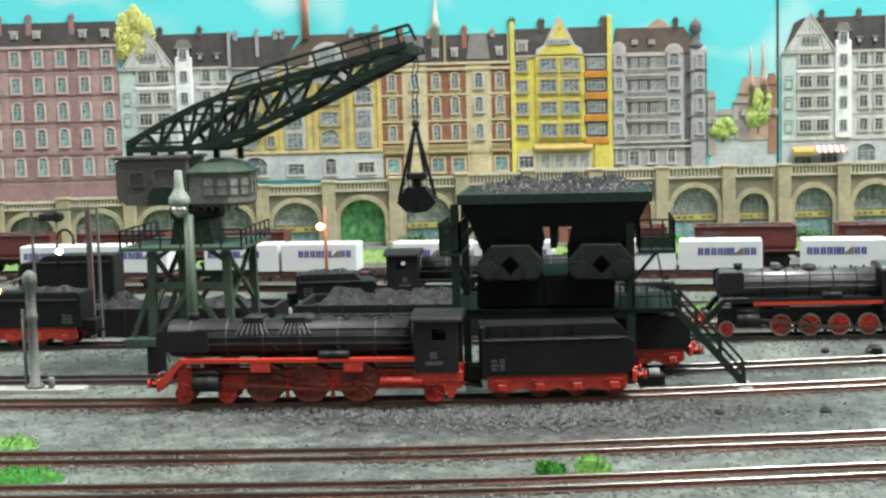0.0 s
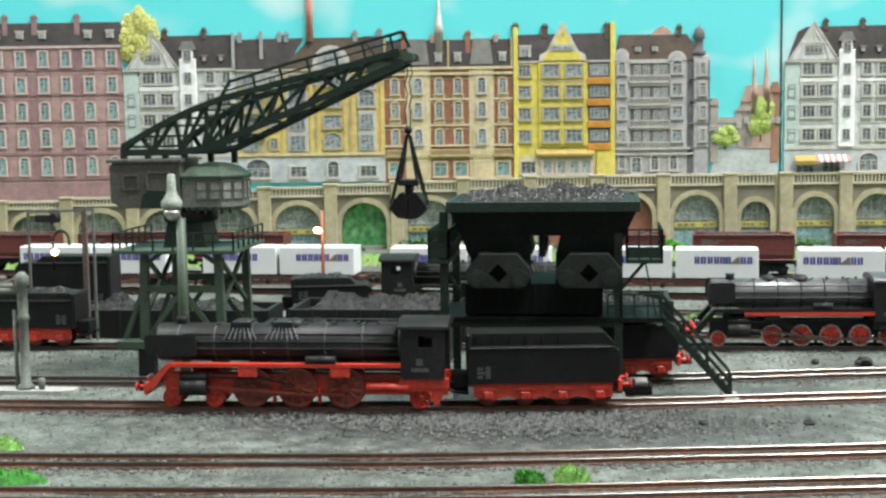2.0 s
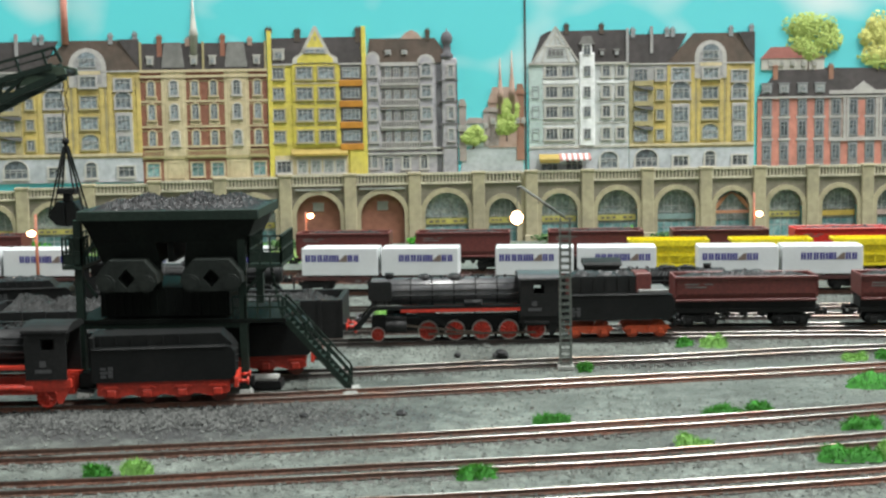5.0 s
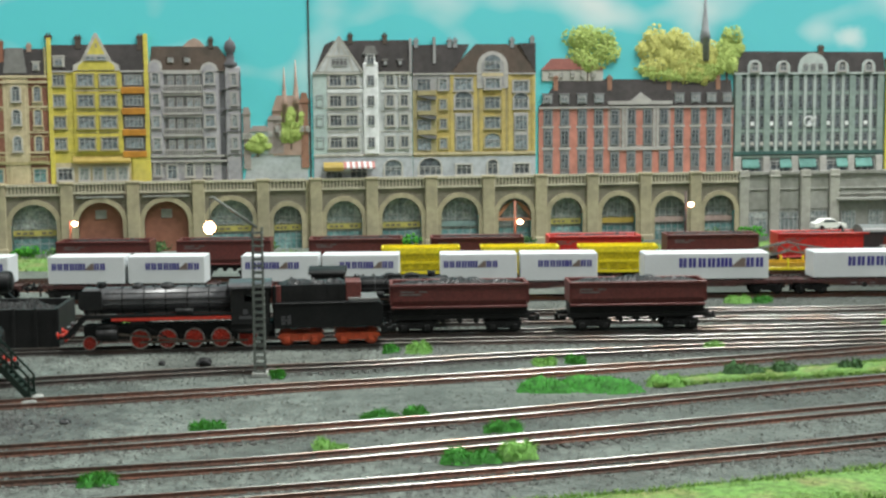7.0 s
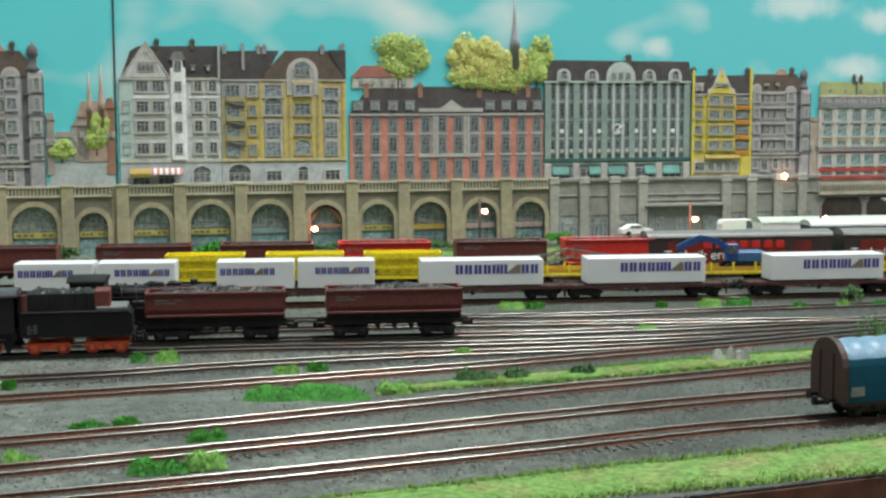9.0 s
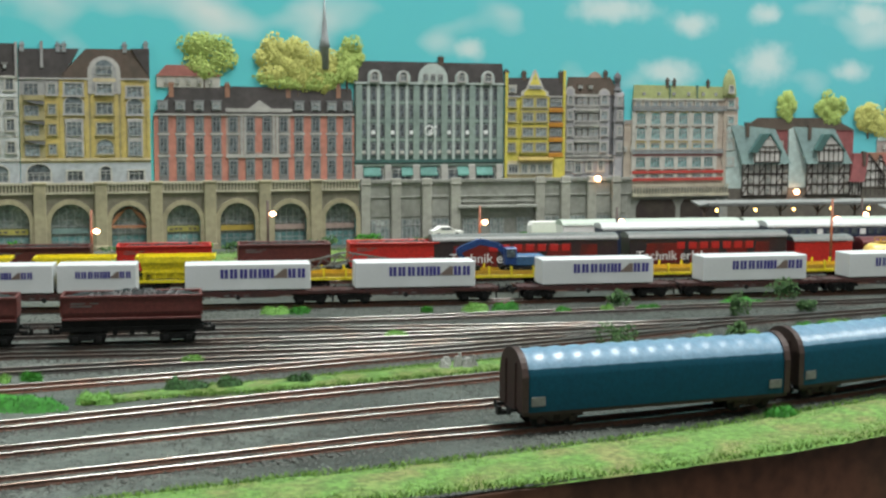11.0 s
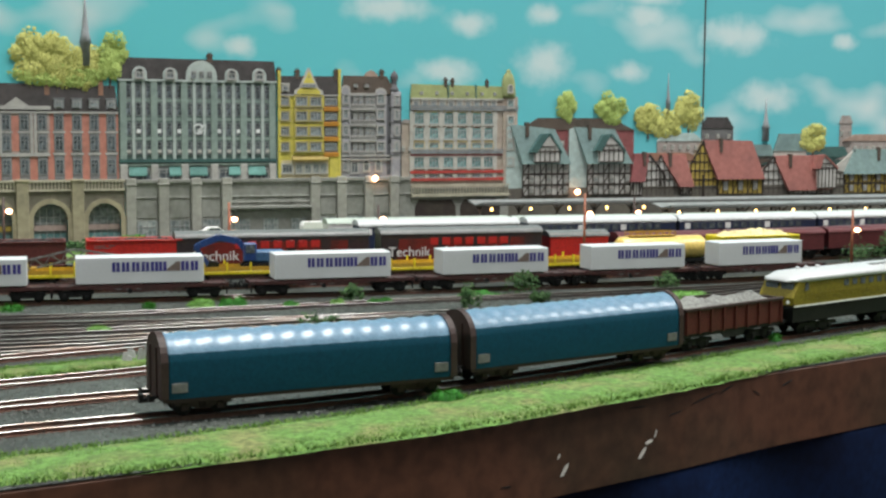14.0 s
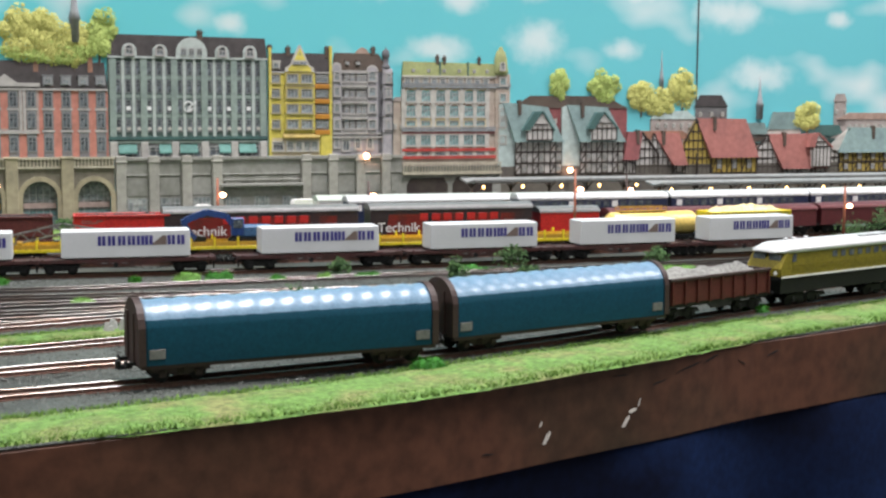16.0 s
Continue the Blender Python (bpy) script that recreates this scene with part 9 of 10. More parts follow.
            part("brace", bm, "towergreen", t)
    for x in (1.45, 7.05):
        bm = bmesh.new()
        box(bm, x - 0.1, x + 0.1, 1.9, 5.5, 2.36, 2.52)
        part("cross_girder", bm, "towergreen", t)
        bm = bmesh.new()
        frustum(bm, (x - 0.25, x + 0.25, 1.65, 2.15), (x - 0.18, x + 0.18, 1.72, 2.08), -0.05, 0.2)
        part("footing", bm, "slab", t)
    # galleries at both ends
    for x0, x1 in ((0.95, 1.65), (7.3, 8.45)):
        bm = bmesh.new()
        box(bm, x0, x1, 1.6, 4.6, 4.42, 4.54)
        part("gallery_floor", bm, "towergreen", t)
        bm = bmesh.new()
        box(bm, x0 + 0.02, x1 - 0.02, 1.62, 1.68, 4.6, 4.95)
        part("gallery_panel", bm, "towergreen", t)
        railing(t, [(x0 + 0.03, 4.5), (x0 + 0.03, 1.63), (x1 - 0.03, 1.63), (x1 - 0.03, 4.5)], 4.54, 0.95, "towergreen", 0.42)
        xm = (x0 + x1) / 2
        bm = bmesh.new()
        beam(bm, (xm, 2.0, 4.42), (2.0 if x0 < 2 else 7.0, 2.0, 3.4), 0.1)
        part("bracket", bm, "towergreen", t)
    # lower platform rail, ladder, stair
    railing(t, [(6.7, 1.8), (8.4, 1.8)], 2.66, 0.75, "towergreen", 0.42)
    bm = bmesh.new()
    for s in (-0.12, 0.12):
        beam(bm, (8.25, 2.6 + s, 2.66), (7.9, 2.6 + s, 4.45), 0.05)
    part("ladder_stile", bm, "towergreen", t)
    for k in range(9):
        bm = bmesh.new()
        f = (k + 0.5) / 9
        beam(bm, (8.25 - 0.35 * f, 2.46, 2.66 + 1.79 * f), (8.25 - 0.35 * f, 2.74, 2.66 + 1.79 * f), 0.04)
        part("rung", bm, "towergreen", t)
    p, q = (8.4, 2.62), (10.62, 0.1)
    for y in (2.05, 2.75):
        bm = bmesh.new()
        beam(bm, (p[0], y, p[1]), (q[0], y, q[1]), 0.06, 0.2)
        part("stringer", bm, "towergreen", t)
        for k in range(4):
            bm = bmesh.new()
            f = k / 3
            x, z = p[0] + (q[0] - p[0]) * f, p[1] + (q[1] - p[1]) * f
            box(bm, x - 0.035, x + 0.035, y - 0.035, y + 0.035, z, z + 0.72)
            part("railing_post", bm, "towergreen", t)
        for h in (0.4, 0.72):
            bm = bmesh.new()
            beam(bm, (p[0], y, p[1] + h), (q[0], y, q[1] + h), 0.05, 0.06)
            part("handrail", bm, "towergreen", t)
    for k in range(15):
        bm = bmesh.new()
        f = (k + 0.5) / 15
        x, z = p[0] + (q[0] - p[0]) * f, p[1] + (q[1] - p[1]) * f
        box(bm, x - 0.09, x + 0.09, 2.07, 2.73, z - 0.02, z + 0.02)
        part("tread", bm, "towergreen", t)
    bm = bmesh.new()
    frustum(bm, (10.3, 10.95, 1.8, 3.0), (10.4, 10.85, 1.9, 2.9), -0.1, 0.08)
    part("footing", bm, "slab", t)


coaling_stage()


def loading_plate():
    t = thing("loading_plate", at(7.3, 2.95, 0), "low grey concrete plate on a dark frame beside the tender", "loading plate")
    bm = bmesh.new()
    box(bm, -0.6, 0.85, -0.3, 0.5, 0.0, 0.28, 0.02)
    part("frame", bm, "dark", t)
    bm = bmesh.new()
    box(bm, -0.75, 0.7, -0.25, 0.55, 0.28, 0.4, 0.03)
    part("top", bm, "slab", t)


loading_plate()


# ---- coaling crane ----
def coaling_crane():
    t = thing("coaling_crane", at(0, 0, 0), "dark green slewing coal crane with lattice jib on a steel gantry", "crane")
    yf, yr = 5.3, 9.0
    for x in (-9.75, -7.05):
        for y in (yf, yr):
            bm = bmesh.new()
            beam(bm, (x * 1.0 + (0.0), y, 4.4), (x + (-0.1 if x < -8 else 0.1), y, 0.2), 0.28, 0.28)
            part("leg", bm, "legs", t)
        bm = bmesh.new()
        box(bm, x - 1.05, x + 0.55, yf - 0.3, yf + 0.3, 0.95, 1.25, 0.02)
        part("base_beam", bm, "legs", t)
        bm = bmesh.new()
        box(bm, x - 0.3, x + 0.3, yf - 0.2, yf + 0.2, -0.1, 0.95, 0.02)
        part("plinth", bm, "dark", t)
        bm = bmesh.new()
        beam(bm, (x, yf, 4.3), (x, yr, 2.2), 0.14)
        beam(bm, (x, yr, 4.3), (x, yf, 2.2), 0.14)
        part("side_brace", bm, "legs", t)
    for y in (yf, yr):
        bm = bmesh.new()
        box(bm, -9.8, -7.0, y - 0.1, y + 0.1, 3.0, 3.22)
        part("tie_beam", bm, "legs", t)
        for a, b in (((-8.4, 3.05), (-9.75, 1.3)), ((-8.4, 3.05), (-7.1, 1.3)), ((-9.75, 3.3), (-10.55, 1.3))):
            bm = bmesh.new()
            beam(bm, (a[0], y, a[1]), (b[0], y, b[1]), 0.16)
            part("brace", bm, "legs", t)
        for a, b in (((-9.7, 4.0), (-9.1, 4.42)), ((-7.1, 4.0), (-7.7, 4.42))):
            bm = bmesh.new()
            beam(bm, (a[0], y, a[1]), (b[0], y, b[1]), 0.14)
            part("knee", bm, "legs", t)
    bm = bmesh.new()
    box(bm, -10.85, -6.35, 4.95, 9.3, 4.38, 4.5)
    part("platform", bm, "legs", t)
    railing(t, [(-10.8, 9.2), (-10.8, 5.0), (-6.4, 5.0), (-6.4, 9.2)], 4.5, 0.62, "towergreen", 0.75)
    bm = bmesh.new()
    frustum(bm, (-9.35, -7.75, 6.2, 8.0), (-9.2, -7.9, 6.3, 7.9), 4.5, 5.4)
    part("pedestal", bm, "towergreen", t)
    bm = bmesh.new()
    lathe(bm, [(0.95, 5.4), (1.0, 5.55), (1.0, 5.75), (0.8, 5.95)], -8.55, 7.1, 20)
    part("slewing_ring", bm, "dark", t)
    # machine cabin
    bm = bmesh.new()
    slab(bm, [(-11.15, 6.25), (-11.15, 7.5), (-11.0, 7.62), (-8.55, 7.62), (-8.55, 5.95), (-10.8, 5.95)], 1, 5.9, 8.3)
    c = part("cabin", bm, "cabin", t)
    bm = bmesh.new()
    box(bm, -11.25, -8.45, 5.8, 8.4, 7.6, 7.72, 0.02)
    part("cabin_roof", bm, "cabin", c)
    for x, z, w, h in ((-10.6, 6.9, 0.45, 0.42),):
        bm = bmesh.new()
        box(bm, x, x + w, 5.86, 5.9, z - h / 2, z + h / 2)
        part("louvre", bm, "cabinshade", c)
    bm = bmesh.new()
    slab(bm, [(-10.0, 5.95), (-9.9, 6.45), (-9.7, 6.6), (-9.1, 6.6), (-8.9, 6.45), (-8.85, 5.95)], 1, 5.75, 5.9)
    part("door", bm, "towergreen", c)
    plan = [(-8.5, 6.0), (-7.05, 6.0), (-6.42, 6.6), (-6.42, 7.6), (-7.05, 8.2), (-8.5, 8.2)]
    bm = bmesh.new()
    rings = [[bm.verts.new((-7.5 + (x + 7.5) * k, 7.1 + (y - 7.1) * k, z)) for x, y in plan] for k, z in ((0.9, 5.85), (1.0, 5.98), (1.0, 7.02))]
    for lo, hi in zip(rings, rings[1:]):
        for i in range(6):
            bm.faces.new((lo[i], lo[(i + 1) % 6], hi[(i + 1) % 6], hi[i]))
    bm.faces.new(rings[0]), bm.faces.new(rings[-1])
    d = part("driver_cab", bm, "cabpale", t)
    bm = bmesh.new()
    rings = [[bm.verts.new((-7.6 + (x + 7.6) * k, 7.1 + (y - 7.1) * k, z)) for x, y in plan] for k, z in ((1.07, 7.02), (1.08, 7.1), (0.72, 7.42), (0.3, 7.56))]
    for lo, hi in zip(rings, rings[1:]):
        for i in range(6):
            bm.faces.new((lo[i], lo[(i + 1) % 6], hi[(i + 1) % 6], hi[i]))
    bm.faces.new(rings[0]), bm.faces.new(rings[-1])
    part("cab_roof", bm, "legs", d)
    for (x0, y0), (x1, y1), k in ((plan[0], plan[1], 3), (plan[1], plan[2], 2), (plan[2], plan[3], 2)):
        dx, dy = x1 - x0, y1 - y0
        n = Vector((dy, -dx, 0)).normalized()
        for i in range(k):
            if k == 3 and i == 0:
                continue
            f, g = (i + 0.1) / k, (i + 0.9) / k
            bm = bmesh.new()
            v = [bm.verts.new((x0 + dx * q + n.x * o, y0 + dy * q + n.y * o, z)) for o in (0.0, 0.02) for q, z in ((f, 6.28), (g, 6.28), (g, 6.88), (f, 6.88))]
            for q in ((4, 5, 6, 7), (0, 1, 5, 4), (1, 2, 6, 5), (2, 3, 7, 6), (3, 0, 4, 7)):
                bm.faces.new([v[w] for w in q])
            part("window", bm, "cabglass", d)
            bm = bmesh.new()
            for z in (6.26, 6.58, 6.9):
                beam(bm, (x0 + dx * f + n.x * 0.03, y0 + dy * f + n.y * 0.03, z), (x0 + dx * g + n.x * 0.03, y0 + dy * g + n.y * 0.03, z), 0.03)
            for q in (f, g):
                beam(bm, (x0 + dx * q + n.x * 0.03, y0 + dy * q + n.y * 0.03, 6.26), (x0 + dx * q + n.x * 0.03, y0 + dy * q + n.y * 0.03, 6.9), 0.03)
            part("window_frame", bm, "cabin", d)
    # panel frames and a louvre on the machine cabin
    for x0, x1, z0, z1 in ((-10.65, -10.1, 6.65, 7.15), (-9.75, -8.95, 6.6, 7.25)):
        bm = bmesh.new()
        for z in (z0, z1):
            box(bm, x0, x1, 5.84, 5.9, z - 0.035, z + 0.035)
        for x in (x0, x1):
            box(bm, x - 0.035, x + 0.035, 5.84, 5.9, z0, z1)
        part("panel_frame", bm, "cabin", c)
    bm = bmesh.new()
    for a in range(9):
        box(bm, -9.2 + a * 0.3, -9.12 + a * 0.3, 5.95, 6.05, 5.75, 5.98)
    part("cable_guard", bm, "dark", t)
    # jib: two side trusses, slewed, so that the far one stands to the side of the near one and both meet at the head
    up = [(-10.8, 8.15), (-9.4, 8.9), (-8.2, 9.45), (-7.05, 9.85), (-4.8, 10.4), (-2.4, 10.95), (-0.55, 11.42)]
    low = [(-9.1, 7.95), (-8.2, 7.95), (-7.4, 7.95), (-6.7, 8.1), (-4.75, 8.98), (-2.3, 10.1), (-0.25, 11.05)]

    def joint(line, f, far):
        n = len(line) - 1
        k = min(int(f * n), n - 1)
        g = f * n - k
        o = 1.7 * (1 - 0.9 * f)
        x = line[k][0] + (line[k + 1][0] - line[k][0]) * g
        x += (o if far else 0.0) if line is up else (0.0 if far else -o)
        return Vector((x, 6.35 + (1.4 * (1 - 0.6 * f) if far else 0.0), line[k][1] + (line[k + 1][1] - line[k][1]) * g))
    steps = 12
    for far in (False, True):
        for k in range(steps):
            for line, nm, w in ((up, "top_chord", 0.2), (low, "bottom_chord", 0.22)):
                bm = bmesh.new()
                beam(bm, joint(line, k / steps, far), joint(line, (k + 1) / steps, far), w, w + 0.02)
                part(nm, bm, "towergreen", t)
            bm = bmesh.new()
            a, b = (up, low) if k % 2 else (low, up)
            beam(bm, joint(a, k / steps, far), joint(b, (k + 1) / steps, far), 0.12, 0.14)
            part("diagonal", bm, "towergreen", t)
            if k % 2 == 0:
                bm = bmesh.new()
                beam(bm, joint(low, k / steps, far), joint(up, k / steps, far), 0.12, 0.14)
                part("upright", bm, "towergreen", t)
    for k in range(steps + 1):
        for line in (up, low):
            bm = bmesh.new()
            beam(bm, joint(line, k / steps, False), joint(line, k / steps, True), 0.09)
            part("cross_tie", bm, "towergreen", t)
    for k in range(0, steps, 2):
        bm = bmesh.new()
        beam(bm, joint(low, k / steps, False), joint(low, (k + 1) / steps, True), 0.09)
        part("wind_brace", bm, "towergreen", t)
    for x, y in ((-10.75, 6.35), (-9.85, 6.35), (-9.2, 6.35), (-8.9, 7.7), (-7.9, 7.7), (-7.0, 7.7)):
        bm = bmesh.new()
        box(bm, x - 0.1, x + 0.1, y - 0.1, y + 0.1, 7.5, 8.0)
        part("foot_post", bm, "towergreen", t)
    bm = bmesh.new()
    slab(bm, [(-1.85, 10.65), (-0.45, 11.05), (-0.03, 11.12), (-0.1, 11.35), (-0.65, 11.5), (-1.45, 11.25)], 1, 6.3, 6.42)
    slab(bm, [(-1.85, 10.65), (-0.45, 11.05), (-0.03, 11.12), (-0.1, 11.35), (-0.65, 11.5), (-1.45, 11.25)], 1, 7.78, 7.9)
    part("head_plate", bm, "legs", t)
    bm = bmesh.new()
    tube(bm, (-0.25, 6.35, 11.2), (-0.25, 7.85, 11.2), 0.12, 12)
    part("sheave", bm, "dark", t)
    # walkway rail on the jib
    for y in (6.35,):
        pts = [(-7.15, 9.75), (-6.75, 10.45), (-4.6, 11.05), (-2.4, 11.6), (-0.45, 12.1), (-0.2, 11.55)]
        for a, b in zip(pts, pts[1:]):
            bm = bmesh.new()
            beam(bm, (a[0], y, a[1]), (b[0], y, b[1]), 0.09, 0.11)
            part("handrail", bm, "towergreen", t)
        bm = bmesh.new()
        beam(bm, (-7.0, y, 10.1), (-0.4, y, 11.85), 0.05, 0.06)
        part("handrail", bm, "towergreen", t)
        for k in range(1, 7):
            bm = bmesh.new()
            x = -6.9 + k * 1.0
            zt = 10.42 + (x + 6.9) * 0.262
            beam(bm, (x + 0.15, y, zt - 0.62), (x, y, zt), 0.08)
            part("railing_post", bm, "towergreen", t)
    # rope and grab
    bm = bmesh.new()
    pts = [(-0.38, 11.1), (-0.31, 10.7), (-0.43, 10.3), (-0.35, 9.9), (-0.43, 9.4), (-0.39, 8.75)]
    for a, b in zip(pts, pts[1:]):
        tube(bm, (a[0] - 0.06, 7.0, a[1]), (b[0] - 0.04, 7.0, b[1]), 0.022, 6)
        tube(bm, (a[0] + 0.1, 7.15, a[1]), (b[0] + 0.06, 7.15, b[1]), 0.022, 6)
    part("rope", bm, "dark", t)
    g = thing("coal_grab", at(-0.39, 7.05, 5.45), "black twin-shell coal grab hanging on the crane's rope", "grab")
    for s in (-1, 1):
        for y in (-0.28, 0.28):
            bm = bmesh.new()
            beam(bm, (0.0, y * 0.2, 3.2), (s * 0.3, y, 1.4), 0.06)
            part("rod", bm, "dark", g)
            bm = bmesh.new()
            beam(bm, (s * 0.06, y * 0.4, 3.0), (s * 0.66, y, 0.5), 0.06)
            part("arm", bm, "dark", g)
        bm = bmesh.new()
        pts = [(0.02 * s, 0.0), (0.38 * s, 0.05), (0.70 * s, 0.38), (0.55 * s, 0.62), (0.3 * s, 0.95), (0.05 * s, 0.9)]
        slab(bm, pts, 1, -0.42, 0.42)
        part("shell", bm, "black", g)
    bm = bmesh.new()
    box(bm, -0.36, 0.36, -0.3, 0.3, 1.2, 1.42, 0.03)
    box(bm, -0.14, 0.14, -0.2, 0.2, 0.9, 1.25, 0.02)
    part("head_block", bm, "dark", g)
    bm = bmesh.new()
    lathe(bm, [(0.05, 3.05), (0.14, 3.1), (0.14, 3.25), (0.05, 3.32)], 0, 0, 10)
    part("hook_block", bm, "dark", g)


coaling_crane()


# ---- coal bunkers behind the crane ----
def coal_bunker(x0, x1, y0, y1, h, heaph, seed):
    t = thing("coal_bunker", at((x0 + x1) / 2, y0, 0), "low grey bunker wall holding a heap of coal", "coal bunker", "coal bunkers")
    w = (x1 - x0) / 2
    d = y1 - y0
    for a, b, c, e in ((-w, w, 0, 0.22), (-w, w, d - 0.22, d), (-w, -w + 0.22, 0.22, d - 0.22), (w - 0.22, w, 0.22, d - 0.22)):
        bm = bmesh.new()
        box(bm, a, b, c, e, -0.1, h, 0.02)
        part("wall", bm, "dark", t)
    n = int((x1 - x0) / 0.9)
    for k in range(n + 1):
        bm = bmesh.new()
        x = -w + 2 * w * k / n
        box(bm, x - 0.07, x + 0.07, -0.08, 0.0, -0.1, h + 0.02)
        part("post", bm, "dark", t)
    bm = bmesh.new()
    heap(bm, -w + 0.22, w - 0.22, 0.22, d - 0.22, h - 0.35, heaph, 80, 30, 0.2, seed=seed)
    part("coal_mound", bm, "coalpile", t)


M["coalpile"] = mat("dusty_grey_coal", (0.014, 0.015, 0.015), 0.6, grain=450, amount=0.8, stain=260, stain_color=(0.036, 0.038, 0.036), bump=0.6, spec=0.2)
coal_bunker(-6.2, 0.9, 6.3, 9.3, 1.45, 0.5, 1.0)
coal_bunker(-6.3, 1.6, 12.6, 16.2, 1.3, 0.9, 3.0)
coal_bunker(-16.3, -7.2, 12.9, 15.6, 1.2, 0.8, 7.0)
coal_bunker(1.9, 9.25, 12.7, 16.2, 1.65, 0.5, 9.0)


# ---- masts, lamps, water crane ----
def lattice_mast():
    t = thing("lattice_mast", at(18.27, 6.0, 0), "grey-green lattice mast with a slanting bracket arm", "mast")
    for i in (-1, 1):
        for j in (-1, 1):
            bm = bmesh.new()
            beam(bm, (i * 0.2, j * 0.2, 0), (i * 0.17, j * 0.17, 5.6), 0.06)
            part("corner_post", bm, "mast", t)
    for k in range(22):
        z = 0.15 + k * 0.25
        for a, b in (((-0.2, -0.2), (0.2, -0.2)), ((-0.2, 0.2), (0.2, 0.2)), ((-0.2, -0.2), (-0.2, 0.2)), ((0.2, -0.2), (0.2, 0.2))):
            bm = bmesh.new()
            beam(bm, (*a, z), (*b, z), 0.05)
            part("lattice_bar", bm, "mast", t)
    bm = bmesh.new()
    box(bm, -0.3, 0.3, -0.3, 0.3, -0.05, 0.12, 0.02)
    part("foot", bm, "slab", t)
    bm = bmesh.new()
    tube(bm, (0.0, 0, 5.6), (-1.6, 0, 6.75), 0.05, 8)
    tube(bm, (-1.6, 0, 6.75), (-1.75, 0, 6.7), 0.05, 8)
    part("arm", bm, "mast", t)
    bm = bmesh.new()
    tube(bm, (-1.72, 0, 6.7), (-1.75, 0, 5.8), 0.02, 6)
    part("hanger", bm, "mast", t)
    bm = bmesh.new()
    lathe(bm, [(0.08, 5.38), (0.2, 5.48), (0.23, 5.66), (0.1, 5.84)], -1.76, 0, 12)
    part("lamp_bulb", bm, "glow", t, "warm glowing yard lamp")


lattice_mast()


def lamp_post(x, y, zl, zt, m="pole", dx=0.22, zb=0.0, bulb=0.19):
    t = thing("lamp_post", at(x, y, zb), "slim dark lamp post with a warm glowing lamp" if m == "pole" else "rust-orange lamp post with a warm glowing lamp", "lamp post", "yard lamps")
    bm = bmesh.new()
    tube(bm, (0, 0, -0.1), (0, 0, zt - zb), 0.10, 8, 0.07)
    part("post", bm, m, t)
    bm = bmesh.new()
    tube(bm, (0, 0, zl - zb + 0.15), (dx, 0, zl - zb + 0.1), 0.04, 6)
    part("bracket", bm, m, t)
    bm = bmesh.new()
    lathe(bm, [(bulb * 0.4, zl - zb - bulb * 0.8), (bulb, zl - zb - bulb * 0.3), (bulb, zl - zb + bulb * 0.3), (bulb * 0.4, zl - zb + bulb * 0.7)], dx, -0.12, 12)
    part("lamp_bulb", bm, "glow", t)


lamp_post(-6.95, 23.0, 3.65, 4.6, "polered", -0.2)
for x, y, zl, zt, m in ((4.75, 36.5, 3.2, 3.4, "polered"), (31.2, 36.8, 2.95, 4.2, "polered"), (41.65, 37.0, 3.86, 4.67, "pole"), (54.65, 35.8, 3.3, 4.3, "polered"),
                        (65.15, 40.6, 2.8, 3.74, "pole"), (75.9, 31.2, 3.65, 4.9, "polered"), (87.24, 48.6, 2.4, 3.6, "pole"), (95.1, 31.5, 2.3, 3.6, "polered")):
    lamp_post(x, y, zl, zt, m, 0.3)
for x, z in ((68.86, 4.71), (86.58, 3.4)):
    bm = bmesh.new()
    lathe(bm, [(0.1, -0.2), (0.22, -0.05), (0.22, 0.1), (0.1, 0.22)], 0, 0, 12)
    o = part("wall_lamp", bm, "glow")
    o.matrix_basis = BACK @ at(x * K, -0.75, z)
    tagged(o, "warm glowing lamp on the street wall", "lamp", "wall lamps")

t = thing("tall_lamp", at(-8.1, 4.45, 0), "pale green post with a silver bell-shaped lamp head", "lamp post")
bm = bmesh.new()
tube(bm, (0, 0, -0.1), (0, 0, 5.7), 0.2, 10, 0.17)
part("post", bm, "legs", t)
bm = bmesh.new()
lathe(bm, [(0.1, 7.25), (0.14, 7.2), (0.16, 6.7), (0.2, 6.55), (0.36, 6.3), (0.38, 6.15), (0.30, 6.0)], -0.3, 0, 16)
part("lamp_head", bm, "paleiron", t)
bm = bmesh.new()
lathe(bm, [(0.3, 6.0), (0.28, 5.8), (0.15, 5.65), (0.05, 5.6)], -0.3, 0, 14)
part("lamp_glass", bm, "steel", t)
bm = bmesh.new()
beam(bm, (0, 0, 5.65), (-0.3, 0, 6.3), 0.1)
part("bracket", bm, "mast", t)

t = thing("water_crane", at(-12.95, 2.05, 0), "grey water crane standing on a pale concrete slab", "water crane")
bm = bmesh.new()
lathe(bm, [(0.3, 0.1), (0.3, 0.2), (0.17, 0.3), (0.16, 2.4), (0.2, 2.45), (0.2, 2.6), (0.17, 2.65), (0.17, 3.6), (0.24, 3.65), (0.24, 3.95), (0.1, 4.1)], 0, 0, 14)
part("column", bm, "mast", t)
bm = bmesh.new()
tube(bm, (0, 0, 3.45), (-2.2, 0, 3.45), 0.11, 10)
tube(bm, (-2.2, 0, 3.45), (-2.35, 0, 3.0), 0.1, 10)
part("arm", bm, "mast", t)
bm = bmesh.new()
tube(bm, (-0.3, 0, 0.1), (-0.3, 0, 2.8), 0.07, 8)
part("side_pipe", bm, "mast", t)
bm = bmesh.new()
tube(bm, (0, 0, 3.95), (-1.2, 0, 3.55), 0.03, 6)
part("stay", bm, "mast", t)
bm = bmesh.new()
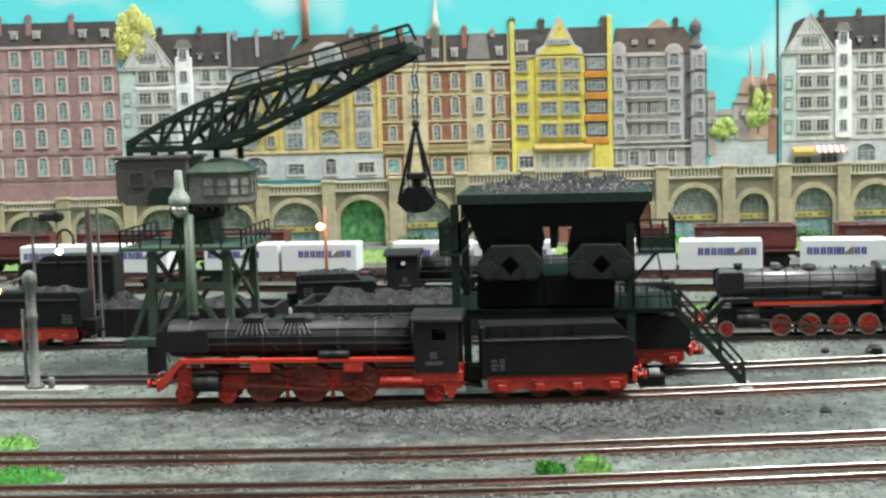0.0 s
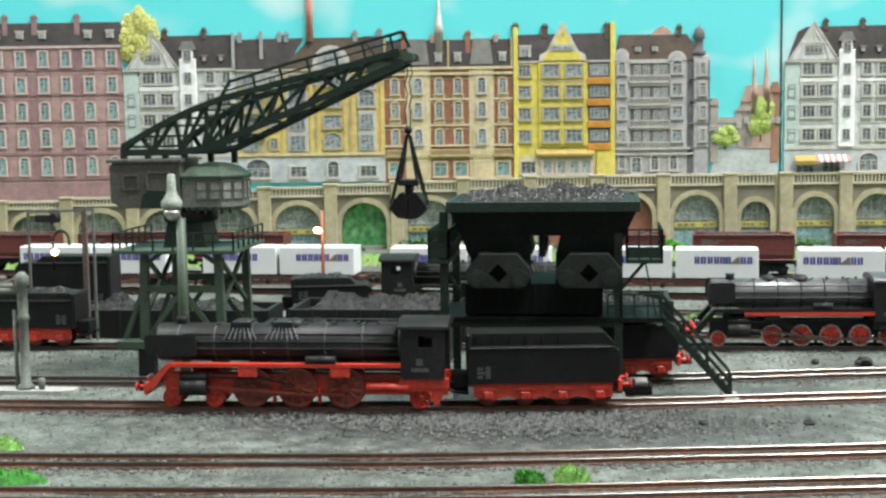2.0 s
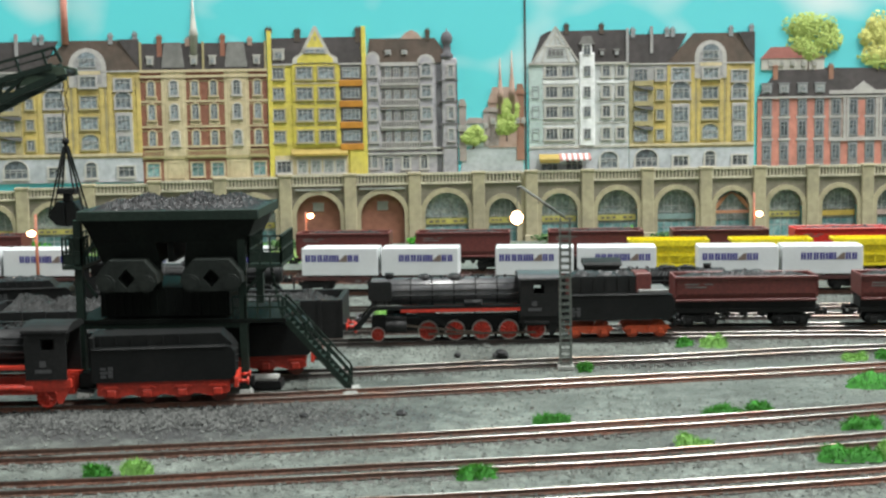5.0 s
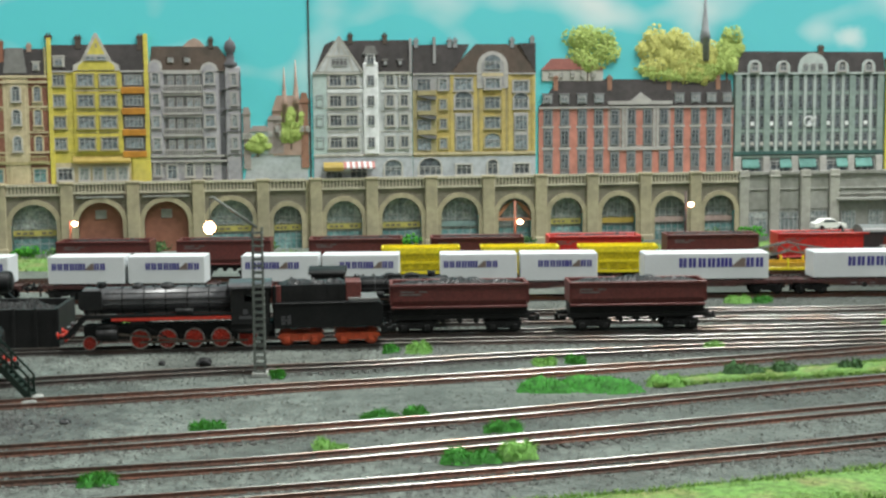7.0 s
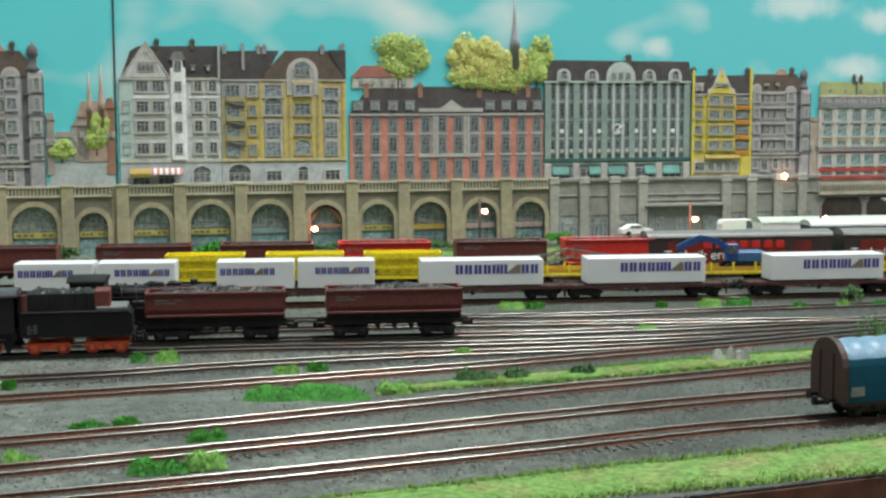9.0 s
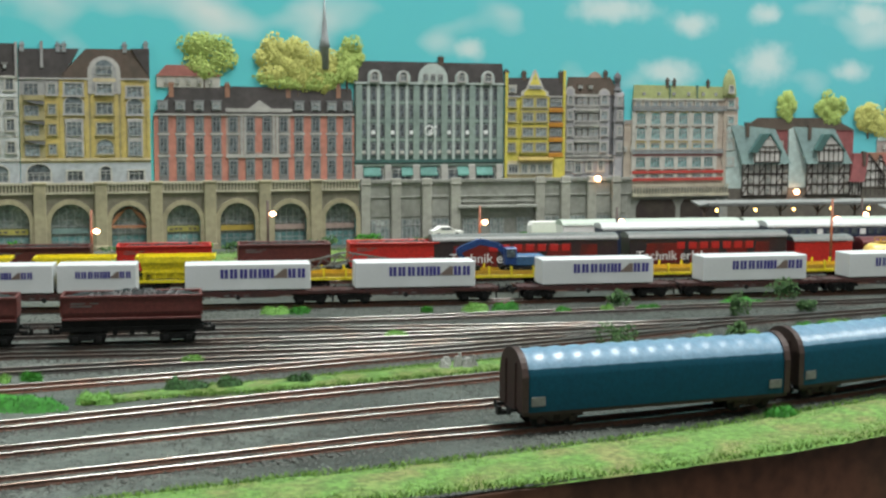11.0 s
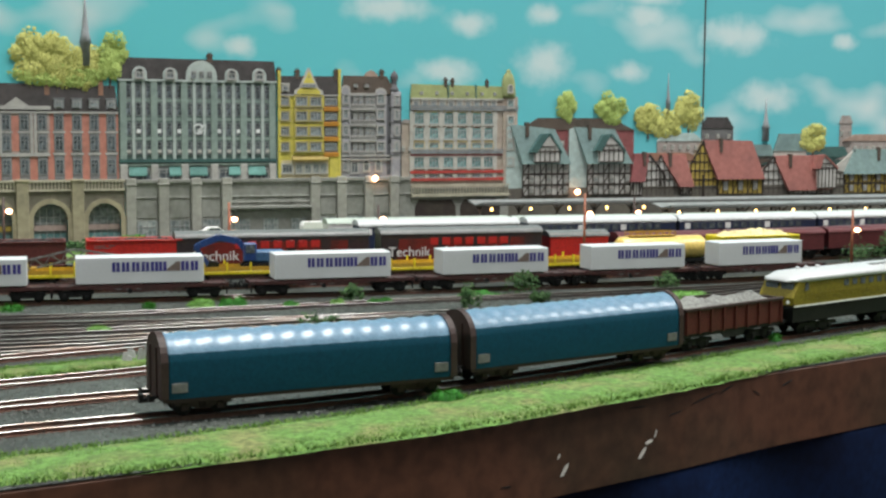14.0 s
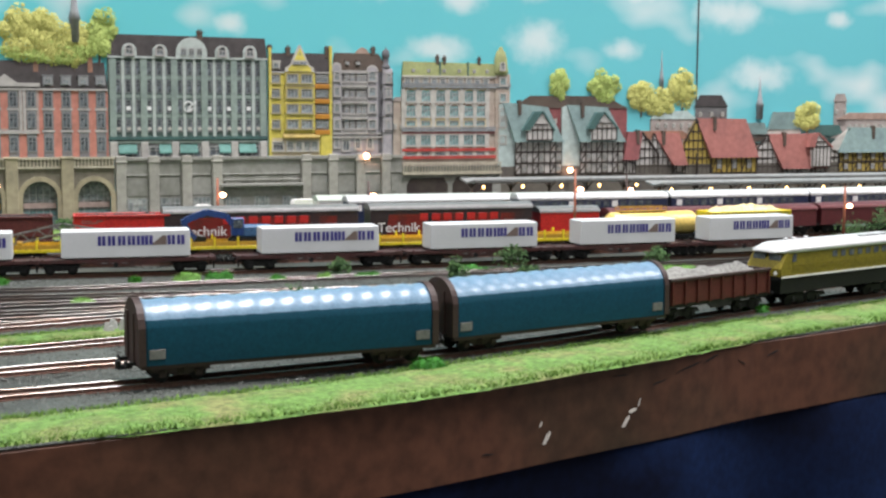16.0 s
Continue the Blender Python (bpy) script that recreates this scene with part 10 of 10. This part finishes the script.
lathe(bm, [(0.1, 0.1), (0.13, 0.45), (0.08, 0.5)], 0.6, -0.1, 10)
part("hydrant", bm, "mast", t)
bm = bmesh.new()
lathe(bm, [(0.05, 3.3), (0.13, 3.36), (0.13, 3.5), (0.05, 3.56)], -1.1, -0.2, 10)
part("lamp_bulb", bm, "glowsmall", t)
bm = bmesh.new()
slab(bm, [(-24, 1.66), (-11.55, 1.66), (-11.2, 1.85), (-11.25, 2.45), (-24, 2.45)], 2, -0.12, 0.1)
o = part("concrete_slab", bm, "slab")
tagged(o, "pale concrete slab between two tracks", "slab", kind="structure")

M["polegrey"] = mat("dusty_brown_pole", (0.10, 0.08, 0.075), 0.6)
t = thing("signal_gantry", at(-15.8, 12.4, 0), "thin grey steel gantry with a hooked yard lamp", "gantry")
for x in (-1.35, 1.45):
    bm = bmesh.new()
    beam(bm, (x, 0, -0.1), (x, 0, 5.4), 0.09)
    part("post", bm, "mast", t)
bm = bmesh.new()
beam(bm, (-1.4, 0, 5.35), (1.5, 0, 5.45), 0.1, 0.1)
part("top_beam", bm, "mast", t)
bm = bmesh.new()
beam(bm, (0.95, 0.3, -0.1), (0.95, 0.3, 5.5), 0.2, 0.16)
part("mast", bm, "polegrey", t)
bm = bmesh.new()
box(bm, -1.0, -0.1, -0.15, 0.15, 4.95, 5.25, 0.03)
tube(bm, (-0.2, -0.2, 5.1), (-0.2, 0.2, 5.1), 0.2, 10)
part("winch", bm, "dark", t)
bm = bmesh.new()
pts = [(-0.15, 3.0), (-0.15, 4.2)] + [(0.2 - 0.35 * math.cos(a), 4.2 + 0.42 * math.sin(a)) for a in np.linspace(0.3, 2.9, 7)] + [(0.55, 4.0)]
for a, b in zip(pts, pts[1:]):
    tube(bm, (a[0], -0.4, a[1]), (b[0], -0.4, b[1]), 0.06, 8)
part("hooked_pipe", bm, "dark", t)
bm = bmesh.new()
lathe(bm, [(0.05, 3.62), (0.14, 3.7), (0.14, 3.8), (0.05, 3.88)], 0.0, -0.6, 10)
part("lamp_bulb", bm, "glow", t)


# ---- platform canopy ----
def canopy(x0, x1, y, z):
    t = thing("platform_canopy", at(x0, y, 0, 2.0), "long pale platform roof on posts with small amber lamps", "canopy", "platform roofs")
    L = x1 - x0
    bm = bmesh.new()
    slab(bm, [(-1.6, z + 0.25), (-1.6, z + 0.38), (0, z + 0.12), (1.6, z + 0.38), (1.6, z + 0.25), (0, z)], 0, 0, L)
    part("roof", bm, "canopyroof", t)
    for s in (-1.6, 1.6):
        bm = bmesh.new()
        box(bm, 0, L, s - 0.05, s + 0.05, z + 0.18, z + 0.3)
        part("gutter", bm, "roofgrey", t)
    n = int(L / 3.2)
    for k in range(n + 1):
        x = 0.4 + (L - 0.8) * k / n
        bm = bmesh.new()
        tube(bm, (x, 0, -0.1), (x, 0, z + 0.05), 0.09, 8)
        beam(bm, (x, 0, z - 0.5), (x, -1.3, z + 0.25), 0.08)
        beam(bm, (x, 0, z - 0.5), (x, 1.3, z + 0.25), 0.08)
        part("post", bm, "f_brownroof", t)
        bm = bmesh.new()
        lathe(bm, [(0.05, z - 0.32), (0.12, z - 0.25), (0.1, z - 0.12), (0.04, z - 0.06)], x + 0.5, -1.2, 8)
        part("lamp_bulb", bm, "glowsmall", t)
    bm = bmesh.new()
    box(bm, -1, L, -1.5, 1.5, -0.1, 0.55)
    part("platform", bm, "slab", t)


M["canopyroof"] = mat("grey_canopy_roof", (0.20, 0.21, 0.205), 0.5, stain_color=(0.13, 0.14, 0.135), grain=300)
canopy(75.8, 128, 52.6, 2.75)
canopy(90.0, 128, 49.6, 2.55)


# ---- road vehicles below the wall ----
def car(m, L, H, mt, label, van=False):
    t = thing("van" if van else "car", m, label, "van" if van else "car", "parked vehicles")
    bm = bmesh.new()
    prof = [(0, 0.25), (L, 0.25), (L, 0.55), (L * 0.97, 0.62), (L * 0.86, H), (L * 0.05, H), (0, H * 0.8)] if van else [(0, 0.2), (L, 0.2), (L, 0.5), (L * 0.72, 0.58), (L * 0.6, H), (L * 0.28, H), (L * 0.12, 0.6), (0, 0.55)]
    slab(bm, prof, 1, -0.5, 0.5)
    part("body", bm, mt, t)
    bm = bmesh.new()
    slab(bm, [(L * 0.25, 0.62), (L * 0.66, 0.62), (L * 0.58, H - 0.06), (L * 0.3, H - 0.06)], 1, -0.515, -0.5) if not van else slab(bm, [(L * 0.7, 0.7), (L * 0.9, 0.7), (L * 0.83, H - 0.1), (L * 0.7, H - 0.1)], 1, -0.515, -0.5)
    part("window", bm, "glass", t)
    for x in (L * 0.2, L * 0.8):
        for s in (-1, 1):
            bm = bmesh.new()
            tube(bm, (x, s * 0.48 - 0.06, 0.2), (x, s * 0.48 + 0.06, 0.2), 0.2, 12)
            part("wheel", bm, "dark", t)


car(at(54.9, 53.4, 0.55, 5), 2.4, 0.85, "white", "small white car parked below the street wall")
car(at(62.3, 52.6, 0.4, 5), 2.8, 1.35, "white", "white delivery van parked below the street wall", True)
car(at(5.0, 46.0, 0.4, 5), 2.2, 0.85, "wred", "small red car parked below the arcade")


# ---- chips in the paint of the edge board ----
def fascia_chip(x, z, w, h, tilt, m="chip"):
    y = edge_y(x)
    y2 = edge_y(x + 1)
    r = math.degrees(math.atan2(y2 - y, 1))
    bm = bmesh.new()
    slab(bm, [(-w / 2, -h / 2), (w * 0.1, -h * 0.4), (w / 2, h * 0.3), (w * 0.3, h / 2), (-w * 0.2, h * 0.2)], 1, -0.015, 0.02)
    o = part("paint_chip", bm, m)
    n = 0.01
    o.matrix_basis = at(x + n * math.sin(math.radians(r)), y - n * math.cos(math.radians(r)), z, r) @ pose(0, 0, 0, 0, tilt, 0)
    tagged(o, "pale bare spot where the brown paint chipped off" if m == "chip" else "thin dark scratch in the brown edge board", "paint chip" if m == "chip" else "scratch", "chips in the paint" if m == "chip" else "scratches in the paint")


fascia_chip(60.0, -2.15, 0.24, 0.5, 20)
fascia_chip(59.75, -1.65, 0.1, 0.2, 15)
fascia_chip(63.45, -2.1, 0.22, 0.5, 25)
fascia_chip(63.75, -1.75, 0.2, 0.36, 55)
fascia_chip(64.05, -1.5, 0.08, 0.3, 10)
fascia_chip(37.4, -0.2, 0.3, 0.35, 10)
for x, z, w, h, tilt in ((66.5, -0.55, 1.6, 0.06, -8), (67.6, -0.4, 0.9, 0.08, -12), (65.0, -0.9, 0.7, 0.05, -5), (69.3, -0.75, 0.5, 0.05, 30), (63.2, -0.45, 0.8, 0.05, 4), (57.6, -2.3, 0.5, 0.06, 10), (71.0, -0.6, 0.7, 0.07, -10)):
    fascia_chip(x, z, w, h, tilt, "dark")
# ---- grass, tufts, bushes ----
turf("grass_strip", [(20, -13.0), (28, -11.9), (33, -10.9), (38, -9.8), (43, -8.9), (49, -7.5), (55, -5.7), (60.5, -3.5), (65.5, -1.5), (70, 0.6), (77, 3.2), (95, 9.9), (125, 20.9)], [0.8, 1.1, 1.5, 1.8, 1.95, 1.8, 1.7, 1.75, 1.8, 1.85, 1.9, 1.9, 1.9],
     "bright green flocked grass verge along the edge board", 3, 42000, 0.09, ragged=0.05)
turf("grass_strip", [(33, 3.0), (36, 4.0), (40, 4.8), (44, 5.9), (48, 7.0), (52, 8.0), (57, 9.3)], [0.4, 0.85, 1.0, 1.1, 1.05, 0.85, 0.4], "bright green flocked grass between two tracks", 5, 10000, 0.1)
turf("grass_strip", [(51, 3.2), (56, 4.6), (62, 6.9), (70, 10.4), (78, 13.2), (90, 17.5), (120, 27)], [0.3, 0.8, 1.0, 1.05, 1.05, 1.0, 1.0], "bright green flocked grass between two tracks", 6, 14000, 0.1)
turf("embankment", [(-60, 40.5), (-20, 42.5), (20, 45), (50, 48), (72, 50.5)], [3.6, 3.6, 3.8, 3.8, 2.6], "rough green embankment at the foot of the arcade", 8, 9000, 0.3)
SOD = {"grassdark": "deep green grass tuft beside the rails", "grasslight": "pale bright green grass tuft beside the rails", "bush": "dark green bushy tuft in the grass strip"}


def sod(x, y, rx, ry, h, m):
    k = 0.74 if rx < 1.25 else 1.0
    tuft(x, y, rx * k, ry * k, h * 0.98, m, 240, int(x * 31 + y * 17) + 400, label=SOD[m])


sod(17.2, -2.7, 0.9, 0.45, 0.35, "grassdark")
sod(21.2, -5.6, 0.75, 0.45, 0.38, "grasslight")
sod(22.7, -1.8, 0.9, 0.4, 0.36, "grassdark")
sod(24, -1.5, 0.7, 0.4, 0.4, "grassdark")
sod(28.6, 2.2, 1.4, 0.7, 0.55, "grassdark")
sod(30.6, 2.4, 1.8, 0.8, 0.55, "grassdark")
sod(33, 2.9, 1, 0.5, 0.45, "grasslight")
sod(26.6, -3.6, 0.9, 0.45, 0.4, "grassdark")
sod(25.3, -7, 1.2, 0.5, 0.4, "grassdark")
sod(26.7, -6.8, 0.8, 0.45, 0.5, "grasslight")
sod(24.4, 10.2, 0.9, 0.45, 0.5, "grasslight")
sod(23.3, 10.3, 0.6, 0.35, 0.35, "grassdark")
sod(29.2, 7.1, 0.7, 0.4, 0.35, "grasslight")
sod(30.4, 7.2, 0.6, 0.35, 0.35, "grassdark")
sod(18.95, 5.5, 0.4, 0.3, 0.35, "grassdark")
sod(36.2, 4.2, 1.2, 0.6, 0.6, "bush")
sod(38, 4.5, 0.9, 0.5, 0.5, "bush")
sod(40.6, 4.8, 0.7, 0.4, 0.5, "bush")
sod(56.4, -3.6, 0.95, 0.5, 0.5, "grassdark")
sod(53.4, 3.7, 0.8, 0.45, 0.4, "grassdark")
sod(59.4, 10.8, 0.9, 0.45, 0.42, "grasslight")
sod(61.9, 11.6, 0.7, 0.4, 0.42, "grasslight")
sod(65.8, 13.2, 1.2, 0.5, 0.45, "grassdark")
sod(71.3, 15.2, 1.2, 0.5, 0.45, "grassdark")
sod(73.6, 4.9, 0.9, 0.45, 0.4, "grassdark")
sod(75.2, 17.2, 1.2, 0.5, 0.4, "grasslight")
sod(41, 22.2, 1, 0.45, 0.4, "grasslight")
sod(42.2, 22.3, 0.8, 0.4, 0.4, "grassdark")
sod(51.2, 21.6, 1, 0.45, 0.42, "grasslight")
sod(52.8, 21.7, 1, 0.45, 0.42, "grassdark")
sod(55.6, 20.2, 0.8, 0.4, 0.35, "grassdark")
sod(60.2, 20.4, 0.9, 0.4, 0.35, "grassdark")
sod(57.9, 20.4, 0.6, 0.35, 0.35, "grasslight")
sod(46, 14.6, 0.8, 0.4, 0.35, "grasslight")
sod(48.6, 21.6, 0.5, 0.3, 0.3, "grassdark")
sod(36.6, 10, 0.6, 0.35, 0.3, "grasslight")
sod(-10.6, -5.6, 1, 0.5, 0.4, "grasslight")
sod(-8.5, -9.2, 1.3, 0.55, 0.45, "grassdark")
sod(4.7, -8.2, 0.55, 0.4, 0.38, "grassdark")
sod(5.7, -8.1, 0.75, 0.42, 0.42, "grasslight")
sod(10.7, 18.4, 1.2, 0.6, 0.4, "grasslight")
sod(15, -8.6, 0.7, 0.4, 0.4, "grassdark")
sod(67.5, 14, 1, 0.4, 0.4, "grasslight")
sod(77, 19.2, 1.4, 0.5, 0.4, "grasslight")
sod(66, 21.8, 1.4, 0.5, 0.4, "grassdark")
for k, (x, y, rx, ry, rz) in enumerate(((54.9, 9.3, 1.0, 0.7, 1.15), (59.0, 21.5, 0.8, 0.5, 0.8), (61.1, 11.4, 0.6, 0.4, 0.7), (68.7, 22.5, 0.9, 0.5, 1.0), (64.3, 18.2, 0.6, 0.4, 0.9), (68.2, 18.6, 0.6, 0.4, 0.5), (74.0, 12.1, 0.6, 0.4, 0.5), (77.5, 23.0, 0.9, 0.5, 0.7), (97.0, 33.0, 1.6, 0.8, 1.2), (100.0, 34.0, 1.0, 0.8, 1.5))):
    bushy("bush", x, y, -0.05, rx, ry, rz, "bush", 420, 300 + k, "dark green foam bush beside the tracks", "bush", leaf=0.075)
rnd = random.Random(9)
for k in range(26):
    x = -40 + k * 4.3 + rnd.uniform(-1, 1)
    bushy("bush", x, back_y(x) - 2.4 + rnd.uniform(-0.8, 0.6), 0.1, rnd.uniform(0.8, 1.8), 0.5, rnd.uniform(0.3, 0.65), "bush" if k % 3 else "grassdark", 260, 400 + k, "green shrubs at the foot of the arcade", "bush", leaf=0.12)
# white rubble heap in the grass
o = thing("rubble_heap", at(47.3, 6.9, 0.05), "heap of pale broken stones in the grass strip", "rubble")
for k in range(16):
    x, y, s = rnd.uniform(-0.8, 0.8), rnd.uniform(-0.35, 0.35), rnd.uniform(0.10, 0.22)
    bm = bmesh.new()
    frustum(bm, (x - s, x + s, y - s, y + s), (x - s * 0.4, x + s * 0.5, y - s * 0.5, y + s * 0.4), -0.05, rnd.uniform(0.15, 0.5))
    part("stone", bm, "slab", o)
# dark clinker lumps on the ash
for x, y, s in ((15.9, 8.3, 0.32), (14.2, 8.5, 0.16), (12.6, -1.4, 0.2), (9.5, -1.6, 0.16)):
    bm = bmesh.new()
    bmesh.ops.create_icosphere(bm, subdivisions=2, radius=s)
    for v in bm.verts:
        v.co *= 1 + 0.35 * noise.noise(v.co * 4 + Vector((x, y, 0)))
        v.co.z = v.co.z * 0.6 + s * 0.3
    o = part("clinker_lump", bm, "coal")
    o.matrix_basis = at(x, y, 0)
    tagged(o, "dark clinker lump lying on the ash", "lump", "clinker lumps")
